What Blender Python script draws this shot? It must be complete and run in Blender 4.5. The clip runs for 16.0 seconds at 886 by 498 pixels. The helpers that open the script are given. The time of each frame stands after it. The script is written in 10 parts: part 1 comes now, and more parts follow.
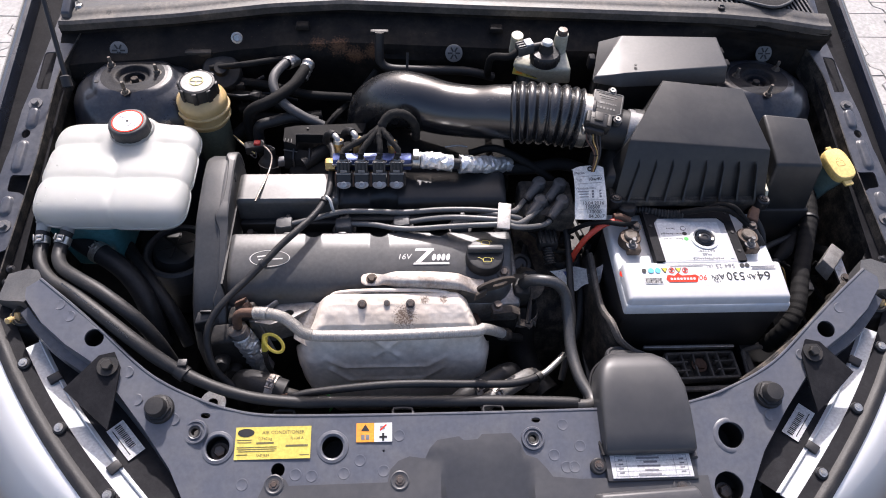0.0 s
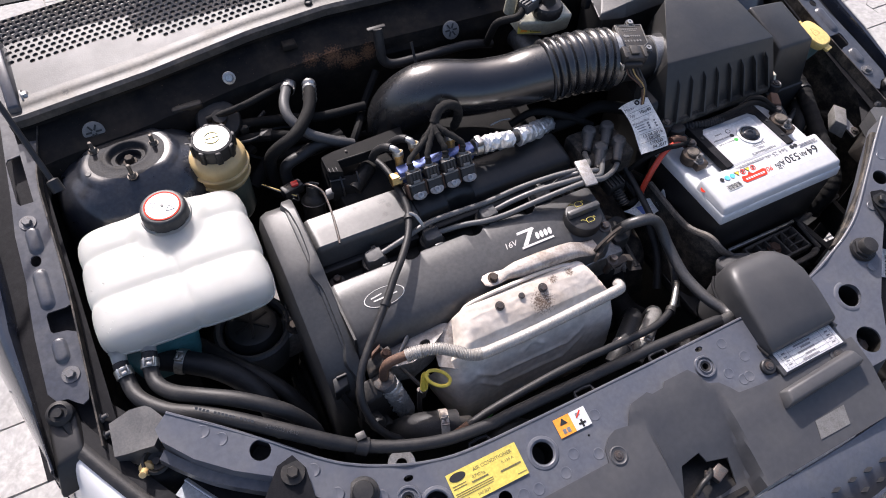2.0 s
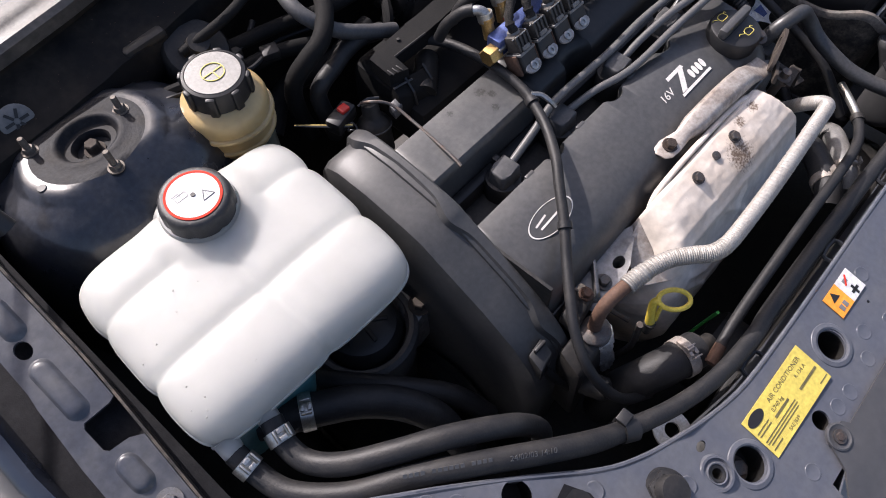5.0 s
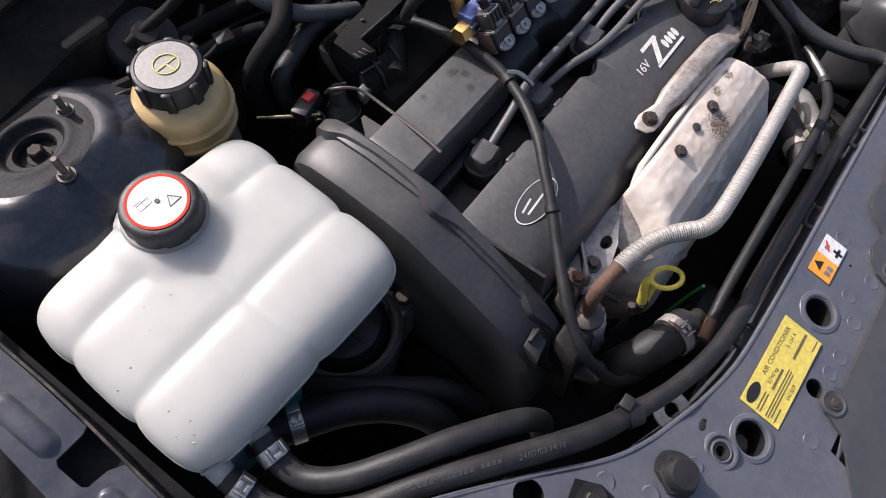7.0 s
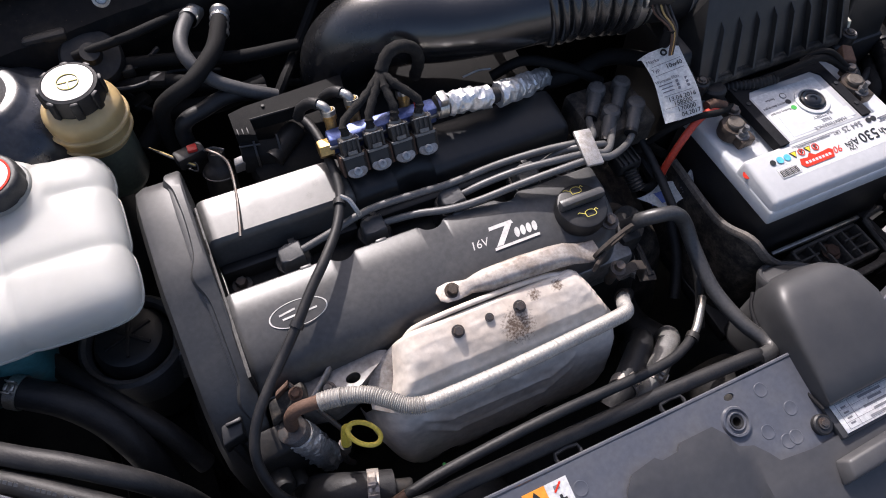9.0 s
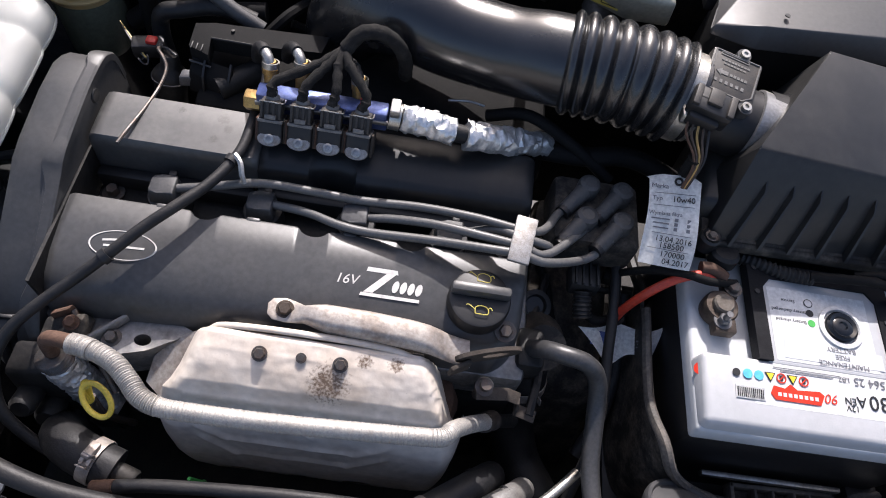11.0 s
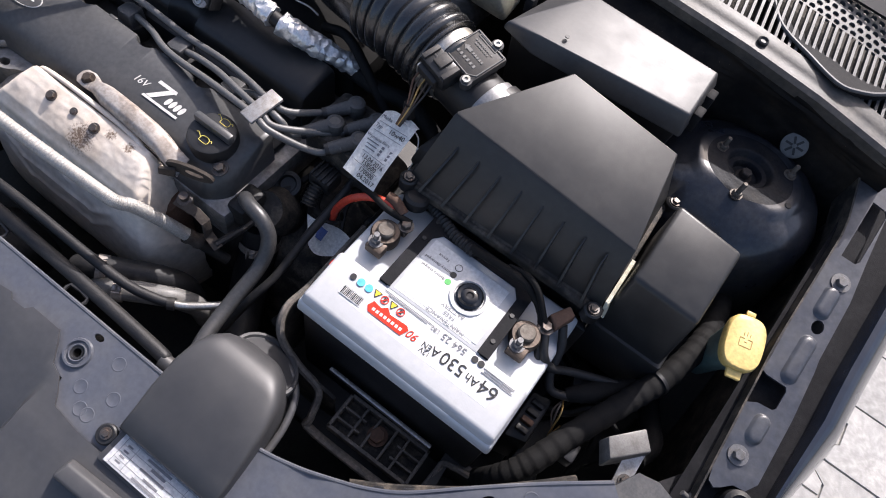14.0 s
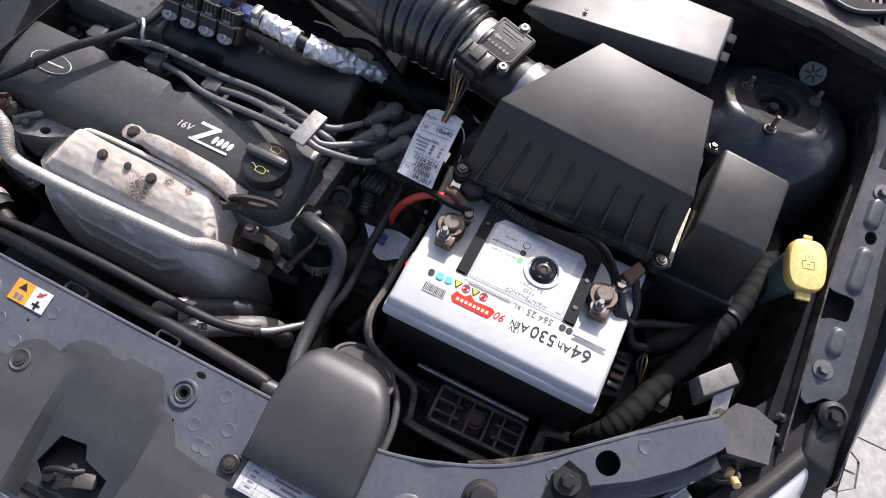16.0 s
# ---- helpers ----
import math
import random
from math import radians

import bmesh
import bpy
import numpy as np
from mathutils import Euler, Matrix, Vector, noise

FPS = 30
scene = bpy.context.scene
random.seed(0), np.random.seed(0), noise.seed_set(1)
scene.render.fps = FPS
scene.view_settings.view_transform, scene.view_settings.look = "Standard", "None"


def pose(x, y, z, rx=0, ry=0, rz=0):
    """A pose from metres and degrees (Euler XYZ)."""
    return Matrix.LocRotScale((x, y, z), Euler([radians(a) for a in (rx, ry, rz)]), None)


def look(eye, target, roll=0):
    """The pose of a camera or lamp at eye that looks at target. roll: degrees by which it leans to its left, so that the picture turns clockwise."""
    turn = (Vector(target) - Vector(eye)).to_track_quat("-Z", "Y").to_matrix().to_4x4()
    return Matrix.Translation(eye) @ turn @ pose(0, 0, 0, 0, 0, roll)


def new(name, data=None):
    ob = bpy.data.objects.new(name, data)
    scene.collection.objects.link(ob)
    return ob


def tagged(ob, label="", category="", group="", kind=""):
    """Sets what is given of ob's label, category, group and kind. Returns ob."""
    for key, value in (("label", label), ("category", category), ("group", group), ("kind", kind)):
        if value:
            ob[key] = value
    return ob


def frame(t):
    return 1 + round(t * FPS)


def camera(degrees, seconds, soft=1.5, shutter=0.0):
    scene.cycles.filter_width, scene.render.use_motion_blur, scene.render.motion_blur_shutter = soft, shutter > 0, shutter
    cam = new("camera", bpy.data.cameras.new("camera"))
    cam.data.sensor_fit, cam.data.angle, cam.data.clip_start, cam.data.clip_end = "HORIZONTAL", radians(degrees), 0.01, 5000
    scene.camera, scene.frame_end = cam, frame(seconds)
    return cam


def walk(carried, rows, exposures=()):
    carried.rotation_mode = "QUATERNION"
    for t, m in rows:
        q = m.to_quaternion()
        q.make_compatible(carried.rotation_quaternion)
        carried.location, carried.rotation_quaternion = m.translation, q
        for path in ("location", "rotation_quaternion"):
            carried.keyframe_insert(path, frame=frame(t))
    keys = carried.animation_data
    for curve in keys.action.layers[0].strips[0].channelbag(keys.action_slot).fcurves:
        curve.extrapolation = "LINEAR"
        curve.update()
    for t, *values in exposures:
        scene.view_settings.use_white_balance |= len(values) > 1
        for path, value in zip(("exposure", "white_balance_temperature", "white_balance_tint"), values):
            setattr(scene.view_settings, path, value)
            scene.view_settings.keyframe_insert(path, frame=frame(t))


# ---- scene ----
cam = camera(66.3, 16.0, 1.0)
PATH = [
    (0, (-0.089, -0.912, 1.521), (0.032, 0.325, -0.046), 3.8),
    (0.5, (-0.083, -0.911, 1.534), (0.029, 0.291, -0.06), 4.0),
    (1, (-0.121, -0.894, 1.545), (0.038, 0.309, -0.044), 4.4),
    (1.5, (-0.304, -0.808, 1.544), (0.106, 0.368, -0.021), 3.3),
    (2, (-0.442, -0.767, 1.497), (0.132, 0.277, -0.109), 2.5),
    (2.5, (-0.489, -0.732, 1.418), (0.131, 0.269, -0.198), 2.4),
    (3, (-0.493, -0.682, 1.353), (0.118, 0.251, -0.307), 1.8),
    (3.5, (-0.484, -0.65, 1.329), (0.084, 0.244, -0.367), 0.9),
    (4, (-0.464, -0.658, 1.328), (0.043, 0.241, -0.386), 0.0),
    (4.5, (-0.534, -0.553, 1.292), (0.123, 0.254, -0.416), 0.9),
    (4.7, (-0.578, -0.501, 1.277), (0.126, 0.246, -0.44), -1.5),
    (6.8, (-0.587, -0.417, 1.237), (0.196, 0.096, -0.531), 2.7),
    (7, (-0.582, -0.429, 1.244), (0.189, 0.108, -0.522), 2.2),
    (7.5, (-0.542, -0.476, 1.272), (0.199, 0.172, -0.469), 2.0),
    (8, (-0.43, -0.581, 1.298), (0.228, 0.219, -0.413), 2.0),
    (8.5, (-0.387, -0.654, 1.312), (0.264, 0.298, -0.321), 4.3),
    (8.7, (-0.345, -0.645, 1.328), (0.229, 0.307, -0.334), 3.7),
    (10.8, (-0.099, -0.575, 1.271), (0.099, 0.404, -0.462), 13.3),
    (11, (-0.042, -0.582, 1.274), (0.076, 0.435, -0.444), 14.4),
    (11.5, (0.096, -0.619, 1.278), (0.068, 0.42, -0.431), 15.3),
    (12, (0.162, -0.633, 1.304), (0.096, 0.419, -0.396), 14.5),
    (12.5, (0.166, -0.605, 1.304), (0.141, 0.42, -0.413), 15.2),
    (13, (0.251, -0.599, 1.332), (0.201, 0.372, -0.416), 19.1),
    (13.5, (0.398, -0.615, 1.36), (0.197, 0.356, -0.376), 23.1),
    (14, (0.425, -0.595, 1.374), (0.085, 0.329, -0.367), 18.2),
    (14.5, (0.436, -0.589, 1.369), (0.072, 0.321, -0.374), 17.5),
    (15, (0.44, -0.589, 1.369), (0.064, 0.314, -0.375), 16.6),
    (15.5, (0.431, -0.606, 1.367), (0.069, 0.281, -0.388), 14.3),
    (16, (0.36, -0.659, 1.387), (0.063, 0.274, -0.357), 9.8),
]
walk(cam, [(t, look(eye, target, roll)) for t, eye, target, roll in PATH], [(0, 0.54, 6300, 18), (1.5, 0.49, 6300, 18), (3, 0.45, 6300, 18), (3.5, 0.43, 6300, 18), (4.5, 0.38, 6300, 18), (7, 0.12, 6300, 18), (8.5, 0.2, 6300, 18), (11, 0.27, 6250, 16), (11.6, 0.33, 6250, 16), (12.5, 0.40, 6250, 16), (13.5, 0.39, 6250, 16), (16, 0.37, 6250, 16)])

# ---- light ----
SUN_TO = Vector((0.0, 0.74, 0.67)).normalized()
world = bpy.data.worlds.new("world")
scene.world = world
world.use_nodes = True
wn = world.node_tree
sky = wn.nodes.new("ShaderNodeTexSky")
sky.sky_type = "NISHITA"
sky.sun_disc = False
sky.sun_elevation = math.asin(SUN_TO.z)
sky.sun_rotation = math.atan2(SUN_TO.x, SUN_TO.y)
sky.dust_density = 5.0
wn.links.new(sky.outputs[0], wn.nodes["Background"].inputs[0])
wn.nodes["Background"].inputs[1].default_value = 0.165
sun = new("sun", bpy.data.lights.new("sun", "SUN"))
sun.data.energy, sun.data.angle, sun.data.color = 5.4, radians(0.6), (1.0, 0.95, 0.89)
sun.matrix_world = look(SUN_TO * 10, (0, 0, 0))

# ---- materials ----
def material(name, col, rough=0.5, metal=0.0, dirt=None, dirt_amt=0.4, scale=25.0, bump=0.15, grain=400.0, coat=0.0, spec=0.5, sss=0.0, trans=0.0, piece=0.0, fleck=0.16, reach=0.012, tooth=0.18):
    m = bpy.data.materials.new(name)
    m.use_nodes = True
    nt = m.node_tree
    n, l = nt.nodes, nt.links
    b = n["Principled BSDF"]
    tc = n.new("ShaderNodeTexCoord")
    big, fine = n.new("ShaderNodeTexNoise"), n.new("ShaderNodeTexNoise")
    big.inputs["Scale"].default_value, big.inputs["Detail"].default_value, big.inputs["Roughness"].default_value = scale, 6, 0.65
    fine.inputs["Scale"].default_value, fine.inputs["Detail"].default_value = grain, 3
    for q in (big, fine):
        l.new(tc.outputs["Object"], q.inputs["Vector"])
    ramp = n.new("ShaderNodeMapRange")
    ramp.inputs[1].default_value, ramp.inputs[2].default_value = 0.42, 0.72
    ramp.inputs[3].default_value, ramp.inputs[4].default_value = 0.0, dirt_amt
    l.new(big.outputs["Fac"], ramp.inputs[0])
    mix = n.new("ShaderNodeMix")
    mix.data_type = "RGBA"
    mix.inputs[6].default_value = (*col, 1)
    mix.inputs[7].default_value = (*(dirt or [c * 0.6 for c in col]), 1)
    l.new(ramp.outputs[0], mix.inputs[0])
    mid = n.new("ShaderNodeTexNoise")
    mid.inputs["Scale"].default_value, mid.inputs["Detail"].default_value = scale * 7, 4
    l.new(tc.outputs["Object"], mid.inputs["Vector"])
    gm = n.new("ShaderNodeMapRange")
    gm.inputs[1].default_value, gm.inputs[2].default_value = 0.3, 0.7
    gm.inputs[3].default_value, gm.inputs[4].default_value = 1 - fleck, 1 + fleck
    l.new(mid.outputs["Fac"], gm.inputs[0])
    gr = n.new("ShaderNodeMapRange")
    gr.inputs[3].default_value, gr.inputs[4].default_value = 1 - tooth, 1 + tooth
    l.new(fine.outputs["Fac"], gr.inputs[0])
    hsv = n.new("ShaderNodeHueSaturation")
    l.new(mix.outputs[2], hsv.inputs["Color"])
    both = n.new("ShaderNodeMath")
    both.operation = "MULTIPLY"
    l.new(gr.outputs[0], both.inputs[0])
    l.new(gm.outputs[0], both.inputs[1])
    l.new(both.outputs[0], hsv.inputs["Value"])
    out = hsv.outputs[0]
    if piece:
        oi, pr, hv = n.new("ShaderNodeObjectInfo"), n.new("ShaderNodeMapRange"), n.new("ShaderNodeHueSaturation")
        pr.inputs[3].default_value, pr.inputs[4].default_value = 1 - piece, 1 + piece
        l.new(oi.outputs["Random"], pr.inputs[0])
        l.new(out, hv.inputs["Color"])
        l.new(pr.outputs[0], hv.inputs["Value"])
        out = hv.outputs[0]
    l.new(out, b.inputs["Base Color"])
    rr = n.new("ShaderNodeMapRange")
    rr.inputs[3].default_value, rr.inputs[4].default_value = max(0.02, rough - 0.1), min(1, rough + 0.16)
    l.new(big.outputs["Fac"], rr.inputs[0])
    l.new(rr.outputs[0], b.inputs["Roughness"])
    b.inputs["Metallic"].default_value = metal
    b.inputs["Specular IOR Level"].default_value = spec
    b.inputs["Coat Weight"].default_value = coat
    b.inputs["Coat Roughness"].default_value = 0.05
    b.inputs["Transmission Weight"].default_value = trans
    if sss:
        b.inputs["Subsurface Weight"].default_value = sss
        b.inputs["Subsurface Radius"].default_value = (1.0, 1.0, 0.93)
        b.inputs["Subsurface Scale"].default_value = reach
    if bump:
        bp = n.new("ShaderNodeBump")
        bp.inputs["Strength"].default_value, bp.inputs["Distance"].default_value = bump, 0.001
        l.new(fine.outputs["Fac"], bp.inputs["Height"])
        l.new(bp.outputs[0], b.inputs["Normal"])
    return m


DUST = (0.16, 0.14, 0.12)
M = dict(
    paint=material("dark blue paint", (0.010, 0.014, 0.024), 0.22, dirt=(0.03, 0.034, 0.042), dirt_amt=0.5, scale=18, bump=0.02, coat=0.8, tooth=0.04),
    panel=material("dusty blue panel paint", (0.082, 0.087, 0.104), 0.32, dirt=(0.118, 0.117, 0.118), dirt_amt=0.6, scale=24, bump=0.03, coat=0.35, fleck=0.10, tooth=0.05),
    rail=material("dull rail paint", (0.034, 0.0375, 0.048), 0.33, dirt=(0.090, 0.089, 0.088), dirt_amt=0.65, scale=22, bump=0.06, coat=0.45, fleck=0.2, tooth=0.07),
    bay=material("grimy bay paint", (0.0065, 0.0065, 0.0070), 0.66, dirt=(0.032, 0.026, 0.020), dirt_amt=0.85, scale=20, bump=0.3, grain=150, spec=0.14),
    tower=material("bay paint gloss", (0.015, 0.0175, 0.0245), 0.28, dirt=(0.040, 0.038, 0.037), dirt_amt=0.8, scale=30, bump=0.08, grain=500, spec=0.5, coat=0.4, fleck=0.3, tooth=0.12),
    cover=material("grey engine plastic", (0.057, 0.057, 0.057), 0.35, dirt=(0.080, 0.076, 0.072), dirt_amt=0.5, scale=26, bump=0.08, grain=1600, tooth=0.1),
    black=material("black plastic", (0.010, 0.010, 0.011), 0.46, dirt=(0.028, 0.026, 0.024), dirt_amt=0.5, scale=22, bump=0.10, grain=1400),
    box=material("grained black plastic", (0.0155, 0.0157, 0.0162), 0.38, dirt=(0.040, 0.038, 0.035), dirt_amt=0.55, scale=16, bump=0.10, grain=1500, fleck=0.16, tooth=0.10),
    duct=material("satin black plastic", (0.011, 0.011, 0.012), 0.22, dirt=(0.03, 0.03, 0.03), dirt_amt=0.4, scale=14, bump=0.06, spec=0.9, tooth=0.05),
    shroud=material("dusty grey plastic", (0.054, 0.054, 0.057), 0.42, dirt=(0.080, 0.078, 0.076), dirt_amt=0.5, scale=18, bump=0.05, grain=1500, tooth=0.05, fleck=0.08),
    rubber=material("hose rubber", (0.013, 0.013, 0.014), 0.50, dirt=(0.037, 0.034, 0.031), dirt_amt=0.6, scale=45, bump=0.25, grain=500, spec=0.36),
    greyrub=material("grey lead rubber", (0.105, 0.104, 0.102), 0.38, dirt=(0.085, 0.079, 0.072), dirt_amt=0.6, scale=60, bump=0.1),
    boot=material("grey boot rubber", (0.052, 0.052, 0.053), 0.52, dirt=(0.095, 0.092, 0.088), dirt_amt=0.4, scale=50, bump=0.15),
    tank=material("translucent white plastic", (0.455, 0.455, 0.425), 0.44, dirt=(0.425, 0.42, 0.38), dirt_amt=0.5, scale=9, bump=0.02, sss=1.0, grain=60, fleck=0.02, reach=0.030, tooth=0.02),
    palegreen=material("pale greenish plastic", (0.10, 0.16, 0.155), 0.35, dirt=(0.07, 0.11, 0.11), scale=20, bump=0.02, sss=0.2),
    teal=material("coolant tinted plastic", (0.06, 0.20, 0.22), 0.3, dirt=(0.04, 0.13, 0.15), scale=20, bump=0.02, sss=0.2),
    yellowed=material("yellowed plastic", (0.47, 0.345, 0.165), 0.30, dirt=(0.40, 0.265, 0.10), dirt_amt=0.6, scale=18, bump=0.03, sss=0.5, reach=0.01, fleck=0.05, tooth=0.04),
    fluid=material("dim green plastic", (0.10, 0.115, 0.085), 0.35, dirt=(0.05, 0.06, 0.05), scale=30, bump=0.04),
    cream=material("cream plastic", (0.74, 0.70, 0.54), 0.4, dirt=(0.42, 0.38, 0.26), dirt_amt=0.5, scale=30, bump=0.05, sss=0.2),
    capyellow=material("dull yellow plastic", (0.62, 0.46, 0.16), 0.4, dirt=(0.40, 0.28, 0.09), dirt_amt=0.5, scale=45, bump=0.1, tooth=0.08),
    dipyellow=material("bright yellow plastic", (0.60, 0.46, 0.06), 0.35, dirt=(0.40, 0.28, 0.02), dirt_amt=0.5, scale=70, bump=0.05),
    white=material("white label", (0.59, 0.59, 0.58), 0.45, dirt=(0.55, 0.53, 0.50), dirt_amt=0.35, scale=40, bump=0.03, tooth=0.04),
    paper=material("white paper", (0.82, 0.82, 0.79), 0.7, dirt=(0.66, 0.64, 0.60), dirt_amt=0.4, scale=40, bump=0.1, sss=0.7),
    battlid=material("pale grey battery plastic", (0.455, 0.46, 0.465), 0.38, dirt=(0.40, 0.395, 0.385), dirt_amt=0.35, scale=14, bump=0.05, grain=600, tooth=0.03, fleck=0.05),
    battlow=material("pale blue grey battery plastic", (0.52, 0.54, 0.555), 0.4, dirt=(0.34, 0.32, 0.30), dirt_amt=0.5, scale=11, bump=0.05, tooth=0.03, fleck=0.05),
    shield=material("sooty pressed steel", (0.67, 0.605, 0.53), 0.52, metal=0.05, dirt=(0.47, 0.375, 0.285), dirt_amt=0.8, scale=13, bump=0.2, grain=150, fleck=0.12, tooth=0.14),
    bracket=material("dirty bracket steel", (0.42, 0.38, 0.34), 0.5, metal=0.5, dirt=(0.15, 0.105, 0.075), dirt_amt=0.85, scale=45, bump=0.3, grain=200),
    greyplas=material("dusty grey connector plastic", (0.17, 0.165, 0.155), 0.45, dirt=(0.07, 0.06, 0.05), dirt_amt=0.6, scale=90, bump=0.1),
    pipesteel=material("dull coated pipe", (0.062, 0.062, 0.063), 0.40, metal=0.4, dirt=(0.075, 0.07, 0.066), dirt_amt=0.6, scale=40, bump=0.1),
    steel=material("dull steel", (0.42, 0.42, 0.41), 0.38, metal=0.9, dirt=(0.16, 0.13, 0.10), dirt_amt=0.6, scale=80, bump=0.1),
    zinc=material("zinc plated steel", (0.55, 0.54, 0.50), 0.32, metal=0.9, dirt=(0.25, 0.20, 0.14), dirt_amt=0.6, scale=120, bump=0.1),
    fusegloss=material("smooth black plastic", (0.040, 0.040, 0.041), 0.47, dirt=(0.060, 0.059, 0.057), dirt_amt=0.4, scale=30, bump=0.04, spec=0.62, fleck=0.12, tooth=0.06),
    discgrey=material("grey grommet", (0.13, 0.13, 0.127), 0.5, dirt=(0.10, 0.095, 0.09), bump=0.1),
    greybolt=material("grey plated bolt", (0.14, 0.14, 0.145), 0.5, metal=0.5, dirt=(0.10, 0.09, 0.08), dirt_amt=0.7, scale=150, bump=0.15),
    flange=material("clouded lamp plastic", (0.36, 0.385, 0.40), 0.28, dirt=(0.42, 0.44, 0.45), dirt_amt=0.5, scale=40, bump=0.05, coat=0.4),
    boltm=material("dark bolt steel", (0.10, 0.095, 0.09), 0.45, metal=0.7, dirt=(0.14, 0.08, 0.05), dirt_amt=0.6, scale=120, bump=0.2),
    alu=material("cast aluminium", (0.30, 0.29, 0.28), 0.5, metal=0.8, dirt=(0.06, 0.055, 0.05), dirt_amt=0.8, scale=30, bump=0.4, grain=160),
    foil=material("aluminium foil", (0.74, 0.74, 0.735), 0.38, metal=0.75, dirt=(0.45, 0.43, 0.40), dirt_amt=0.5, scale=60, bump=0.1),
    braid=material("metal braid", (0.36, 0.345, 0.32), 0.5, metal=0.4, dirt=(0.25, 0.22, 0.19), dirt_amt=0.5, scale=90, bump=0.3, grain=900),
    rust=material("rusty steel", (0.10, 0.055, 0.036), 0.75, metal=0.1, dirt=(0.07, 0.035, 0.02), dirt_amt=0.8, scale=60, bump=0.6, grain=220),
    copper=material("corroded clamp brass", (0.085, 0.064, 0.05), 0.5, metal=0.6, dirt=(0.05, 0.042, 0.036), dirt_amt=0.7, scale=110, bump=0.4, grain=300),
    brass=material("brass", (0.52, 0.34, 0.13), 0.35, metal=0.9, dirt=(0.22, 0.13, 0.06), dirt_amt=0.6, scale=120, bump=0.1),
    blue=material("blue anodised rail", (0.10, 0.14, 0.34), 0.35, metal=0.6, dirt=(0.16, 0.17, 0.22), dirt_amt=0.5, scale=90, bump=0.05),
    orange=material("orange red cable", (0.48, 0.045, 0.022), 0.4, dirt=(0.30, 0.05, 0.02), scale=60, bump=0.05),
    red=material("red plastic", (0.55, 0.03, 0.02), 0.4, dirt=(0.35, 0.03, 0.02), bump=0.02),
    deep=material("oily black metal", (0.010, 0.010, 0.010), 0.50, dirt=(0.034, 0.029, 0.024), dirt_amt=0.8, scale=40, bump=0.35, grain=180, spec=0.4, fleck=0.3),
    cowl=material("weathered cowl plastic", (0.056, 0.056, 0.058), 0.5, dirt=(0.10, 0.097, 0.092), dirt_amt=0.5, scale=12, bump=0.15, grain=500),
    lip=material("dusty lip paint", (0.040, 0.0385, 0.037), 0.50, dirt=(0.112, 0.098, 0.080), dirt_amt=0.85, scale=26, bump=0.15, grain=300, fleck=0.25),
    glassdark=material("dark glass", (0.006, 0.007, 0.009), 0.04, bump=0, dirt_amt=0.1, tooth=0.02),
    # near-white colour stands in for the reflector's bright reflections behind a clear lens
    lampglass=material("lamp lens", (0.97, 0.955, 0.92), 0.18, metal=0.0, bump=0, dirt=(0.9, 0.9, 0.9), dirt_amt=0.05, coat=1.0, spec=0.6, tooth=0.0, fleck=0.0),
    concrete=material("pale concrete paver", (0.29, 0.287, 0.278), 0.85, dirt=(0.34, 0.33, 0.31), dirt_amt=0.6, scale=9, bump=0.5, grain=120, piece=0.08),
    sand=material("joint sand", (0.27, 0.262, 0.245), 0.9, dirt=(0.20, 0.19, 0.17), scale=6, bump=0.6, grain=200),
    ylabel=material("yellow label", (0.58, 0.47, 0.095), 0.4, dirt=(0.50, 0.40, 0.09), scale=40, bump=0.02, tooth=0.04),
    olabel=material("orange label", (0.80, 0.30, 0.03), 0.4, dirt=(0.65, 0.26, 0.04), scale=40, bump=0.02, tooth=0.04),
    ink=material("black ink", (0.012, 0.012, 0.013), 0.5, bump=0, dirt_amt=0.1),
    inkgrey=material("grey ink", (0.16, 0.16, 0.17), 0.5, bump=0, dirt_amt=0.1),
    inkred=material("red ink", (0.62, 0.04, 0.02), 0.65, bump=0, dirt_amt=0.1, spec=0.15),
    inkcyan=material("cyan ink", (0.10, 0.46, 0.66), 0.45, bump=0, dirt_amt=0.1),
    inkgreen=material("green ink", (0.05, 0.35, 0.06), 0.45, bump=0, dirt_amt=0.1),
    inkyellow=material("yellow ink", (0.75, 0.55, 0.03), 0.45, bump=0, dirt_amt=0.1),
    silverink=material("pale silver print", (0.58, 0.56, 0.53), 0.45, bump=0, dirt_amt=0.2),
    yolk=material("yellow print", (0.60, 0.50, 0.10), 0.5, bump=0, dirt_amt=0.2),
    tape=material("black cloth tape", (0.008, 0.0079, 0.008), 0.72, dirt=(0.018, 0.017, 0.016), dirt_amt=0.6, scale=60, bump=0.3, grain=1800, spec=0.16),
)

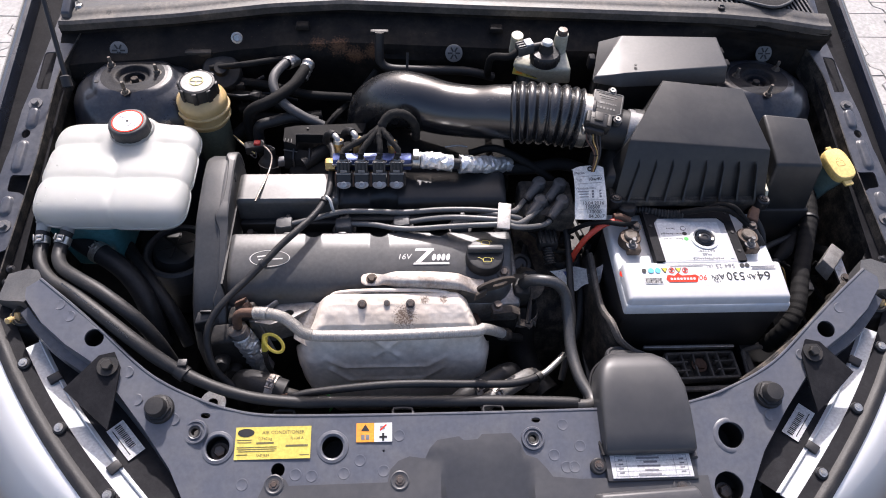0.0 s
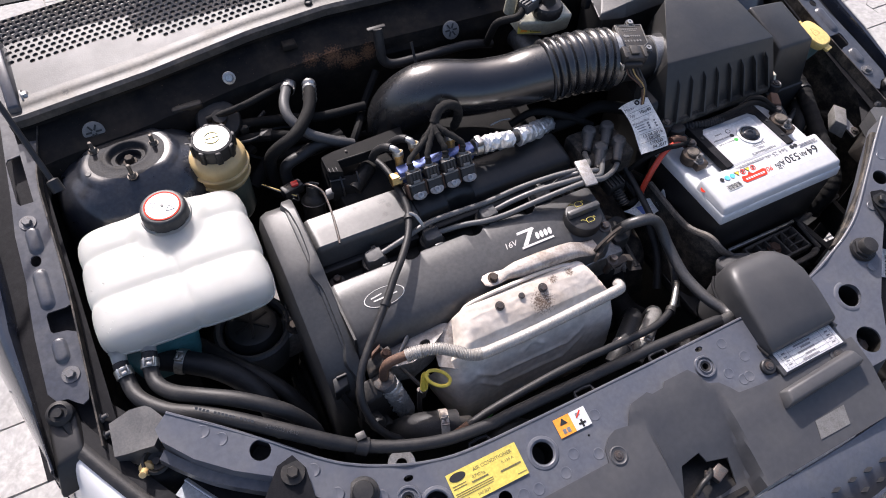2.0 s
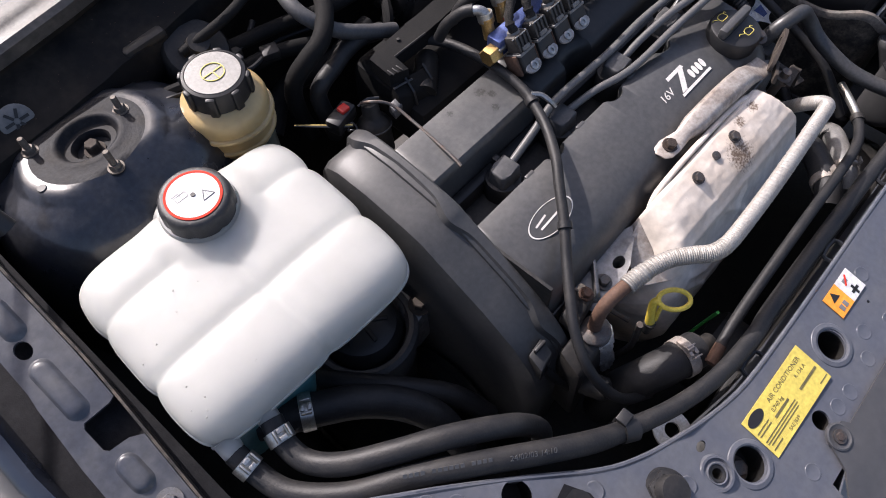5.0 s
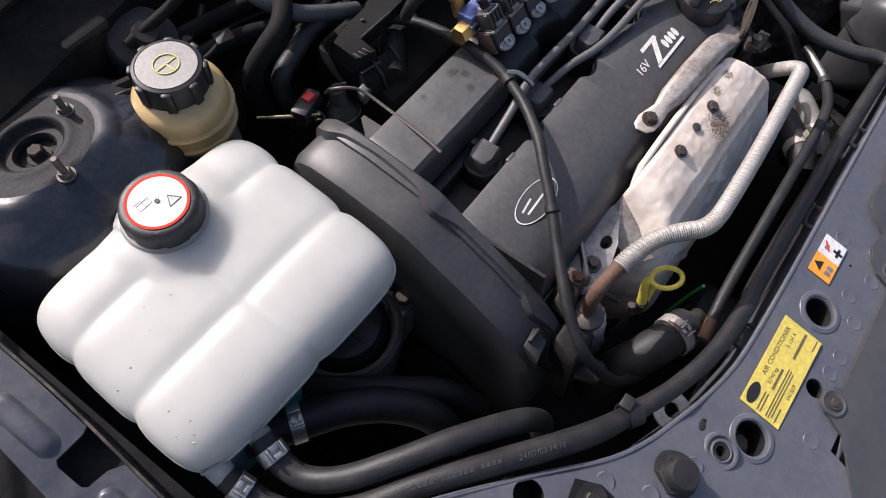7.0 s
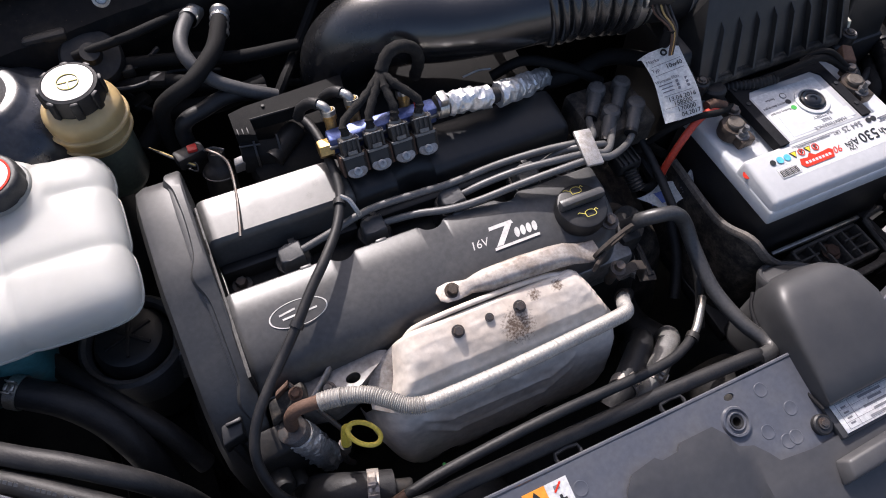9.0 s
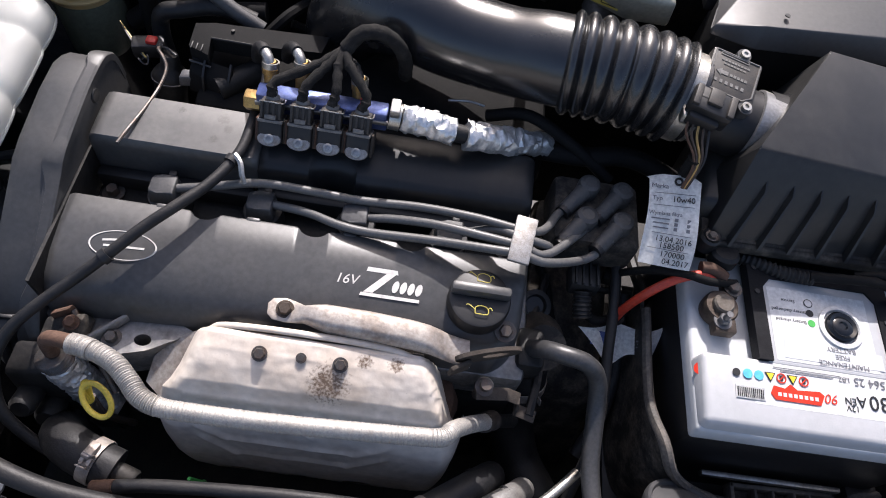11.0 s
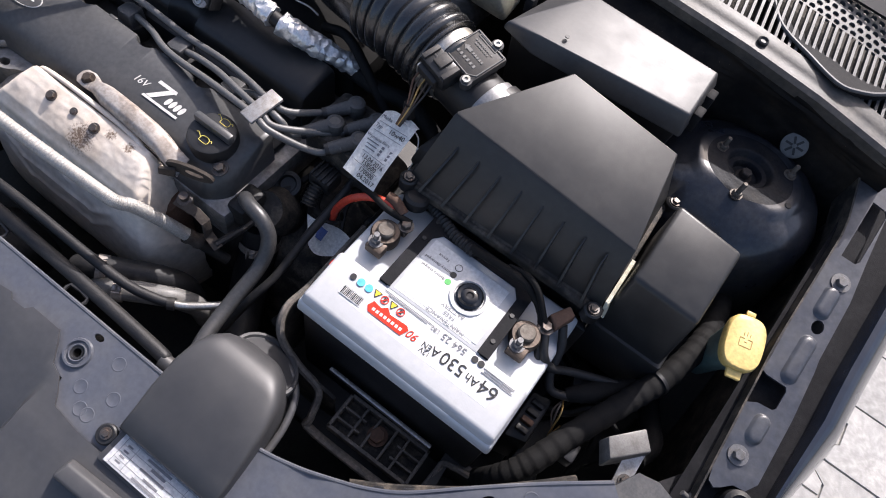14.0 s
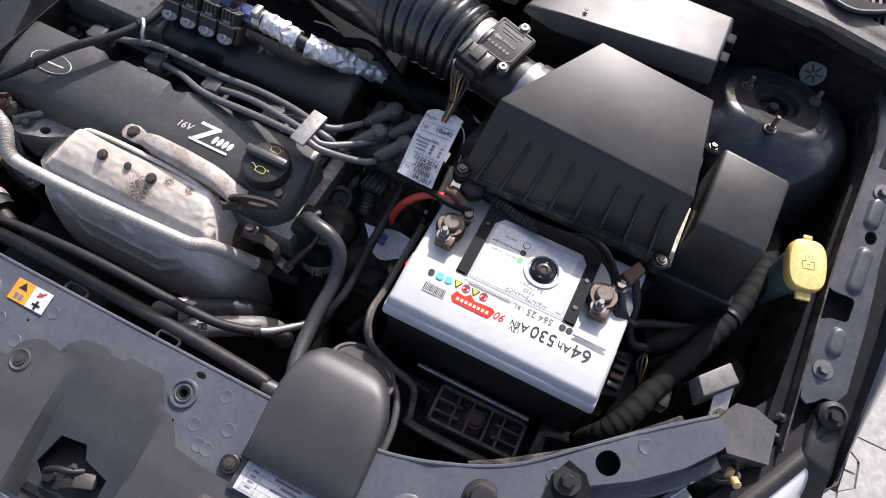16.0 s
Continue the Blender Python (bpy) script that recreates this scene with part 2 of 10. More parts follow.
def spotted(mat, spots, col):
    """Adds broken stains round the given places (x, y, z, radius)."""
    nt = mat.node_tree
    n, l = nt.nodes, nt.links
    b = n["Principled BSDF"]
    src = b.inputs["Base Color"].links[0].from_socket
    tc = n.new("ShaderNodeTexCoord")
    grit = n.new("ShaderNodeTexNoise")
    grit.inputs["Scale"].default_value, grit.inputs["Detail"].default_value = 420, 6
    l.new(tc.outputs["Object"], grit.inputs["Vector"])
    for x, y, z, r in spots:
        d, k, mul, mix = n.new("ShaderNodeVectorMath"), n.new("ShaderNodeMapRange"), n.new("ShaderNodeMapRange"), n.new("ShaderNodeMix")
        d.operation = "DISTANCE"
        d.inputs[1].default_value = (x, y, z)
        l.new(tc.outputs["Object"], d.inputs[0])
        k.inputs[1].default_value, k.inputs[2].default_value = r * 0.35, r
        k.inputs[3].default_value, k.inputs[4].default_value = 0.16, -0.30
        l.new(d.outputs["Value"], k.inputs[0])
        add = n.new("ShaderNodeMath")
        l.new(k.outputs[0], add.inputs[0])
        l.new(grit.outputs["Fac"], add.inputs[1])
        mul.inputs[1].default_value, mul.inputs[2].default_value = 0.42, 0.72
        l.new(add.outputs[0], mul.inputs[0])
        mix.data_type = "RGBA"
        l.new(mul.outputs[0], mix.inputs[0])
        l.new(src, mix.inputs[6])
        mix.inputs[7].default_value = (*col, 1)
        src = mix.outputs[2]
    l.new(src, b.inputs["Base Color"])


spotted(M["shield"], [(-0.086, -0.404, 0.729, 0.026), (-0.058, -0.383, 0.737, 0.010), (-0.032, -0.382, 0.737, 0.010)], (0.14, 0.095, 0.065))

spotted(M["bay"], [(-0.225, 0.058, 0.844, 0.026), (-0.190, 0.058, 0.836, 0.030), (-0.165, 0.056, 0.818, 0.028), (-0.135, 0.056, 0.828, 0.024), (-0.255, 0.060, 0.848, 0.018)], (0.15, 0.078, 0.042))
spotted(M["bay"], [(-0.245, 0.059, 0.847, 0.014), (-0.215, 0.058, 0.844, 0.013)], (0.34, 0.24, 0.15))
spotted(M["lip"], [(-0.50, 0.10, 0.878, 0.012), (-0.44, 0.10, 0.878, 0.010), (-0.56, 0.095, 0.873, 0.009)], (0.03, 0.027, 0.025))


def thin_sheet(mat, share):
    """Lets light through a sheet of paper."""
    nt = mat.node_tree
    n, l = nt.nodes, nt.links
    b, out = n["Principled BSDF"], n["Material Output"]
    tr, mix = n.new("ShaderNodeBsdfTranslucent"), n.new("ShaderNodeMixShader")
    l.new(b.inputs["Base Color"].links[0].from_socket, tr.inputs["Color"])
    mix.inputs[0].default_value = share
    l.new(b.outputs[0], mix.inputs[1])
    l.new(tr.outputs[0], mix.inputs[2])
    l.new(mix.outputs[0], out.inputs["Surface"])


M["satin"] = material("satin grey metal", (0.30, 0.30, 0.30), 0.36, metal=0.6, dirt=(0.20, 0.19, 0.18), dirt_amt=0.5, scale=60, bump=0.08)
M["studsteel"] = material("dull stud steel", (0.12, 0.105, 0.088), 0.6, metal=0.35, dirt=(0.07, 0.05, 0.036), dirt_amt=0.85, scale=150, bump=0.3, grain=500)
M["dustybox"] = material("dust-laden black plastic", (0.022, 0.0210, 0.020), 0.6, dirt=(0.145, 0.120, 0.094), dirt_amt=0.85, scale=46, bump=0.25, grain=700, spec=0.25, fleck=0.3)
M["capink"] = material("worn brown print", (0.30, 0.20, 0.06), 0.5, bump=0, dirt=(0.45, 0.32, 0.10), dirt_amt=0.6, scale=90)
# dusty, and darker than the shoulder's paint in place of shade on the tower top
M["towertop"] = material("dusty bay paint toned down as shade", (0.0085, 0.0095, 0.013), 0.6, dirt=(0.030, 0.026, 0.022), dirt_amt=0.9, scale=42, bump=0.25, grain=400, spec=0.2, fleck=0.35)
M["inklabel"] = material("faded label print", (0.10, 0.085, 0.04), 0.5, bump=0, dirt=(0.22, 0.19, 0.07), dirt_amt=0.6, scale=60)
M["captop"] = material("dusty grey cap plastic", (0.20, 0.195, 0.18), 0.34, dirt=(0.26, 0.25, 0.23), dirt_amt=0.6, scale=60, bump=0.05, spec=0.7)
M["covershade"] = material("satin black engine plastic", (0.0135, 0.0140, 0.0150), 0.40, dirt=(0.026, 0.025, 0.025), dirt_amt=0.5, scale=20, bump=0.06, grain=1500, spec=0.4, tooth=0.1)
M["capblack"] = material("worn black cap plastic", (0.022, 0.022, 0.023), 0.48, dirt=(0.050, 0.049, 0.047), dirt_amt=0.5, scale=60, bump=0.12, grain=1500, fleck=0.22)
M["connector"] = material("dusty connector plastic", (0.030, 0.028, 0.026), 0.55, dirt=(0.075, 0.062, 0.050), dirt_amt=0.6, scale=120, bump=0.12, grain=900, fleck=0.25)
M["dullalu"] = material("dull plated steel", (0.34, 0.33, 0.32), 0.5, metal=0.5, dirt=(0.16, 0.13, 0.10), dirt_amt=0.7, scale=160, bump=0.2, grain=500)
M["cloth"] = material("grey black cloth tape", (0.020, 0.0195, 0.019), 0.85, dirt=(0.050, 0.047, 0.043), dirt_amt=0.7, scale=120, bump=0.9, grain=1100, spec=0.1, fleck=0.3)
M["matte"] = material("matt black plastic", (0.010, 0.010, 0.0115), 0.62, dirt=(0.028, 0.028, 0.030), dirt_amt=0.5, scale=38, bump=0.2, grain=900, spec=0.12)
M["snorkel"] = material("dusty matt grey plastic", (0.040, 0.040, 0.042), 0.44, dirt=(0.066, 0.064, 0.062), dirt_amt=0.5, scale=14, bump=0.05, grain=1500, spec=0.5, tooth=0.04, fleck=0.06)
M["coverdust"] = material("dusty grey engine plastic", (0.060, 0.060, 0.059), 0.36, dirt=(0.100, 0.096, 0.090), dirt_amt=0.5, scale=30, bump=0.06, grain=1600, spec=0.6, tooth=0.1)
M["beltcover"] = material("worn dark engine plastic", (0.042, 0.042, 0.042), 0.47, dirt=(0.066, 0.063, 0.060), dirt_amt=0.5, scale=30, bump=0.06, grain=1600, spec=0.6, tooth=0.1)
M["reservoir"] = material("aged cream plastic", (0.42, 0.41, 0.33), 0.36, dirt=(0.26, 0.24, 0.17), dirt_amt=0.6, scale=30, bump=0.05, sss=0.3, tooth=0.04)
M["hoseink"] = material("faint hose print", (0.10, 0.10, 0.10), 0.6, bump=0, dirt=(0.05, 0.05, 0.05), dirt_amt=0.8, scale=160)
M["traydust"] = material("dust-caked tray plastic", (0.085, 0.079, 0.073), 0.6, dirt=(0.20, 0.17, 0.14), dirt_amt=0.8, scale=40, bump=0.25, grain=500, spec=0.25, fleck=0.25)
M["oxide"] = material("oxidised stud steel", (0.062, 0.052, 0.044), 0.75, metal=0.1, dirt=(0.04, 0.03, 0.024), dirt_amt=0.7, scale=90, bump=0.4, grain=300, spec=0.2)
spotted(M["coverdust"], [(-0.222, -0.182, 0.769, 0.010), (-0.216, -0.192, 0.769, 0.008), (-0.226, -0.205, 0.769, 0.007), (-0.262, -0.178, 0.769, 0.006)], (0.022, 0.021, 0.020))
M["tagpaper"] = material("thin white paper", (0.86, 0.86, 0.83), 0.7, dirt=(0.70, 0.68, 0.64), dirt_amt=0.4, scale=40, bump=0.1)
thin_sheet(M["tagpaper"], 0.3)
thin_sheet(M["lampglass"], 0.3)
thin_sheet(M["tank"], 0.42)
thin_sheet(M["tank"], 0.15)
M["tank"].node_tree.nodes["Principled BSDF"].subsurface_method = "BURLEY"

# ---- mesh builders ----
def link(name, bm, mat, smooth=38):
    bmesh.ops.recalc_face_normals(bm, faces=bm.faces)
    me = bpy.data.meshes.new(name)
    bm.to_mesh(me)
    bm.free()
    me.materials.append(mat)
    if smooth:
        me.shade_smooth()
        me.set_sharp_from_angle(angle=radians(smooth))
    return new(name, me)


def thing(name, label, category, at=(0, 0, 0), group="", kind=""):
    return tagged(place(new(name), at), label, category, group, kind)


def place(ob, at):
    ob.location = at
    ob.empty_display_size = 0.02
    return ob


def part(name, bm, mat, parent, label="", smooth=38):
    ob = link(name, bm, mat, smooth)
    ob.parent = parent
    ob.matrix_parent_inverse = Matrix.Translation(-parent.location)
    if label:
        tagged(ob, label)
    return ob


def box(c, s, bevel=0.0, m=None, seg=2, bm=None):
    b = bm or bmesh.new()
    r = bmesh.ops.create_cube(b, size=1, matrix=(m or Matrix()) @ Matrix.Translation(c) @ Matrix.Diagonal((*s, 1)))
    if bevel:
        es = list({e for v in r["verts"] for e in v.link_edges})
        bmesh.ops.bevel(b, geom=es, offset=bevel, segments=seg, profile=0.5, affect="EDGES")
    return b


def hexa(low, top, bevel=0.0, seg=2, bm=None):
    b = bm or bmesh.new()
    a = [b.verts.new(p) for p in low]
    t = [b.verts.new(p) for p in top]
    n = len(a)
    fs = [b.faces.new(a[::-1]), b.faces.new(t)]
    for i in range(n):
        fs.append(b.faces.new((a[i], a[(i + 1) % n], t[(i + 1) % n], t[i])))
    if bevel:
        es = list({e for f in fs for e in f.edges})
        bmesh.ops.bevel(b, geom=es, offset=bevel, segments=seg, profile=0.5, affect="EDGES", clamp_overlap=True)
    return b


def spline(pts, n):
    P = [Vector(p) for p in pts]
    if len(P) == 2:
        return [P[0].lerp(P[1], i / n) for i in range(n + 1)]
    E = [2 * P[0] - P[1]] + P + [2 * P[-1] - P[-2]]
    out = []
    for i in range(len(P) - 1):
        a, b, c, d = E[i:i + 4]
        for j in range(n):
            t = j / n
            out.append(0.5 * (2 * b + (c - a) * t + (2 * a - 5 * b + 4 * c - d) * t * t + (3 * b - a - 3 * c + d) * t ** 3))
    return out + [P[-1]]


def tube(pts, r, n=12, steps=6, rf=None, squash=1.0, bm=None, cap=True):
    """A swept pipe; rf(share) scales its radius along the way."""
    b = bm or bmesh.new()
    C = spline(pts, steps)
    up = Vector((0.123, 0.31, 0.94)).normalized()
    rings = []
    for i, c in enumerate(C):
        d = (C[min(i + 1, len(C) - 1)] - C[max(i - 1, 0)]).normalized()
        s = d.cross(up)
        if s.length < 0.05:
            s = d.cross(Vector((1, 0, 0)))
        s.normalize()
        up = s.cross(d).normalized()
        k = r * (rf(i / (len(C) - 1)) if rf else 1)
        rings.append([b.verts.new(c + k * (math.cos(a) * s + squash * math.sin(a) * up)) for a in (2 * math.pi * j / n for j in range(n))])
    for p, q in zip(rings, rings[1:]):
        for j in range(n):
            b.faces.new((p[j], p[(j + 1) % n], q[(j + 1) % n], q[j]))
    if cap:
        b.faces.new(rings[0][::-1])
        b.faces.new(rings[-1])
    return b


def lathe(profile, n=32, m=None, bm=None):
    """Turns (radius, height) pairs about z."""
    b = bm or bmesh.new()
    m = m or Matrix()
    rings = []
    for r, z in profile:
        if r < 1e-6:
            rings.append([b.verts.new(m @ Vector((0, 0, z)))])
        else:
            rings.append([b.verts.new(m @ Vector((r * math.cos(2 * math.pi * j / n), r * math.sin(2 * math.pi * j / n), z))) for j in range(n)])
    for p, q in zip(rings, rings[1:]):
        for j in range(n):
            k = (j + 1) % n
            if len(p) == 1 and len(q) == 1:
                continue
            if len(p) == 1:
                b.faces.new((p[0], q[j], q[k]))
            elif len(q) == 1:
                b.faces.new((p[j], p[k], q[0]))
            else:
                b.faces.new((p[j], p[k], q[k], q[j]))
    return b


def aim(at, axis, turn=0):
    """A frame at a place whose z runs along axis."""
    return Matrix.Translation(at) @ Vector(axis).to_track_quat("Z", "Y").to_matrix().to_4x4() @ Matrix.Rotation(radians(turn), 4, "Z")


def bolt(at, axis=(0, 0, 1), r=0.006, h=0.005, washer=1.5, bm=None):
    m = aim(at, axis)
    b = lathe([(0, 0.0), (r * washer, 0.0), (r * washer, 0.0015), (0, 0.0016)], 20, m, bm)
    lathe([(r, 0.001), (r, h), (r * 0.85, h + 0.001), (0, h + 0.001)], 6, m, b)
    return b


def ring(n, r, c=(0, 0), squash=1.0, turn=0):
    return [(c[0] + r * math.cos(2 * math.pi * i / n + turn), c[1] + squash * r * math.sin(2 * math.pi * i / n + turn)) for i in range(n)]


def plate(outer, holes=(), thick=0.002, zf=None, cuts=(), m=None):
    """A sheet with holes through it, cut along x at cuts, its height from zf(x, y), with thickness below."""
    b = bmesh.new()
    for loop in (outer, *holes):
        vs = [b.verts.new((p[0], p[1], 0)) for p in loop]
        for i in range(len(vs)):
            b.edges.new((vs[i], vs[(i + 1) % len(vs)]))
    bmesh.ops.triangle_fill(b, use_beauty=True, use_dissolve=False, edges=list(b.edges), normal=(0, 0, 1))
    for axis, values in ((0, cuts[0] if cuts else ()), (1, cuts[1] if cuts else ())):
        for v in values:
            co, no = [0, 0, 0], [0, 0, 0]
            co[axis], no[axis] = v, 1
            bmesh.ops.bisect_plane(b, geom=list(b.verts) + list(b.edges) + list(b.faces), plane_co=co, plane_no=no, dist=1e-6)
    bmesh.ops.recalc_face_normals(b, faces=b.faces)
    if b.faces and sum(f.normal.z for f in b.faces) < 0:
        bmesh.ops.reverse_faces(b, faces=b.faces)
    r = bmesh.ops.extrude_face_region(b, geom=list(b.faces))
    low = {v for v in r["geom"] if isinstance(v, bmesh.types.BMVert)}
    for v in b.verts:
        z = zf(v.co.x, v.co.y) if zf else 0
        v.co.z = z - (thick if v not in low else 0)
    if m:
        bmesh.ops.transform(b, matrix=m, verts=b.verts)
    return b


def sheet(f, nu, nv, thick=0.0):
    """A surface f(u, v) over the unit square."""
    b = bmesh.new()
    V = [[b.verts.new(f(i / nu, j / nv)) for j in range(nv + 1)] for i in range(nu + 1)]
    for i in range(nu):
        for j in range(nv):
            b.faces.new((V[i][j], V[i + 1][j], V[i + 1][j + 1], V[i][j + 1]))
    if thick:
        bmesh.ops.recalc_face_normals(b, faces=b.faces)
        b.normal_update()
        rim = [e for e in b.edges if e.is_boundary]
        fs = list(b.faces)
        under = {v: b.verts.new(v.co - v.normal * thick) for v in list(b.verts)}
        for f_ in fs:
            b.faces.new([under[v] for v in reversed(f_.verts)])
        for e in rim:
            p, q = e.verts
            b.faces.new((p, q, under[q], under[p]))
    return b


def loft(sections, closed=True, caps=True, bm=None):
    b = bm or bmesh.new()
    R = [[b.verts.new(p) for p in s] for s in sections]
    n = len(R[0])
    for p, q in zip(R, R[1:]):
        for j in range(n if closed else n - 1):
            b.faces.new((p[j], p[(j + 1) % n], q[(j + 1) % n], q[j]))
    if caps and closed:
        b.faces.new(R[0][::-1])
        b.faces.new(R[-1])
    return b


def bars(quads, m, thick=0.0003):
    """Flat printed rectangles (x, y, width, height) in the frame m, as one thin print."""
    b = bmesh.new()
    for x, y, w, h in quads:
        box((x, y, thick / 2), (w, h, thick), 0, m, bm=b)
    return b


def words(body, size, mat, parent, m, name="lettering", extrude=0.00015, align="CENTER", label="", shear=0.0):
    cu = bpy.data.curves.new(name, "FONT")
    cu.body, cu.size, cu.extrude, cu.align_x, cu.align_y, cu.shear = body, size, extrude, align, "CENTER", shear
    cu.resolution_u = 3
    tmp = new("tmp_text", cu)
    me = bpy.data.meshes.new_from_object(tmp)
    bpy.data.objects.remove(tmp)
    me.transform(m)
    me.materials.clear()
    me.materials.append(mat)
    ob = new(name, me)
    ob.parent = parent
    ob.matrix_parent_inverse = Matrix.Translation(-parent.location)
    return tagged(ob, label) if label else ob


def lerp(x, xs, ys):
    return float(np.interp(x, xs, ys))


def basis(o, xdir, ydir):
    """A frame at o whose x runs along xdir and whose y lies towards ydir."""
    x = Vector(xdir).normalized()
    z = x.cross(Vector(ydir)).normalized()
    y = z.cross(x)
    return Matrix.Translation(o) @ Matrix((x, y, z)).transposed().to_4x4()

# ---- ground ----
def build_ground():
    b = bmesh.new()
    bmesh.ops.create_grid(b, x_segments=1, y_segments=1, size=150)
    tagged(link("ground", b, M["sand"]), "pale sandy ground under the concrete pavers", "ground", kind="structure")
    pave = tagged(new("pavement"), "pale grey interlocking concrete pavers around the car", "pavement", kind="structure")
    w, h, d, g = 0.20, 0.165, 0.016, 0.0018
    side = [(w / 2 + s * d - g, y) for s, y in ((1, -h / 2 + g), (1, -h * 0.32), (-1, -h * 0.18), (-1, h * 0.18), (1, h * 0.32), (1, h / 2 - g))]
    out = side + [(-x, y) for x, y in side[::-1]]
    proto = None
    n, laid = 0, set()
    for i in range(-9, 10):
        for j in range(-8, 10):
            x, y = i * w, j * h + (h / 2 if i % 2 else 0) - 0.15
            if abs(x) > 1.85 or (abs(x) < 0.65 and y > -0.55) or n > 298:
                continue
            n += 1
            laid.add((i, j))
            if proto is None:
                b = hexa([(px, py, 0) for px, py in out], [(px * 0.99, py * 0.99, 0.005) for px, py in out])
                ob = proto = link("paver", b, M["concrete"], 0)
            else:
                ob = new("paver", proto.data)
            ob.parent = pave
            ob.location = (x, y, random.uniform(-0.0015, 0.0015))
            ob.rotation_euler = (0, 0, random.uniform(-0.006, 0.006))

    # pavers farther off, joined
    b = bmesh.new()
    for i in range(-22, 23):
        for j in range(-26, 28):
            x, y = i * w, j * h + (h / 2 if i % 2 else 0) - 0.15
            if (i, j) in laid:
                continue
            z = random.uniform(-0.0015, 0.0015)
            top = [b.verts.new((x + px * 0.99, y + py * 0.99, 0.005 + z)) for px, py in out]
            low = [b.verts.new((x + px, y + py, 0)) for px, py in out]
            b.faces.new(top)
            for k in range(len(out)):
                q = (k + 1) % len(out)
                b.faces.new((low[k], low[q], top[q], top[k]))
    rest = link("paver_field", b, M["concrete"], 0)
    rest.parent = pave
    tagged(rest, kind="stuff")


build_ground()

# ---- the car's body round the engine bay ----
car = thing("car_body", "dark blue car front with its engine bay open", "car", (0, 0, 0))


def rail_z(y):
    return 0.81 + (y + 0.055) * 0.244


def rail_in(y):
    return 0.632 + max(0, -0.15 - y) * 0.06 - max(0, y) * 0.25


def cross_z(x, y):
    a = abs(x)
    return lerp(a, [0, 0.34, 0.42, 0.485, 0.56, 0.6], [0.68, 0.684, 0.717, 0.747, 0.766, 0.77]) + (y - lerp(a, [0, 0.34, 0.42, 0.485, 0.56], [-0.556, -0.56, -0.515, -0.452, -0.40])) * 0.25


def capsule(cx, cy, half, r, n=6):
    return [(cx + r * math.cos(a), cy + half + r * math.sin(a)) for a in (math.pi * i / n for i in range(n + 1))] + [(cx - r * math.cos(a), cy - half - r * math.sin(a)) for a in (math.pi * i / n for i in range(n + 1))]


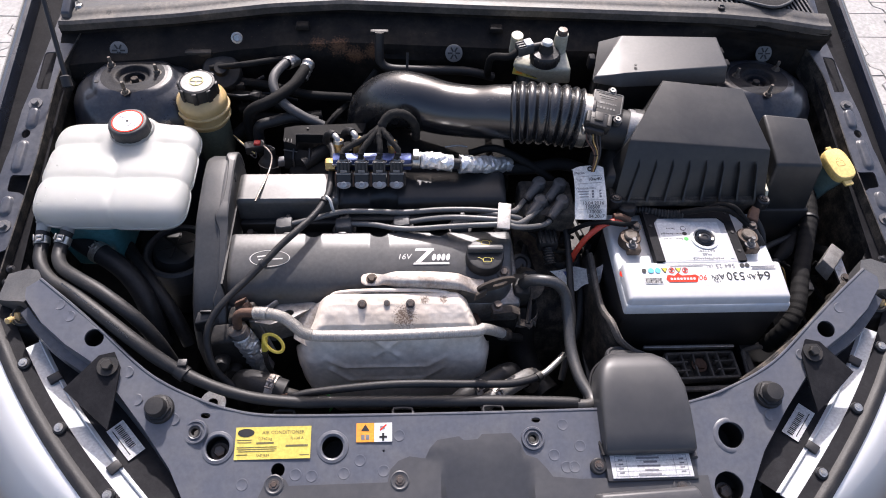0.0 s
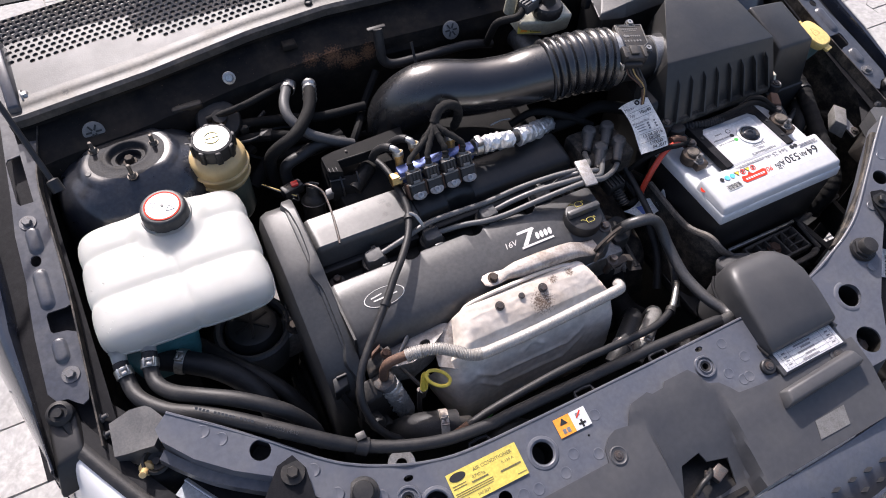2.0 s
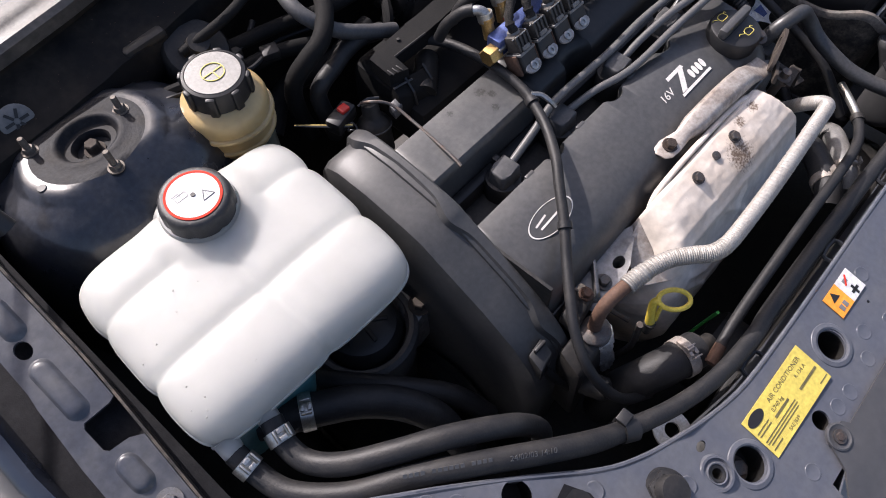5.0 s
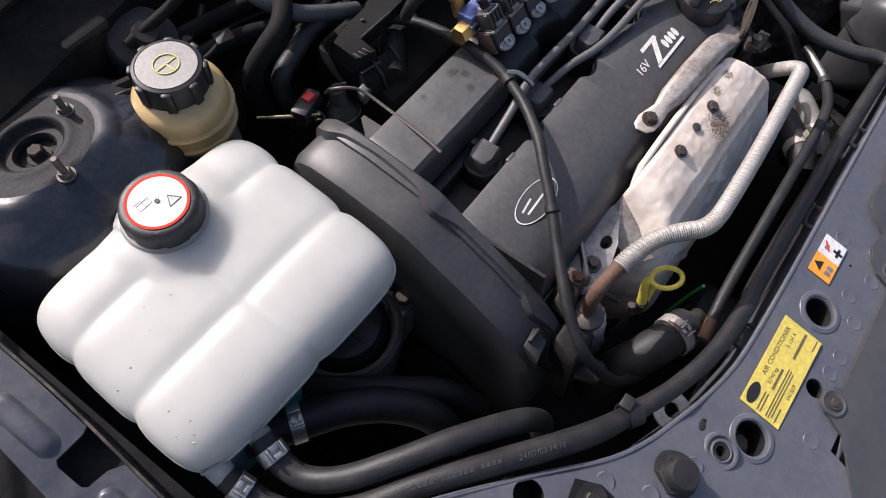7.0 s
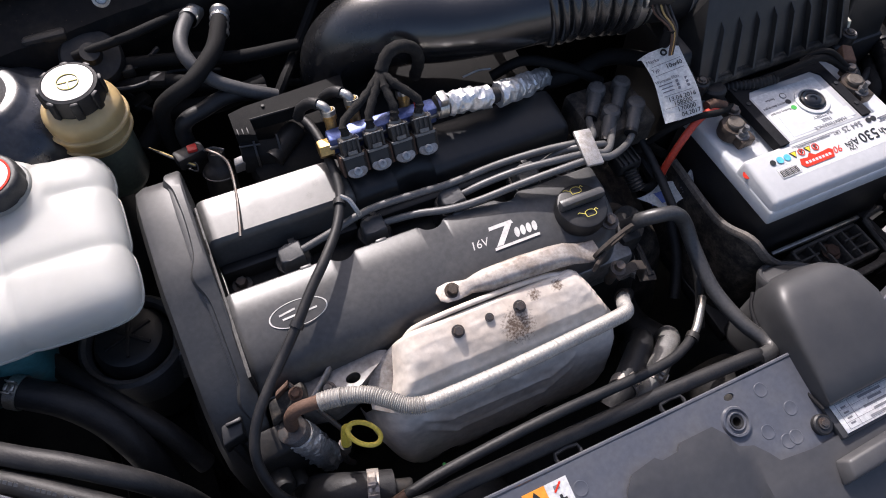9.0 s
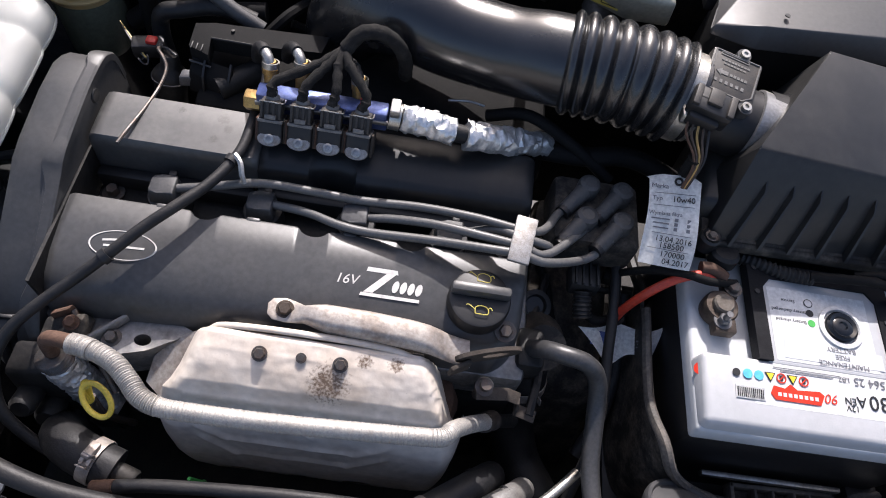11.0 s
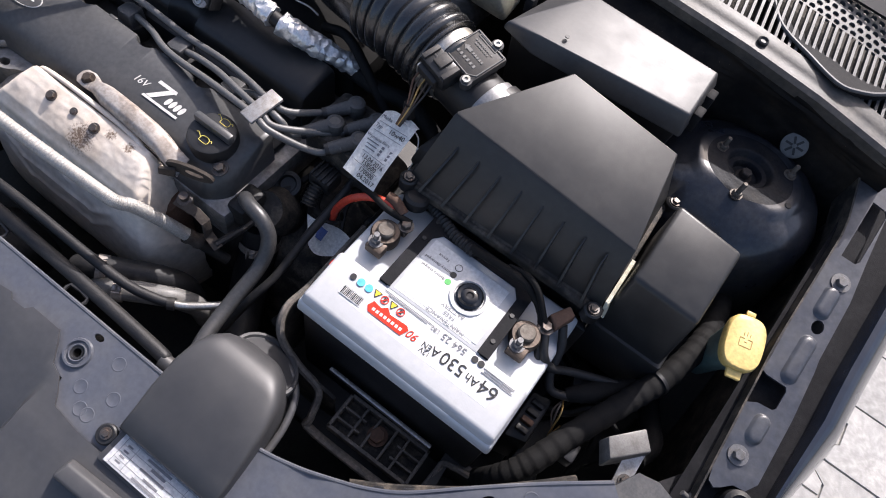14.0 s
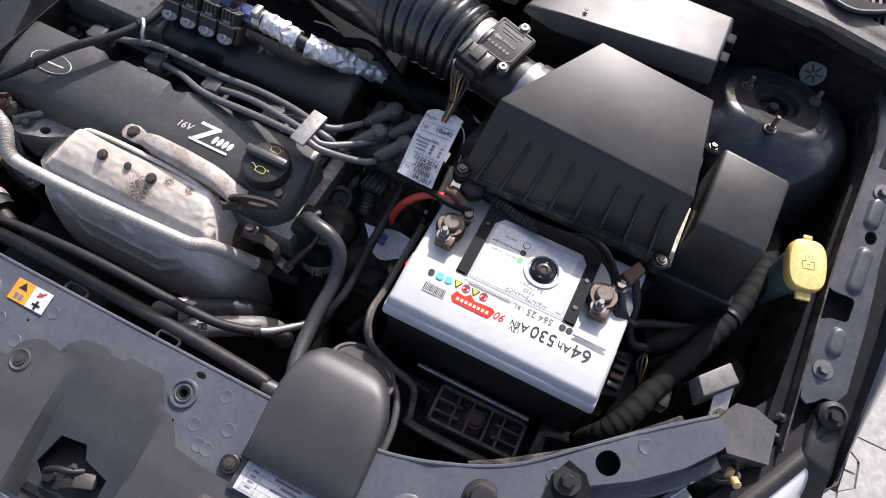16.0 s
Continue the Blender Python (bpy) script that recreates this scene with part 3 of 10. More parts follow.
def build_side(s):
    # flange along the wing, with slots and bolts
    ins = [0.16, 0.10, 0.04, -0.02, -0.08, -0.13, -0.178]
    out = [(0.676, -0.286), (0.683, -0.274), (0.6806, -0.204), (0.676, -0.15), (0.674, -0.137), (0.672, -0.067), (0.666, -0.02), (0.660, 0.04), (0.654, 0.10), (0.648, 0.16)]
    edge = [(rail_in(y), y) for y in ins] + [(0.6390, -0.180), (0.6600, -0.1795), (0.6625, -0.183), (0.6625, -0.203), (0.660, -0.2065), (0.645, -0.2085), (rail_in(-0.214), -0.214), (rail_in(-0.25), -0.25), (rail_in(-0.285), -0.285), (0.6430, -0.297), (0.6500, -0.3005), (0.6560, -0.296), (0.664, -0.288)]
    outer = [(s * x, y) for x, y in edge + out]
    holes = [[(s * x, y) for x, y in ((0.641, 0.045), (0.657, 0.043), (0.660, 0.038), (0.660, -0.023), (0.657, -0.028), (0.641, -0.028))], ring(14, 0.0062, (s * 0.657, -0.1090), 1.25)]
    rail = part("wing_rail", plate(outer, holes, 0.0018, lambda x, y: rail_z(y), ((), [0.1, 0, -0.1, -0.2, -0.3])), M["rail"], car, "dull painted flange with slots and bolts")
    for x0, y0, half in ((0.6525, -0.082, 0.0105), (0.657, -0.1485, 0.019), (0.6575, -0.2305, 0.0075)):
        rows = []
        for k, dz in ((1.18, -0.0004), (1.0, 0.0006), (0.86, 0.0028), (0.62, 0.0040), (0.3, 0.0043)):
            rows.append([(s * x0 + (x - s * x0) * k, y0 + (y - y0) * (1 - (1 - k) * 0.42), rail_z(y0 + (y - y0) * (1 - (1 - k) * 0.42)) + dz) for x, y in capsule(s * x0, y0, half, 0.0080, 10)])
        part("embossed_rib", loft(rows), M["rail"], rail, smooth=60)
    for y in (-0.055, -0.262):
        part("bolt", bolt((s * 0.654, y, rail_z(y)), (0, -0.24, 1), 0.0058, 0.0055, 1.75), M["greybolt"], rail, "grey flanged bolt")
    for y in (-0.318, -0.338):
        part("flange_stud", lathe([(0.0055, 0), (0.0055, 0.003), (0.0030, 0.0035), (0.0028, 0.010), (0, 0.010)], 14, aim((s * (rail_in(y) - 0.001), y, rail_z(y) - 0.012), (-s, 0, 0.3))), M["greybolt"], car, "pale weld stud")
    # dusty gusset between the slam panel's end and the inner wing
    gus = [(0.5690, -0.3640), (0.584, -0.336), (0.606, -0.329), (0.631, -0.333), (0.633, -0.374), (0.611, -0.381), (0.588, -0.3875), (0.580, -0.378)]
    gz = lambda x, y: 0.7585 - (abs(x) - 0.57) * 0.30 + 0.02 * (y + 0.36) + 0.003 * noise.noise((x * 40, y * 40, 0))
    g = part("corner_gusset", plate([(s * x, y) for x, y in gus], (), 0.035, gz, ([s * 0.59, s * 0.60, s * 0.61, s * 0.62], [-0.35, -0.365])), M["boot"], car, "dusty painted corner gusset", 30)
    part("gusset_well", lathe([(0.014, -0.003), (0.016, 0.001), (0.013, 0.003), (0.010, -0.002), (0.004, -0.003), (0.004, 0.002), (0, 0.002)], 18, aim((s * 0.594, -0.395, 0.733), (0, -0.3, 1))), M["deep"], g)
    # turned-down inner edge and inner wing
    def inner(u, v):
        y = 0.16 - 0.515 * u
        x = rail_in(y)
        prof = [(0.0, 0.0035), (0.002, -0.045), (0.016, -0.05), (0.018, -0.20), (0.0, -0.42)]
        k = v * 4
        i = min(3, int(k))
        f = k - i
        return Vector((s * (x - 0.001 + (prof[i][0] * (1 - f) + prof[i + 1][0] * f)), y, rail_z(y) + prof[i][1] * (1 - f) + prof[i + 1][1] * f))
    part("inner_wing", sheet(inner, 24, 8, 0.002), M["dustybox"], car, "grimy dust-brown inner wing")
    # outer wing
    def wing(u, v):
        y = 0.50 - 0.86 * u
        z0 = rail_z(y) + 0.006
        prof = [(0.690, -0.05), (0.692, -0.006), (0.694, 0.0), (0.699, 0.002), (0.706, -0.001), (0.714, -0.009), (0.723, -0.022), (0.733, -0.046), (0.744, -0.10), (0.752, -0.22), (0.755, -0.42)]
        k = v * 10
        i = min(9, int(k))
        f = k - i
        x, dz = prof[i][0] * (1 - f) + prof[i + 1][0] * f, prof[i][1] * (1 - f) + prof[i + 1][1] * f
        pull = max(0, -0.18 - y) * 0.30
        return Vector((s * (x + 0.007 - pull * (0.25 + v) + max(0, -y - 0.15) * 0.09), y, z0 + dz))
    part("fender", sheet(wing, 30, 20, 0.0015), M["paint"], car, "glossy dark blue wing panel")
    # shut channel between flange and wing
    def chan(u, v):
        y = 0.30 - 0.66 * u
        return Vector((s * (0.625 + 0.085 * v), y, rail_z(y) - 0.016))
    part("shut_channel", sheet(chan, 12, 2, 0.001), M["matte"], car)
    # suspension tower
    cx, cy, cz0 = s * 0.516, 0.001, 0.823
    m = Matrix.Translation((cx, cy, cz0)) @ Matrix.Diagonal((1, 0.86, 1, 1))
    prof = [(0.0, -0.016), (0.0135, -0.016), (0.0150, -0.015), (0.0162, -0.009), (0.0175, -0.0072), (0.0225, -0.0068), (0.0242, -0.0050), (0.0256, -0.0008), (0.0275, 0.0006), (0.0300, 0.0008), (0.0330, 0.0004), (0.0350, 0.0), (0.050, -0.0004), (0.0585, -0.0012), (0.0625, -0.0030), (0.0665, -0.0070), (0.070, -0.0095), (0.080, -0.0130), (0.093, -0.022), (0.104, -0.040), (0.114, -0.080), (0.119, -0.14), (0.122, -0.22), (0.125, -0.40)]
    prof[12:13] = [(0.0425, -0.0002), (0.0465, -0.0003), (0.0500, -0.0006), (0.0540, -0.0010)]
    def faced(bm):
        for v in bm.verts:
            ahead, aside = cy - v.co.y, abs(v.co.x - cx)
            edge = 0.0415 - 3.5 * aside * aside
            if ahead > edge:
                v.co.z = min(v.co.z, cz0 - 0.0012 - (ahead - edge) * (0.55 + 6.0 * min(0.1, ahead - edge)))
        return bm
    tower = part("strut_tower", faced(lathe(prof[14:], 72, m)), M["tower"], car, "rounded dark blue painted suspension tower", 50)
    # the top's shade is put into its darker colour
    part("tower_top", faced(lathe(prof[:15], 72, m)), M["towertop"], tower, "dusty top plate with shade in its colour")
    part("strut_nut", bolt((cx, cy, cz0 - 0.016), (0, 0, 1), 0.0062, 0.009, 1.5), M["oxide"], tower, "rusty strut nut")
    for dx, dy, hgt in ((0.039, 0.024, 0.014), (-0.037, 0.005, 0.014), (0.001, -0.044, 0.018)):
        x, y = cx + s * dx, cy + dy
        b = bolt((x, y, cz0 - 0.001), (0, 0, 1), 0.0052, 0.005, 1.35)
        lathe([(0.0028, 0), (0.0028, hgt), (0.0022, hgt + 0.001), (0, hgt + 0.001)], 10, Matrix.Translation((x, y, cz0 + 0.001)), b)
        part("stud", b, M["studsteel"], tower, "corroded stud and nut")
    part("drain_hole", lathe([(0.004, 0.0), (0.0035, 0.0006), (0, 0.0006)], 14, aim((cx + s * 0.053, cy - 0.016, cz0 - 0.0008), (s * 0.05, 0, 1))), M["ink"], tower)
    # round drain disc on the bulkhead
    spot = (-0.546, 0.051, 0.833) if s < 0 else (0.542, 0.060, 0.830)
    disc = lathe([(0, 0), (0.013, 0.0), (0.0145, 0.002), (0.013, 0.003), (0, 0.003)], 24, aim(spot, (0, -0.8, 0.5)))
    v = part("drain_disc", disc, M["discgrey"], car, "pale round drain grommet with radial slots")
    for k in range(6):
        mm = aim(spot, (0, -0.8, 0.5), 60 * k)
        part("slot", box((0.0065, 0, 0.0032), (0.008, 0.0025, 0.001), 0, mm), M["ink"], v)


for s in (-1, 1):
    build_side(s)


def build_front_panel():
    rear = [(0.0, -0.530), (0.17, -0.530), (0.268, -0.528), (0.318, -0.519), (0.357, -0.507), (0.39, -0.495), (0.423, -0.477), (0.469, -0.440), (0.515, -0.4035), (0.545, -0.381), (0.5645, -0.3665)]
    front = [(0.5795, -0.379), (0.578, -0.393), (0.552, -0.424), (0.517, -0.452), (0.482, -0.473), (0.452, -0.503), (0.415, -0.545), (0.378, -0.592), (0.354, -0.636), (0.340, -0.662), (0.292, -0.662), (0.286, -0.628), (0.090, -0.628), (0.084, -0.590), (0.0, -0.590)]
    half = rear + front
    outer = [(-x, y) for x, y in half[::-1] if x > 0] + half[:-1]
    outer = [(-x, y) for x, y in reversed(half[1:-1])] + half
    holes = [ring(24, 0.0185, (0.3265, -0.630)), ring(24, 0.0135, (-0.180, -0.568)), ring(24, 0.0145, (-0.324, -0.566)), ring(24, 0.0165, (0.342, -0.568)), ring(20, 0.0115, (-0.485, -0.442)), ring(20, 0.0115, (0.489, -0.448)),
             ring(18, 0.0085, (-0.247, -0.594)), ring(12, 0.005, (-0.353, -0.548)), ring(12, 0.006, (0.079, -0.564)), ring(12, 0.006, (0.085, -0.541), 0.55), ring(12, 0.006, (-0.343, -0.527), 0.6), ring(6, 0.0016, (-0.115, -0.574))]
    cuts = ([-0.58, -0.55, -0.52, -0.5, -0.46, -0.44, -0.42, -0.4, -0.37, -0.34, 0.34, 0.37, 0.4, 0.42, 0.44, 0.46, 0.5, 0.52, 0.55, 0.58], [])
    panel = part("front_panel", plate(outer, holes, 0.003, cross_z, cuts), M["panel"], car, "dusty blue-grey slam panel with round holes and labels", 30)
    # rear and front turned edges
    def edge(pts, drop, back):
        full = [(-x, y) for x, y in reversed(pts[1:])] + pts
        def f(u, v):
            k = u * (len(full) - 1)
            i = min(len(full) - 2, int(k))
            t = k - i
            x, y = full[i][0] * (1 - t) + full[i + 1][0] * t, full[i][1] * (1 - t) + full[i + 1][1] * t
            return Vector((x, y + back * v, cross_z(x, y) - 0.001 - drop * v))
        return sheet(f, 60, 2, 0.0015)
    part("rear_flange", edge(rear, 0.035, 0.004), M["panel"], car)
    full = [(-x, y) for x, y in reversed(rear[1:])] + rear
    part("rolled_edge", tube([(x, y + 0.0005, cross_z(x, y) - 0.0008) for x, y in full], 0.0022, 8, 4), M["panel"], panel, "worn rolled edge")
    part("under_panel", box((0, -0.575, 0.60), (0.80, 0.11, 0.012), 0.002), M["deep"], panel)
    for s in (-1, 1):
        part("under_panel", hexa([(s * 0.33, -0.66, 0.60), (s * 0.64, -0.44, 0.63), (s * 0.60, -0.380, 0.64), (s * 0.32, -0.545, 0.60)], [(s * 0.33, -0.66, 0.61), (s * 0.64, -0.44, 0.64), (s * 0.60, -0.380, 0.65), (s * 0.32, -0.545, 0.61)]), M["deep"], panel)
    part("front_flange", edge(front[::-1], 0.05, -0.01), M["panel"], car)
    # lower ledge in front of each arm
    for s in (-1, 1):
        run = [(0.579, -0.397), (0.566, -0.412), (0.552, -0.426), (0.535, -0.441), (0.517, -0.454), (0.500, -0.465), (0.482, -0.476), (0.468, -0.489), (0.455, -0.503)]
        def ledge(u, v):
            k = u * (len(run) - 1)
            i = min(len(run) - 2, int(k))
            t = k - i
            x, y = run[i][0] * (1 - t) + run[i + 1][0] * t, run[i][1] * (1 - t) + run[i + 1][1] * t
            prof = [(0.0, -0.014), (0.004, -0.015), (0.011, -0.016), (0.0125, -0.027)]
            q = v * 3
            j = min(2, int(q))
            f = q - j
            o, dz = prof[j][0] * (1 - f) + prof[j + 1][0] * f, prof[j][1] * (1 - f) + prof[j + 1][1] * f
            return Vector((s * (x + 0.7 * o), y - 0.7 * o, cross_z(x, y) + dz))
        part("lower_ledge", sheet(ledge, 36, 6, 0.002), M["rail"], panel)
    # pressed rings and studs
    for x, y in ((-0.52, -0.415), (-0.535, -0.40), (-0.44, -0.482), (-0.425, -0.515), (0.45, -0.478), (0.515, -0.42), (0.395, -0.55), (-0.145, -0.585), (-0.205, -0.602), (-0.165, -0.60), (-0.095, -0.556), (-0.085, -0.59), (0.12, -0.548), (0.105, -0.585), (0.12, -0.60), (0.14, -0.575), (-0.29, -0.61), (-0.225, -0.60), (-0.38, -0.535), (0.13, -0.60), (-0.115, -0.598)):
        z = cross_z(x, y)
        part("pressed_disc", lathe([(0.0080, -0.0006), (0.0072, 0.0003), (0.0066, 0.00035), (0.0058, 0.0001), (0, 0.0001)], 20, aim((x, y, z), (0, -0.24, 1))), M["panel"], panel, smooth=20)
    for x, y in ((-0.353, -0.548), (0.079, -0.564)):
        z = cross_z(x, y)
        part("bush_ring", lathe([(0.0065, -0.004), (0.0075, 0.0025), (0.0085, 0.003), (0.0095, 0.001), (0.0115, 0.0005), (0.0125, 0.003), (0.0145, 0.003), (0.016, -0.001)], 24, aim((x, y, z), (0, -0.24, 1))), M["panel"], panel)
        part("bush_sleeve", lathe([(0.0068, 0.0028), (0.0045, 0.002), (0.0042, -0.010)], 20, aim((x, y, z), (0, -0.24, 1))), M["rubber"], panel, "black rubber sleeve")
    for x, y in ((-0.324, -0.566), (-0.18, -0.568), (0.342, -0.568)):
        z = cross_z(x, y)
        part("hole_rim", lathe([(0.0145, -0.003), (0.0150, 0.001), (0.0165, 0.0018), (0.020, 0.001), (0.0215, -0.001)] if x < 0 else [(0.0165, -0.003), (0.0168, 0.0004), (0.018, 0.0009), (0.022, 0.0005), (0.024, -0.001)], 28, aim((x, y, z), (0, -0.24, 1))), M["panel"], panel)
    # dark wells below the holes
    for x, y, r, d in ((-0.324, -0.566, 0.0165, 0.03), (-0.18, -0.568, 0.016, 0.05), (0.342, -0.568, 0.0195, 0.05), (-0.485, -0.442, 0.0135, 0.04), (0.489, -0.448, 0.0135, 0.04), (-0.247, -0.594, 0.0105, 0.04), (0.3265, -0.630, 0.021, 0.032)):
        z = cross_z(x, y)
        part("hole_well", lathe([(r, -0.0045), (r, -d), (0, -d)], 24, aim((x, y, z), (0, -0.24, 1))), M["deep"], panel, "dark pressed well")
    for x, y, d, r in ((0.329, -0.628, 0.026, 0.0085), (-0.326, -0.562, 0.024, 0.008)):
        part("bolt", bolt((x, y, cross_z(x, y) - d), (0.1, -0.24, 1), r, 0.007, 1.4), M["boltm"], panel, "recessed hexagon bolt")
    for s in (-1, 1):
        x, y = s * 0.398, -0.524
        z = cross_z(x, y)
        st = part("bonnet_stop", lathe([(0.019, -0.002), (0.018, 0.003), (0.013, 0.004), (0.0125, 0.016), (0.011, 0.0185), (0, 0.019)], 28, aim((x, y, z), (0, -0.2, 1))), M["rubber"], panel, "domed rubber bonnet stop")
        part("stop_nut", lathe([(0.0165, 0), (0.0165, 0.007), (0.0135, 0.008)], 6, aim((x, y, z), (0, -0.2, 1))), M["rubber"], st)
        # triangular lamp bracket with its bolt
        tri = [(s * 0.461 + s * 0.013, -0.466), (s * 0.461 - s * 0.006, -0.462), (s * 0.446, -0.48), (s * 0.449, -0.53), (s * 0.452, -0.553), (s * 0.512, -0.505), (s * 0.495, -0.488)]
        if s > 0:
            tri = tri[::-1]
        br = part("lamp_bracket", plate(tri, (), 0.003, lambda px, py: cross_z(s * 0.461, -0.479) + 0.006 + (py + 0.479) * 0.35), M["matte"], panel, "triangular dusty plastic lamp bracket")
        part("bolt", bolt((s * 0.461, -0.479, cross_z(s * 0.461, -0.479) + 0.006), (0, -0.2, 1), 0.007, 0.007, 1.9), M["deep"], br)
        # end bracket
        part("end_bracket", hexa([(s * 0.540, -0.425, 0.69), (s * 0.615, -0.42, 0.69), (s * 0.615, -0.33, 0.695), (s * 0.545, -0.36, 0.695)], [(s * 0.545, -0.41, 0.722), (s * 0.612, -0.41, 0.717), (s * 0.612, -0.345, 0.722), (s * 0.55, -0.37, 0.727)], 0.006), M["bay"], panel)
        part("lamp_adjuster", lathe([(0, 0.012), (0.004, 0.012), (0.0045, 0.002), (0.0085, 0.0), (0.0085, -0.008), (0, -0.01)], 18, aim((s * 0.607, -0.398, 0.729), (s * 0.3, -0.7, 0.6))), M["yellowed"], panel, "yellowed plastic lamp adjuster")
        # nut on the wing's front end
        part("wing_bracket", hexa([(s * 0.655, -0.37, 0.70), (s * 0.705, -0.38, 0.70), (s * 0.70, -0.30, 0.70), (s * 0.655, -0.30, 0.70)], [(s * 0.664, -0.348, 0.738), (s * 0.694, -0.354, 0.736), (s * 0.692, -0.292, 0.748), (s * 0.662, -0.292, 0.748)], 0.004), M["black"], car)
        part("wing_boot", lathe([(0.0145, -0.01), (0.0145, 0.002), (0.0115, 0.005), (0.0100, 0.006), (0.0092, 0.004), (0.006, 0.004), (0.005, 0.009), (0, 0.009)], 24, aim((s * 0.676, -0.3015, 0.7515), (0, -0.3, 1))), M["rubber"], car, "black rubber wing boot")
        part("wing_strut", tube([(s * 0.676, -0.305, 0.748), (s * 0.665, -0.345, 0.728), (s * 0.645, -0.37, 0.722), (s * 0.62, -0.385, 0.715)], 0.005, 8, 4), M["deep"], car)
        part("wing_strut", tube([(s * 0.660, -0.310, 0.728), (s * 0.650, -0.335, 0.722), (s * 0.636, -0.36, 0.715)], 0.004, 8, 4), M["rubber"], car)


build_front_panel()


def lip_pt(x):
    return lerp(x, [-0.62, -0.45, -0.30, -0.18, 0.06, 0.25, 0.44, 0.53, 0.62], [0.072, 0.087, 0.108, 0.113, 0.096, 0.080, 0.062, 0.058, 0.052]), lerp(x, [-0.62, -0.45, -0.30, -0.18, 0.06, 0.25, 0.44, 0.53, 0.62], [0.867, 0.873, 0.880, 0.885, 0.888, 0.893, 0.899, 0.894, 0.884])


def build_rear():
    def bulk(u, v):
        x = -0.64 + 1.28 * u
        y, z = lip_pt(x)
        prof = [(0.004, -0.008), (0.006, -0.022), (-0.02, -0.032), (-0.045, -0.045), (-0.05, -0.07), (-0.035, -0.14), (-0.03, -0.5)]
        k = v * 6
        i = min(5, int(k))
        f = k - i
        return Vector((x, y + (prof[i][0] * (1 - f) + prof[i + 1][0] * f) * lerp(x, [-0.64, 0.36, 0.46], [1.0, 1.0, -0.14]) + 0.003 * noise.noise((x * 30, v * 20, 0)), z + prof[i][1] * (1 - f) + prof[i + 1][1] * f))
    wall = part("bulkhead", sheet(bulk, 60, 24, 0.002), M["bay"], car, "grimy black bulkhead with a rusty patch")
    def lip(u, v):
        x = -0.635 + 1.27 * u
        y, z = lip_pt(x)
        prof = [(-0.001, -0.012), (-0.002, 0.0), (0.003, 0.004), (0.014, 0.004), (0.022, 0.007), (0.034, 0.008)]
        k = v * 5
        i = min(4, int(k))
        f = k - i
        return Vector((x, y + prof[i][0] * (1 - f) + prof[i + 1][0] * f, z + prof[i][1] * (1 - f) + prof[i + 1][1] * f))
    lp = part("cowl_lip", sheet(lip, 70, 10, 0.002), M["lip"], car, "dusty painted lip along the bulkhead")
    for x in (-0.2, 0.446):
        y, z = lip_pt(x)
        part("lip_plug", lathe([(0.006, -0.001), (0.006, 0.002), (0.0045, 0.003), (0.003, 0.001), (0, 0.001)], 16, aim((x, y + 0.018, z + 0.006), (0, -0.1, 1))), M["black"], lp)
    # perforated grille behind the lip
    b = bmesh.new()
    def g_pt(x, t):
        y, z = lip_pt(x)
        y0 = y + 0.034
        return Vector((x, y0 + t, z + 0.006 + 0.16 * t - 0.1 * t * t))
    step, rr = 0.0105, 0.0038
    rows = 17
    for j in range(rows):
        for i in range(int(1.24 / step)):
            x = -0.62 + (i + 0.5 * (j % 2)) * step
            t = (j + 0.5) * step * 0.87
            y0, _ = lip_pt(x)
            yy = y0 + 0.034 + t
            solid = (x > 0.33 and j < 7) or (yy < 0.148 + (0.02 if x < -0.45 else 0) and x < -0.33)
            sq = [(x + step / 2 * a * (1.0), t + step * 0.435 * c) for a, c in ((1, -1), (1, 0), (1, 1), (0, 1), (-1, 1), (-1, 0), (-1, -1), (0, -1))]
            if solid:
                if x > 0.33:
                    continue
                b.faces.new([b.verts.new(g_pt(p, q)) for p, q in (sq[0], sq[2], sq[4], sq[6])])
                continue
            o = [b.verts.new(g_pt(p, q)) for p, q in sq]
            h = [b.verts.new(g_pt(x + rr * math.cos(a), t + rr * math.sin(a))) for a in (math.pi / 4 * k - math.pi / 4 for k in range(8))]
            lo = [b.verts.new(v.co - Vector((0, 0, 0.004))) for v in h]
            for k in range(8):
                q = (k + 1) % 8
                b.faces.new((o[k], o[q], h[q], h[k]))
                b.faces.new((h[k], h[q], lo[q], lo[k]))
    tagged(part("cowl_grille", b, M["cowl"], car, "weathered grey perforated cowl grille", 25), kind="stuff")
    gr = new("cowl_slats")
    gr.parent = car
    n = 0
    proto = None
    for i in range(34):
        x = 0.335 + 0.0085 * i
        a, c = g_pt(x, 0.001), g_pt(x - 0.012, 0.066)
        bm = hexa([(a.x - 0.0016, a.y, a.z - 0.006), (a.x + 0.0016, a.y, a.z - 0.006), (c.x + 0.0016, c.y, c.z - 0.006), (c.x - 0.0016, c.y, c.z - 0.006)],
                  [(a.x - 0.0016, a.y, a.z), (a.x + 0.0016, a.y, a.z), (c.x + 0.0016, c.y, c.z), (c.x - 0.0016, c.y, c.z)])
        part("slat", bm, M["cowl"], gr)
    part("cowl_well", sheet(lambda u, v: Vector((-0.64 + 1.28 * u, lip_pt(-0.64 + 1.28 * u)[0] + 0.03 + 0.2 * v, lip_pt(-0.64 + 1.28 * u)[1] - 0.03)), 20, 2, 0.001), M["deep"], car)
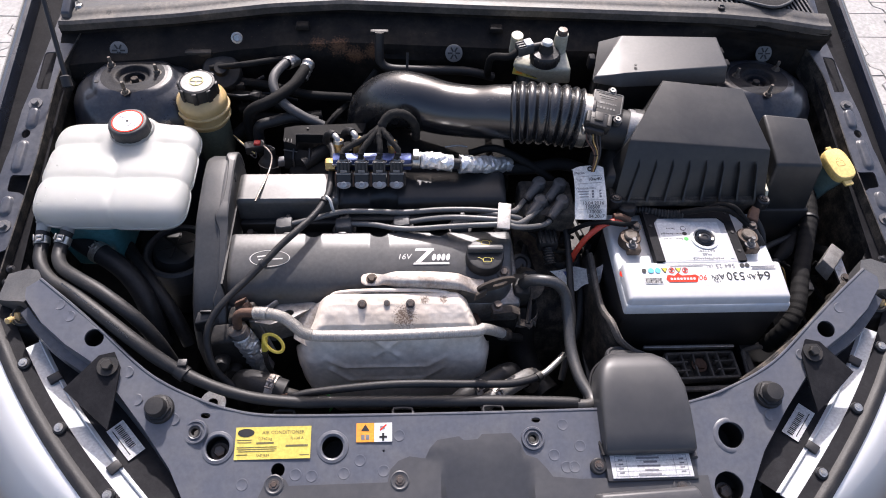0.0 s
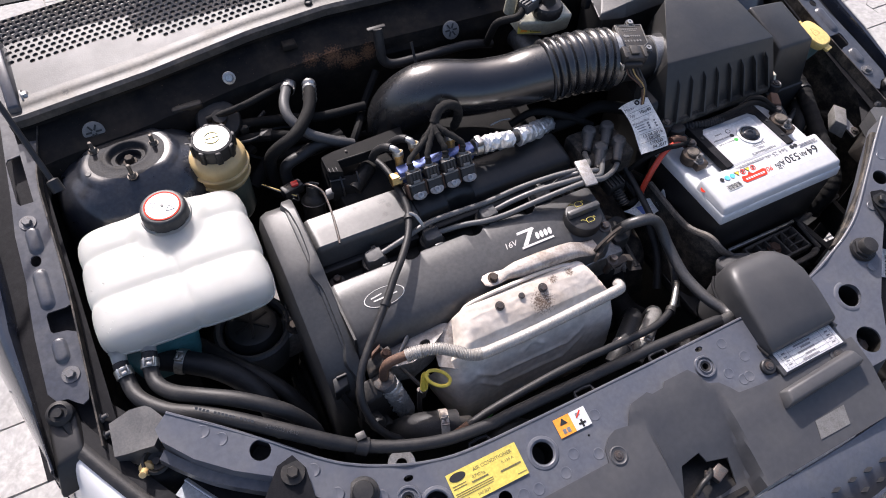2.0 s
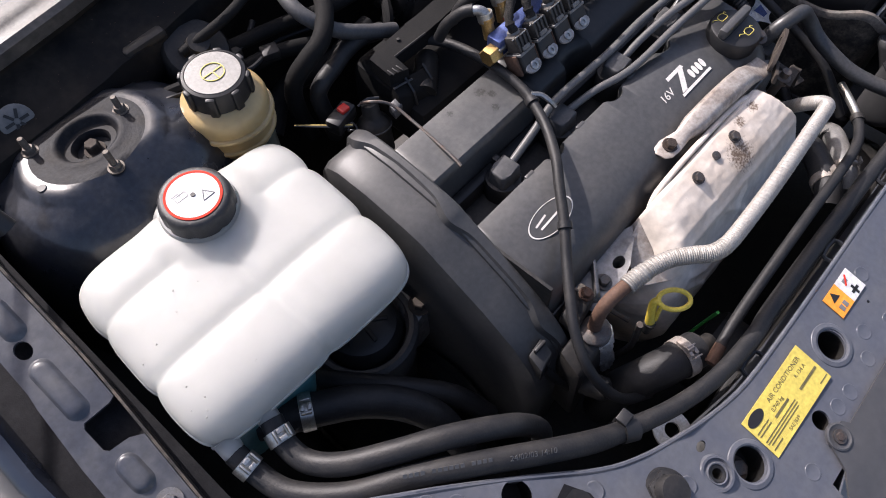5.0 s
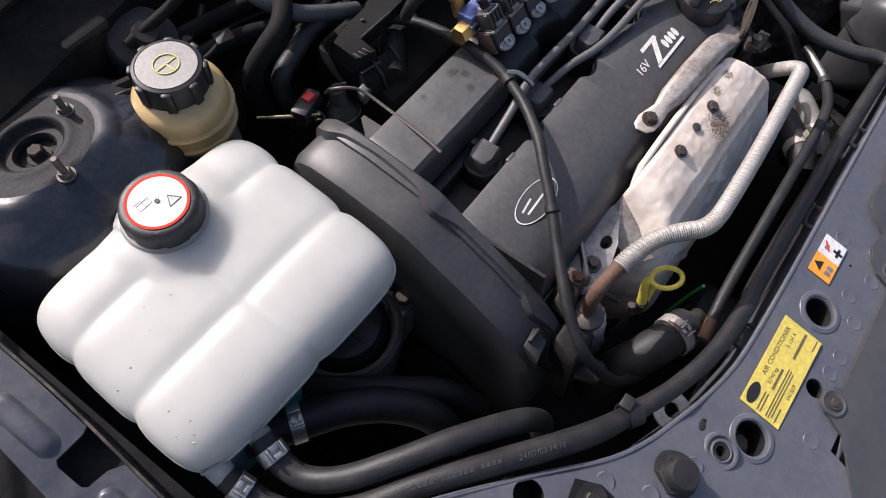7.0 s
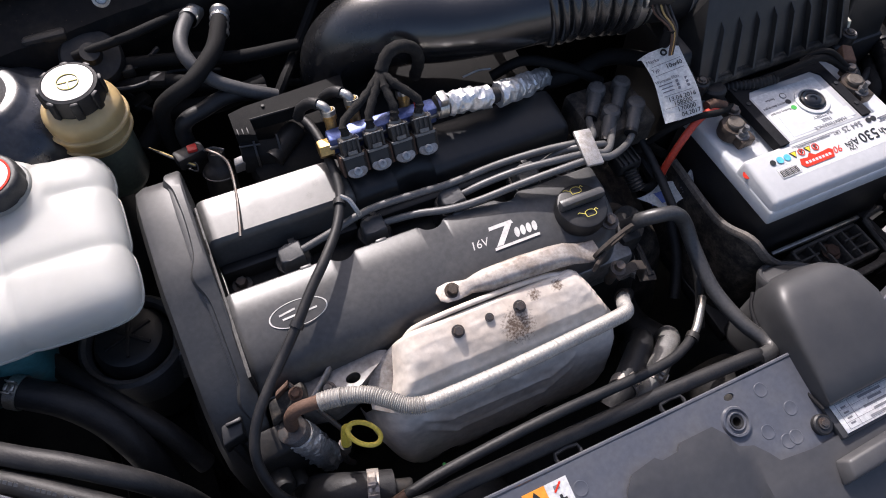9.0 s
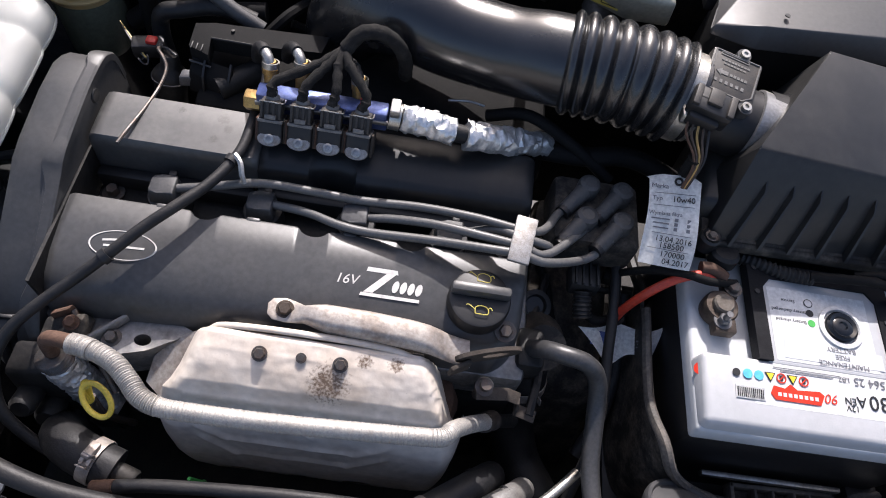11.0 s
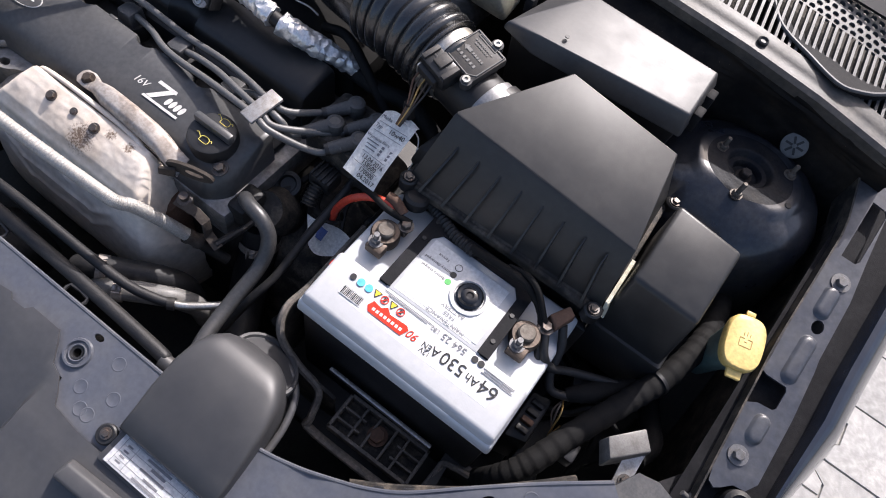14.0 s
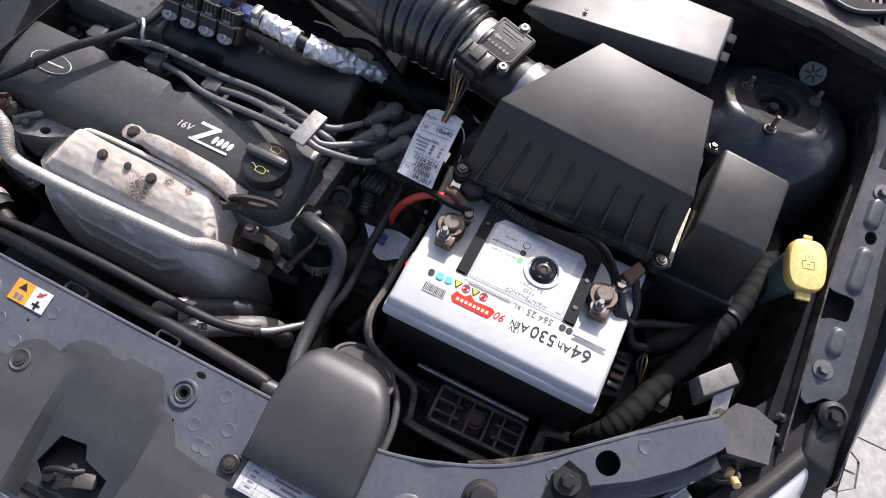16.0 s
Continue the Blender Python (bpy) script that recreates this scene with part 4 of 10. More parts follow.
    # dark moulding that closes the cowl's end
    end = [(0.424, 0.160), (0.4524, 0.118), (0.4930, 0.0970), (0.5318, 0.0815), (0.5551, 0.0875), (0.578, 0.105), (0.603, 0.140), (0.622, 0.235), (0.400, 0.250)]
    tr = part("cowl_end", plate(end, [], 0.012, lambda x, y: 0.9060 - 0.45 * max(0.0, y - 0.10 - 0.3 * abs(x - 0.55)), ([0.44, 0.46, 0.48, 0.50, 0.52, 0.54, 0.56, 0.58, 0.60], [0.11, 0.13, 0.15, 0.17, 0.19, 0.21])), M["matte"], car, "dark hollow moulding at the cowl's end")
    part("end_rim", tube([(x, y, 0.9065) for x, y in end[:7]], 0.0024, 8, 6), M["cowl"], tr, "pale rolled rim")
    # windscreen foot, screen and wipers
    def foot(u, v):
        x = -0.68 + 1.36 * u
        bow = 0.09 * (1 - (x / 0.68) ** 2)
        return Vector((x, 0.225 + bow * 0.0 + 0.028 * v + lerp(x, [-0.68, -0.3, 0.6], [0.03, 0.01, -0.035]), 0.925 + 0.012 * v))
    part("screen_seal", sheet(foot, 30, 3, 0.004), M["black"], car, "black windscreen seal")
    def glass(u, v):
        x = -0.68 + 1.36 * u
        return Vector((x * (1 - 0.12 * v), 0.25 + 0.62 * v + lerp(x, [-0.68, -0.3, 0.6], [0.03, 0.01, -0.035]) + 0.05 * (1 - (x / 0.68) ** 2) * v, 0.937 + 0.46 * v))
    part("windscreen", sheet(glass, 24, 8, 0.004), M["glassdark"], car, "dark reflecting windscreen")
    for x0, x1 in ((-0.45, 0.05), (0.1, 0.50)):
        w = part("wiper", tube([(x0, 0.252, 0.948), ((x0 + x1) / 2, 0.245, 0.958), (x1, 0.24, 0.95)], 0.007, 8, 6), M["black"], car, "black wiper arm")
        part("wiper_blade", box(((x0 + x1) / 2, 0.262, 0.952), (abs(x1 - x0), 0.008, 0.012), 0.002), M["rubber"], w)
    # hinges
    for s in (-1, 1):
        h = part("bonnet_hinge", hexa([(s * 0.615, 0.08, 0.85), (s * 0.635, 0.08, 0.85), (s * 0.635, 0.20, 0.87), (s * 0.615, 0.20, 0.87)], [(s * 0.618, 0.085, 0.880), (s * 0.632, 0.085, 0.880), (s * 0.632, 0.20, 0.915), (s * 0.618, 0.20, 0.915)], 0.003), M["rail"], car, "painted steel bonnet hinge")
        part("bolt", bolt((s * 0.612, 0.11, 0.872), (-s, 0, 0.2), 0.007, 0.006), M["steel"], h)
    # drain disc in the middle
    v = part("drain_disc", lathe([(0, 0), (0.013, 0.0), (0.0145, 0.002), (0.013, 0.003), (0, 0.003)], 24, aim((0.001, 0.046, 0.836), (0, -0.8, 0.5))), M["discgrey"], car, "pale round drain grommet with radial slots")
    for k in range(6):
        part("slot", box((0.0065, 0, 0.0032), (0.008, 0.0025, 0.001), 0, aim((0.001, 0.046, 0.836), (0, -0.8, 0.5), 60 * k)), M["ink"], v)


build_rear()


def build_under():
    part("tray", box((0, -0.25, 0.30), (1.3, 0.8, 0.02), 0.004), M["deep"], car, "dark undertray")
    def bump(u, v):
        x = -0.80 + 1.6 * u
        y = -0.80 + 0.30 * abs(x / 0.8) ** 3
        return Vector((x, y - 0.03 * math.sin(v * 3.14), 0.62 - 0.4 * v))
    part("bumper", sheet(bump, 40, 8, 0.004), M["paint"], car, "dark blue bumper")
    def nose(u, v):
        x = -0.42 + 0.84 * u
        y = -0.726 - 0.085 * v - 0.0 * x + 0.10 * abs(x / 0.42) ** 4 * (1 - v) * 0.2
        return Vector((x, y, 0.632 - 0.03 * v - 0.03 * v * v))
    ns = part("nose_panel", sheet(nose, 30, 8, 0.003), M["panel"], car, "blue-grey painted nose panel")
    for i in range(26):
        for j in range(2):
            p = nose(0.06 + 0.035 * i + 0.017 * (j % 2), 0.45 + 0.2 * j)
            part("grille_slot", hexa([p + Vector((a, b_, -0.001)) for a, b_ in ((-0.008, 0), (0, -0.003), (0.008, 0), (0, 0.003))], [p + Vector((a, b_, 0.0022)) for a, b_ in ((-0.008, 0), (0, -0.003), (0.008, 0), (0, 0.003))]), M["ink"], ns)
    part("radiator", box((0, -0.60, 0.47), (0.72, 0.05, 0.34), 0.006), M["deep"], car)
    for s in (-1, 1):
        w = part("wheel", lathe([(0.17, -0.09), (0.19, -0.10), (0.29, -0.095), (0.308, -0.08), (0.31, -0.05), (0.31, 0.05), (0.308, 0.08), (0.29, 0.095), (0.19, 0.10), (0.17, 0.09), (0.17, -0.09)], 48, aim((s * 0.625, 0.02, 0.31), (1, 0, 0))), M["rubber"], car, "black tyre")
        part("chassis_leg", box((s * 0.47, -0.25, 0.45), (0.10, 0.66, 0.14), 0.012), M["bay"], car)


build_under()


def build_lamp(s):
    lamp = thing("headlight", "clear headlight unit with a black top trim and screws", "headlight", (s * 0.56, -0.5, 0.66), "headlights")
    a0, a1 = Vector((0.690, -0.325, 0.735)), Vector((0.385, -0.640, 0.675))
    def P(u, off, dz):
        p = a0.lerp(a1, u)
        n = Vector((0.72, -0.69, 0)).normalized()
        p = p + n * (off - 0.055 + 0.055 * u)
        bow = 0.02 * math.sin(u * math.pi)
        return Vector((s * (p.x + bow * 0.7), p.y - bow * 0.7, p.z + dz))
    def strip(o0, o1, z0, z1, nv=3, start=0.0):
        return sheet(lambda u, v: P(start + (1 - start) * u, o0 + (o1 - o0) * v, z0 + (z1 - z0) * v), 30, nv, 0.002)
    housing = part("housing", sheet(lambda u, v: P(u, (-0.068 + 0.055 * (1 - u)) * (1 - v), -0.013 + 0.007 * v), 30, 6, 0.002), M["matte"], lamp, "black plastic lamp housing")
    part("edge_strip", strip(0.000, 0.004, -0.008, -0.003, 1, 0.34), M["battlow"], lamp, "thin pale lens edge")
    fl = part("lens_flange", strip(0.004, 0.024, -0.006, -0.001, 4, 0.34), M["flange"], lamp, "clouded lens flange")
    for u in (0.48, 0.82):
        part("flange_clip", box((0, 0, 0), (0.012, 0.016, 0.006), 0.001, basis(P(u, 0.006, -0.002), P(u + 0.05, 0, 0) - P(u, 0, 0), P(u, 0.02, 0) - P(u, 0, 0))), M["black"], fl)
    trim = part("trim", strip(0.021, 0.038, 0.0, 0.002), M["matte"], lamp, "dark trim strip with screws")
    for u in (0.39, 0.63, 0.88):
        p = P(u, 0.0295, 0.003)
        part("screw_lug", lathe([(0.0080, -0.003), (0.0080, 0.001), (0.007, 0.0022), (0, 0.0022)], 20, aim(p, (0, -0.2, 1))), M["black"], trim)
        part("screw", bolt(p + Vector((0, 0, 0.0022)), (0, -0.2, 1), 0.0034, 0.0014, 1.6), M["zinc"], trim)
    part("lens", sheet(lambda u, v: P(u, 0.051 + 0.125 * v ** 0.9 * math.sin(0.25 + u * 2.7) ** 0.6, 0.0 - 0.22 * v ** 1.6), 36, 14, 0.003), M["lampglass"], lamp, "lens with its bright reflection put into white colour")
    part("seal", sheet(lambda u, v: P(u, 0.036 + 0.017 * v, 0.002 + 0.004 * math.sin(v * math.pi)), 30, 5, 0.002), M["rubber"], lamp, "dark rubber seal")
    # sticker on the housing
    m = basis(P(0.770, -0.0215, -0.0055), P(0.70, -0.03, 0) * s - P(0.85, -0.03, 0) * s, (-s * 0.69, 0.72, 0.0))
    st = part("sticker", box((0, 0, 0.0), (0.050, 0.023, 0.0006), 0, m), M["paper"], lamp, "small printed barcode sticker")
    part("print", bars([(-0.021 + 0.0026 * k, 0.002, 0.0010 + 0.0007 * (k % 3 == 0), 0.008) for k in range(14)] + [(0, -0.006, 0.04, 0.0012)], m @ Matrix.Translation((0, 0, 0.0004))), M["ink"], st)


for s in (-1, 1):
    build_lamp(s)

# ---- rubber strip behind the slam panel's arm ----
def build_strip():
    t = thing("panel_seal", "dusty brown-black rubber seal strip behind the slam panel", "seal", (0.4622, -0.4464, 0.734))
    way = spline([(0.3745, -0.4985, 0.7), (0.4047, -0.483, 0.712), (0.4337, -0.4649, 0.722), (0.4622, -0.4464, 0.734), (0.4828, -0.4301, 0.742), (0.5122, -0.4049, 0.752), (0.5384, -0.3809, 0.762)], 5)
    body = part("strip", loft([[p + Vector((-0.0035, 0.0035, -0.012)), p + Vector((0.0035, -0.0035, -0.012)), p + Vector((0.0035, -0.0035, -0.001)), p + Vector((0.0020, -0.0020, 0.0015)), p + Vector((-0.0020, 0.0020, 0.0015)), p + Vector((-0.0035, 0.0035, -0.001))] for p in way]), M["dustybox"], t, "dusty rubber strip")
    for k in range(4, len(way) - 2, 4):
        d = way[k + 1] - way[k]
        part("slot", box((0, 0, 0.0016), (0.010, 0.0026, 0.0008), 0.0002, basis(way[k], d, (-0.7, 0.7, 0))), M["ink"], body)


build_strip()

# ---- engine ----
def profile_bar(prof, x0, x1, n=24, ease=0.004):
    """A cover with one (y, z) profile drawn along x, its ends rounded."""
    xs = [x0, x0 + ease * 0.3, x0 + ease] + [x0 + ease + (x1 - x0 - 2 * ease) * i / n for i in range(1, n)] + [x1 - ease, x1 - ease * 0.3, x1]
    cy = sum(p[0] for p in prof) / len(prof)
    cz = min(p[1] for p in prof)
    secs = []
    for i, x in enumerate(xs):
        k = 1.0
        if i in (0, len(xs) - 1):
            k = 0.94
        elif i in (1, len(xs) - 2):
            k = 0.98
        secs.append([(x, cy + (y - cy) * k, cz + (z - cz) * k) for y, z in prof])
    return loft(secs)


def build_engine():
    eng = thing("engine", "four-cylinder engine with a grey plastic cam cover", "engine", (-0.13, -0.27, 0.4))
    part("block", box((-0.13, -0.25, 0.53), (0.44, 0.24, 0.26), 0.02), M["deep"], eng, "oily dark engine block")
    part("cylinder_head", box((-0.13, -0.25, 0.675), (0.43, 0.235, 0.05), 0.008), M["alu"], eng, "grimy cast aluminium head")
    # front half of the cam cover, with notches for the leads along its rear edge
    prof = [(-0.270, 0.695), (-0.270, 0.744), (-0.2712, 0.7490), (-0.2735, 0.7502), (-0.300, 0.7476), (-0.325, 0.7428), (-0.343, 0.7358), (-0.355, 0.7255), (-0.362, 0.712), (-0.365, 0.690), (-0.365, 0.672)]
    b = profile_bar(prof, -0.337, 0.072, 170, 0.006)
    for v in b.verts:
        t = max(0.0, (v.co.x - 0.045) / 0.027)
        if v.co.y < -0.32:
            v.co.y += 0.022 * t * t
        for xn, r in ((-0.218, 0.013), (-0.122, 0.014), (-0.035, 0.013)):
            d = abs(v.co.x - xn)
            if d < r and v.co.y > -0.290:
                v.co.y = min(v.co.y, -0.268 - 0.75 * math.sqrt(r * r - d * d) - (0.0015 if v.co.y < -0.271 else 0))
    front = part("cam_cover_front", b, M["cover"], eng, "grey plastic cam cover with pale lettering")
    for x in (-0.255, -0.176, -0.090):
        part("edge_clip", box((x, -0.2715, 0.7475), (0.012, 0.005, 0.006), 0.0015), M["cover"], front)
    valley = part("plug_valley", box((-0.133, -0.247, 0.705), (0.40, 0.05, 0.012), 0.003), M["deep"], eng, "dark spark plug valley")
    for x in (-0.318, 0.058):
        part("cover_bolt", bolt((x, -0.243, 0.712), (0, 0, 1), 0.006, 0.008, 1.7), M["boltm"], valley)
    # rear half
    prof = [(-0.2245, 0.695), (-0.2230, 0.758), (-0.2222, 0.7645), (-0.2190, 0.7682), (-0.195, 0.7692), (-0.174, 0.7697), (-0.169, 0.7688), (-0.166, 0.764), (-0.164, 0.70)]
    rear = part("cam_cover_rear", profile_bar(prof, -0.334, -0.183, 30, 0.007), M["coverdust"], eng, "dusty grey rear cam cover")
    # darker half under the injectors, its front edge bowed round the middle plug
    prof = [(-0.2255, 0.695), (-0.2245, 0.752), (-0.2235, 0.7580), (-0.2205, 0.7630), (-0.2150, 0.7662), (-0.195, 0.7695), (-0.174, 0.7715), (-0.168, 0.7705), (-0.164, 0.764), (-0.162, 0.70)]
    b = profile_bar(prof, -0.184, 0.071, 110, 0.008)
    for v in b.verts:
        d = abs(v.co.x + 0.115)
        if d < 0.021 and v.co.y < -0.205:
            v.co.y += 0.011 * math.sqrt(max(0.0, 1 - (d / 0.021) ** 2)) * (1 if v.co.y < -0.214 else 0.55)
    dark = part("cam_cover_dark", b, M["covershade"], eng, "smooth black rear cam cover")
    part("cover_ledge", box((-0.260, -0.230, 0.715), (0.145, 0.012, 0.03), 0.003), M["black"], rear)
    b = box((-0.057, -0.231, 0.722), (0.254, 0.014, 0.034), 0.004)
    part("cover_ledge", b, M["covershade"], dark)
    # timing belt cover
    pr = [(-0.126, 0.42), (-0.126, 0.740), (-0.130, 0.766), (-0.139, 0.778), (-0.154, 0.7835), (-0.188, 0.7830), (-0.236, 0.7760), (-0.256, 0.7710), (-0.270, 0.7630), (-0.325, 0.735), (-0.360, 0.712), (-0.385, 0.685), (-0.398, 0.65), (-0.400, 0.60), (-0.392, 0.42)]
    secs = []
    for x, k, up in ((-0.392, 0.90, -0.012), (-0.390, 0.955, -0.006), (-0.384, 0.99, -0.001), (-0.375, 1.0, 0.0), (-0.352, 1.0, 0.0), (-0.3515, 1.0, 0.003), (-0.349, 1.0, 0.004), (-0.340, 1.0, 0.004), (-0.338, 1.0, 0.0025), (-0.3375, 0.99, 0.0)):
        secs.append([(x, -0.26 + (y + 0.26) * k, 0.42 + (z - 0.42) * k + (up if z > 0.5 else 0)) for y, z in pr])
    belt = part("belt_cover", loft(secs), M["beltcover"], eng, "grey plastic timing belt cover")
    # raised band along the engine side, with bulges where the screws sit
    run = spline([(0, y, z) for y, z in pr[1:-1]], 7)
    total = len(run) - 1
    secs = []
    for i, q in enumerate(run):
        s = i / total
        d = (run[min(i + 1, total)] - run[max(i - 1, 0)]).normalized()
        out = Vector((0, -d.z, d.y)) * -1
        if out.z < 0 and q.y > -0.38:
            out = -out
        if q.y < -0.385:
            out = Vector((0, -1, 0.2)).normalized()
        wide = 0.0105 + 0.0075 * math.exp(-((q.y + 0.258) / 0.014) ** 2) + 0.007 * math.exp(-((q.y + 0.365) / 0.012) ** 2) + 0.006 * math.exp(-((q.y + 0.145) / 0.012) ** 2) - 0.002 * math.exp(-((q.y + 0.20) / 0.03) ** 2)
        base = Vector((0, q.y, q.z + 0.0035))
        secs.append([base + Vector((x, 0, 0)) + out * h for x, h in ((-0.338 - wide - 0.002, -0.004), (-0.338 - wide, 0.0), (-0.338 - wide + 0.0016, 0.0030), (-0.3395, 0.0034), (-0.3374, 0.0018), (-0.337, -0.004))])
    part("edge_band", loft(secs), M["beltcover"], belt, "raised moulded edge band", 40)
    for y, z in ((-0.185, 0.782), (-0.30, 0.742), (-0.372, 0.69)):
        part("belt_cover_lug", lathe([(0.007, -0.006), (0.007, 0.002), (0.006, 0.003), (0, 0.003)], 18, aim((-0.339, y + 0.002, z - 0.006), (1, 0, 0))), M["black"], belt)
    # black slab that stands in for the shade between belt cover and cam cover
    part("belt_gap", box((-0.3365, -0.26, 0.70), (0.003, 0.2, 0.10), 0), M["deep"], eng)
    # lettering: the maker's marks as plain shapes
    mt = basis((-0.118, -0.3115, 0.7454), (1, 0, 0), (0, 1, 0.17))
    words("16V", 0.0125, M["silverink"], front, mt @ Matrix.Translation((0.032, -0.002, 0.0004)), shear=0.2)
    z = bmesh.new()
    for quad in (((0.048, 0.008), (0.076, 0.008), (0.075, 0.012), (0.049, 0.012)), ((0.048, -0.011), (0.056, -0.011), (0.075, 0.009), (0.067, 0.009)), ((0.045, -0.0145), (0.097, -0.0145), (0.097, -0.0115), (0.046, -0.0115))):
        hexa([(p, q, 0.0002) for p, q in quad], [(p, q, 0.0005) for p, q in quad], bm=z)
    for k in range(4):
        x0 = 0.0722 + 0.0068 * k
        blob = [(x0 + 0.0030 + 0.0029 * math.cos(a) + 0.18 * (0.0055 * math.sin(a)), -0.0030 + 0.0056 * math.sin(a)) for a in (2 * math.pi * i / 14 for i in range(14))]
        hexa([(p, q, 0.0002) for p, q in blob], [(p, q, 0.0005) for p, q in blob], bm=z)
    bmesh.ops.transform(z, matrix=mt, verts=z.verts)
    part("badge_print", z, M["silverink"], front, "pale printed badge shape")
    mo = basis((-0.277, -0.3135, 0.7450), (1, 0, 0), (0, 1, 0.17))
    o = lathe([(0.0285, 0.0002), (0.0285, 0.0008), (0.0272, 0.0008), (0.0272, 0.0002)], 48)
    hexa([(-0.016, -0.006, 0.0002), (0.018, -0.003, 0.0002), (0.018, 0.001, 0.0002), (-0.016, -0.002, 0.0002)], [(-0.016, -0.006, 0.0005), (0.018, -0.003, 0.0005), (0.018, 0.001, 0.0005), (-0.016, -0.002, 0.0005)], bm=o)
    hexa([(-0.018, 0.004, 0.0002), (-0.002, 0.009, 0.0002), (-0.002, 0.013, 0.0002), (-0.018, 0.008, 0.0002)], [(-0.018, 0.004, 0.0005), (-0.002, 0.009, 0.0005), (-0.002, 0.013, 0.0005), (-0.018, 0.008, 0.0005)], bm=o)
    bmesh.ops.transform(o, matrix=mo @ Matrix.Diagonal((1, 0.46, 1, 1)), verts=o.verts)
    part("oval_badge", o, M["silverink"], front, "pale oval badge outline")
    part("corner_bolt", bolt((0.057, -0.338, 0.7385), (0, -0.3, 1), 0.006, 0.005, 1.6), M["boltm"], front)
    part("head_lug", box((0.088, -0.335, 0.690), (0.026, 0.04, 0.036), 0.006), M["deep"], eng)
    # oil filler cap
    cap = part("oil_cap", lathe([(0.0275, -0.010), (0.0275, 0.004), (0.0262, 0.007), (0.024, 0.008), (0, 0.008)], 40, Matrix.Translation((0.030, -0.3185, 0.751)) @ pose(0, 0, 0, 4, 0, 0)), M["black"], eng, "black oil filler cap with yellow symbols")
    part("cap_grip", box((0.030, -0.3150, 0.7635), (0.052, 0.0095, 0.012), 0.003), M["cover"], cap)
    for y in (-0.3315, -0.3005):
        mm = basis((0.030, y, 0.7600), (1, 0, 0), (0, 1, 0.06))
        b = bmesh.new()
        can = [(-0.0035, -0.0035), (0.0070, -0.0035), (0.0070, 0.0020), (0.0015, 0.0040), (-0.0035, 0.0020), (-0.0035, -0.0035)]
        for run in (can, [(-0.0035, 0.0), (-0.0095, 0.0038), (-0.0115, 0.0030)], [(0.0070, 0.0012), (0.0095, 0.0030), (0.0110, 0.0008)]):
            tube([mm @ Vector((p, q, 0.0003)) for p, q in run], 0.00042, 5, 3, bm=b)
        part("symbol", b, M["yolk"], cap)
    # inlet side behind the rear cover
    part("inlet_manifold", hexa([(-0.27, -0.150, 0.69), (0.09, -0.150, 0.69), (0.09, -0.04, 0.69), (-0.27, -0.04, 0.69)], [(-0.268, -0.148, 0.745), (0.085, -0.148, 0.742), (0.085, -0.045, 0.755), (-0.268, -0.045, 0.758)], 0.012), M["tape"], eng, "black plastic inlet manifold")
    # angled loom tray: a long flat arm with a short leg towards the front
    arm = [(-0.2727, -0.0840), (-0.2728, -0.1107), (-0.2532, -0.1170), (-0.2540, -0.0994), (-0.2120, -0.1005), (-0.1860, -0.0995), (-0.1480, -0.0970), (-0.1440, -0.0745), (-0.1951, -0.0762), (-0.2550, -0.0795)]
    bar = part("loom_tray", plate(arm, [], 0.017, lambda x, y: 0.787 + min(0.0, (y + 0.100) * 0.35) + 0.03 * max(0.0, x + 0.20)), M["tape"], eng, "black moulded loom tray")
    for k in range(3):
        part("tray_rib", box((-0.2700 + 0.0050 * k, -0.1095 - 0.0010 * k, 0.7838), (0.0012, 0.009, 0.0016), 0.0003), M["black"], bar)
    part("tray_edge", tube([(-0.2540, -0.0998, 0.7865), (-0.2330, -0.1003, 0.7870), (-0.2110, -0.1008, 0.7872)], 0.0012, 6, 3), M["deep"], bar)
    part("tray_stud", lathe([(0.0018, 0), (0.0018, 0.0022), (0, 0.0026)], 10, Matrix.Translation((-0.236, -0.0875, 0.787))), M["deep"], bar)
    # plug body below the leg
    plug = part("loom_plug", hexa([(-0.276, -0.128, 0.738), (-0.232, -0.137, 0.738), (-0.229, -0.112, 0.738), (-0.272, -0.106, 0.738)], [(-0.2745, -0.1225, 0.7600), (-0.2325, -0.1320, 0.7580), (-0.2310, -0.1178, 0.7690), (-0.2723, -0.1095, 0.7710)], 0.0025), M["tape"], eng, "black plug under the tray")
    part("latch_bar", tube([(-0.2735, -0.1155, 0.7685), (-0.2620, -0.1180, 0.7690), (-0.2520, -0.1200, 0.7685)], 0.0011, 6, 2), M["pipesteel"], plug, "worn shiny edge")
    for x in (-0.2600, -0.2350):
        part("plug_rib", hexa([(x, -0.1325, 0.745), (x + 0.0025, -0.133, 0.745), (x + 0.0035, -0.112, 0.752), (x + 0.001, -0.1115, 0.752)], [(x, -0.1285, 0.7620), (x + 0.0025, -0.129, 0.7620), (x + 0.0035, -0.1165, 0.7730), (x + 0.001, -0.116, 0.7730)], 0.0006), M["black"], plug)
    part("plug_neck", lathe([(0, -0.03), (0.0125, -0.03), (0.0125, 0.012), (0.0105, 0.018), (0, 0.018)], 22, aim((-0.222, -0.110, 0.752), (0.75, 0.6, 0.1))), M["deep"], plug)
    # fuel pressure valve: dark bell with a narrow neck and a crimped ring
    va = aim((-0.3005, -0.1100, 0.7350), (0.10, 0.22, 0.97))
